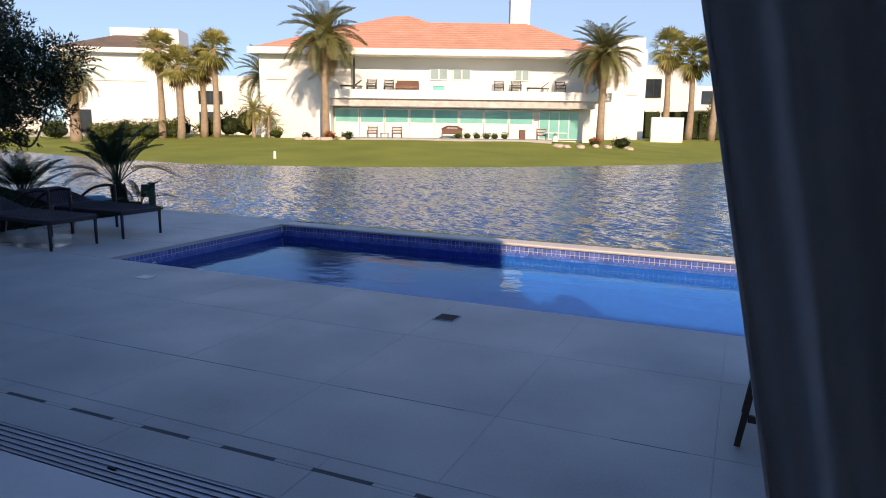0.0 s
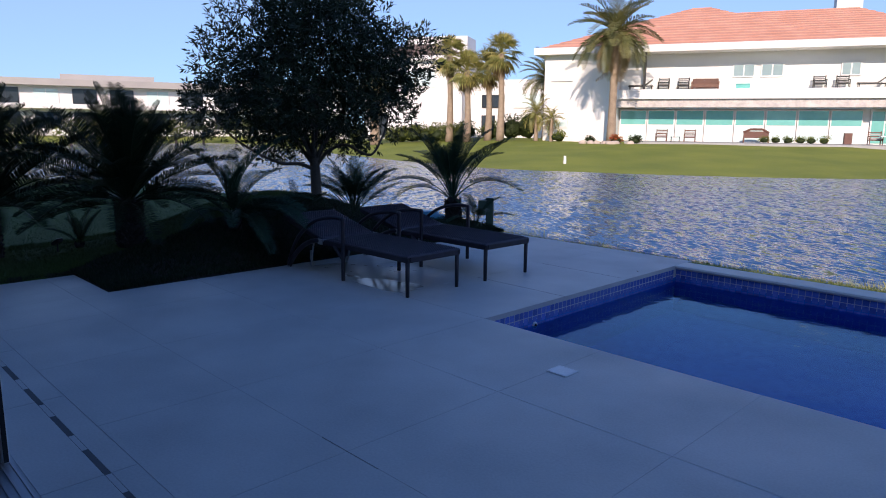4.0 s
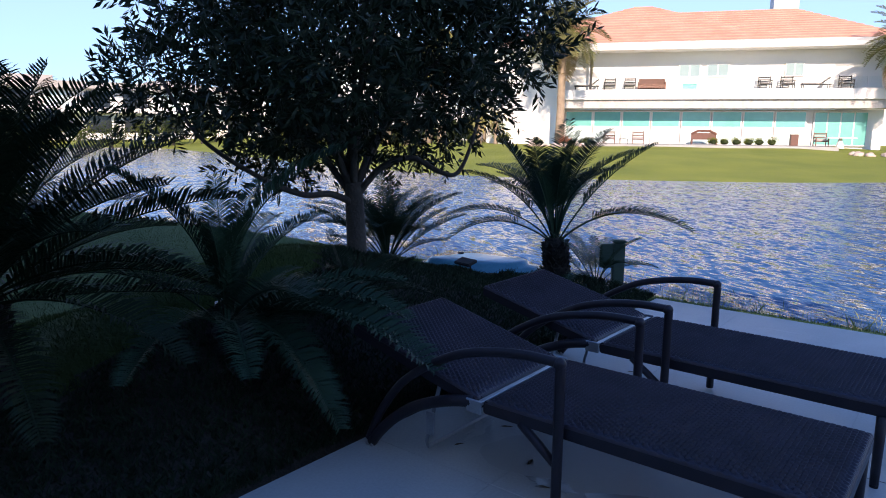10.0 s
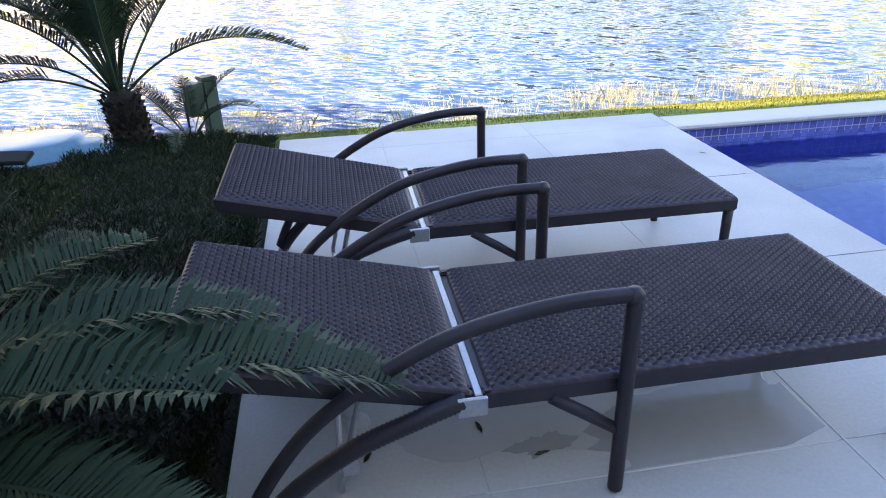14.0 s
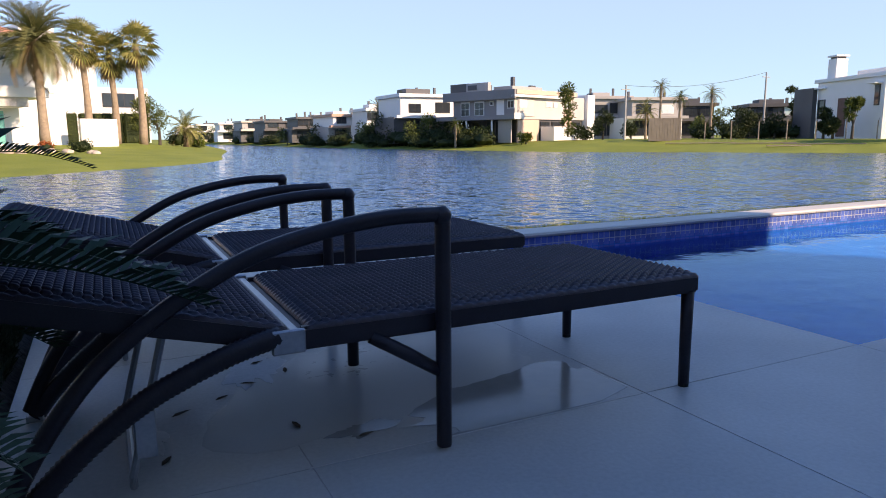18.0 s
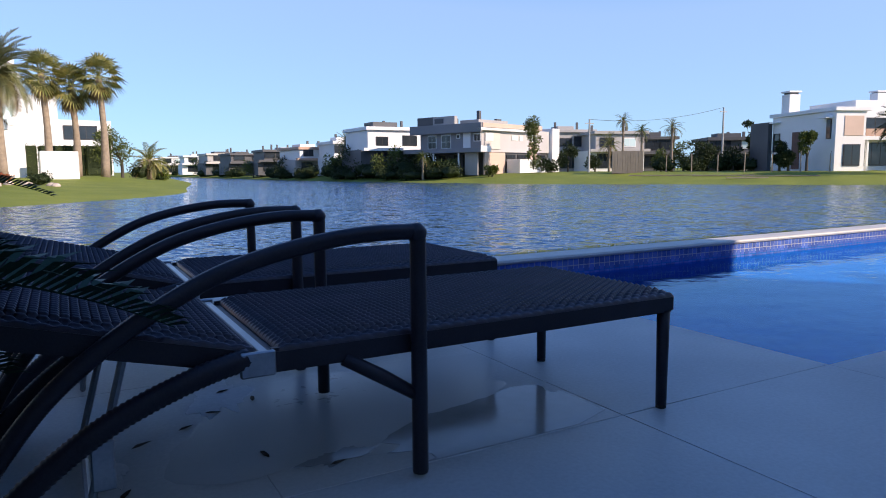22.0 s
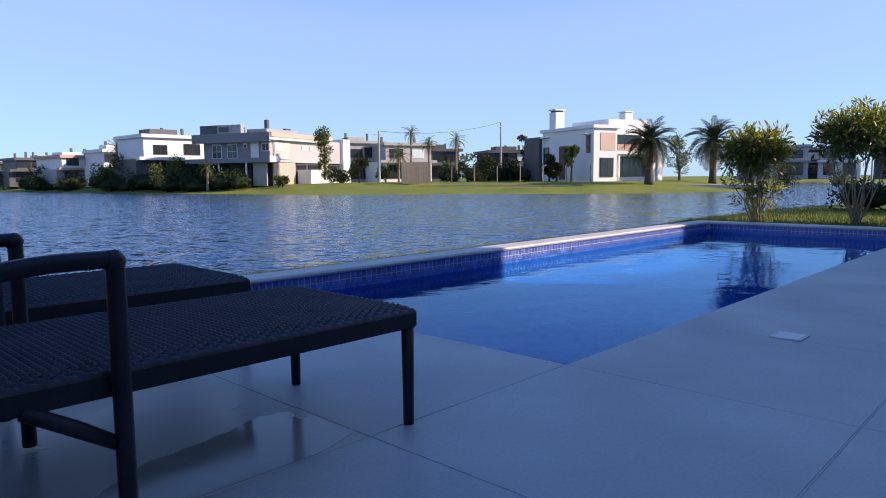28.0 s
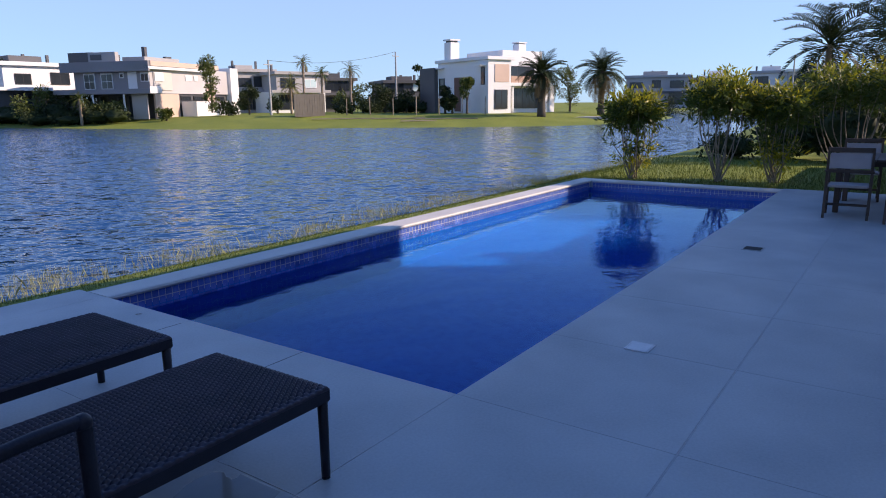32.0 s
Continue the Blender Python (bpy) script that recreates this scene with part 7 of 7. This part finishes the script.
bmesh.ops.recalc_face_normals(_b, faces=_b.faces[:])
cop = mesh_of("coping_stone", _b, M["coping"])
for k in range(9):
    ob = new("coping_stone", cop)
    ob.parent = coping
    ob.matrix_basis = pose(k * SLAB, PY, 0.002) @ Matrix.Diagonal((1.0 if k < 8 else (PX + 0.3 - 8 * SLAB) / SLAB, 1, 1, 1))
for k in range(3):
    ob = new("coping_stone", cop)
    ob.parent = coping
    ob.matrix_basis = pose(PX, PY - k * SLAB - 0.002, 0.002, 0, 0, -90) @ Matrix.Diagonal(((1.0 if k < 2 else (PY - 2 * SLAB) / SLAB), 1, 1, 1))

T = 0.0672
_b = boxed(0.0034, T - 0.0034, -0.0018, 0.001, 0.0034, T - 0.0034, 0.0007)
tile = mesh_of("tile", _b, M["tile"])
for nm, b in (("waterline_far", (0, PX, PY + 0.001, PY + 0.02, -0.25, -0.04)), ("waterline_left", (-0.02, -0.001, 0, PY, -0.25, -0.04)), ("waterline_right", (PX + 0.001, PX + 0.02, 0, PY, -0.25, -0.04))):
    tagged(part(nm, boxed(*b), M["tile_grout"]), "band of small blue mosaic tiles in pale grout at the waterline", "tile band", kind="structure")
band = {o.name: o for o in scene.objects if o.name.startswith("waterline")}
rest_v, rest_f = [], []


def tile_at(m, parent, single):
    if single:
        ob = new("tile", tile)
        ob.parent = parent
        ob.matrix_basis = m
    else:
        k = len(rest_v)
        for v in tile.vertices:
            rest_v.append(tuple(m @ v.co))
        for p in tile.polygons:
            rest_f.append(tuple(k + i for i in p.vertices))


for k in range(int(PX / T)):
    for r in range(3):
        tile_at(pose(k * T, PY + 0.001, -0.043 - T * (r + 1)), band["waterline_far"], k < 82)
for k in range(int(PY / T)):
    for r in range(3):
        tile_at(pose(-0.001, k * T, -0.043 - T * (r + 1), 0, 0, 90), band["waterline_left"], k < 16)
        tile_at(pose(PX + 0.001, (k + 1) * T, -0.043 - T * (r + 1), 0, 0, -90), band["waterline_right"], False)
tagged(raw("tile_field", rest_v, rest_f, M["tile"], band["waterline_far"]), kind="stuff")
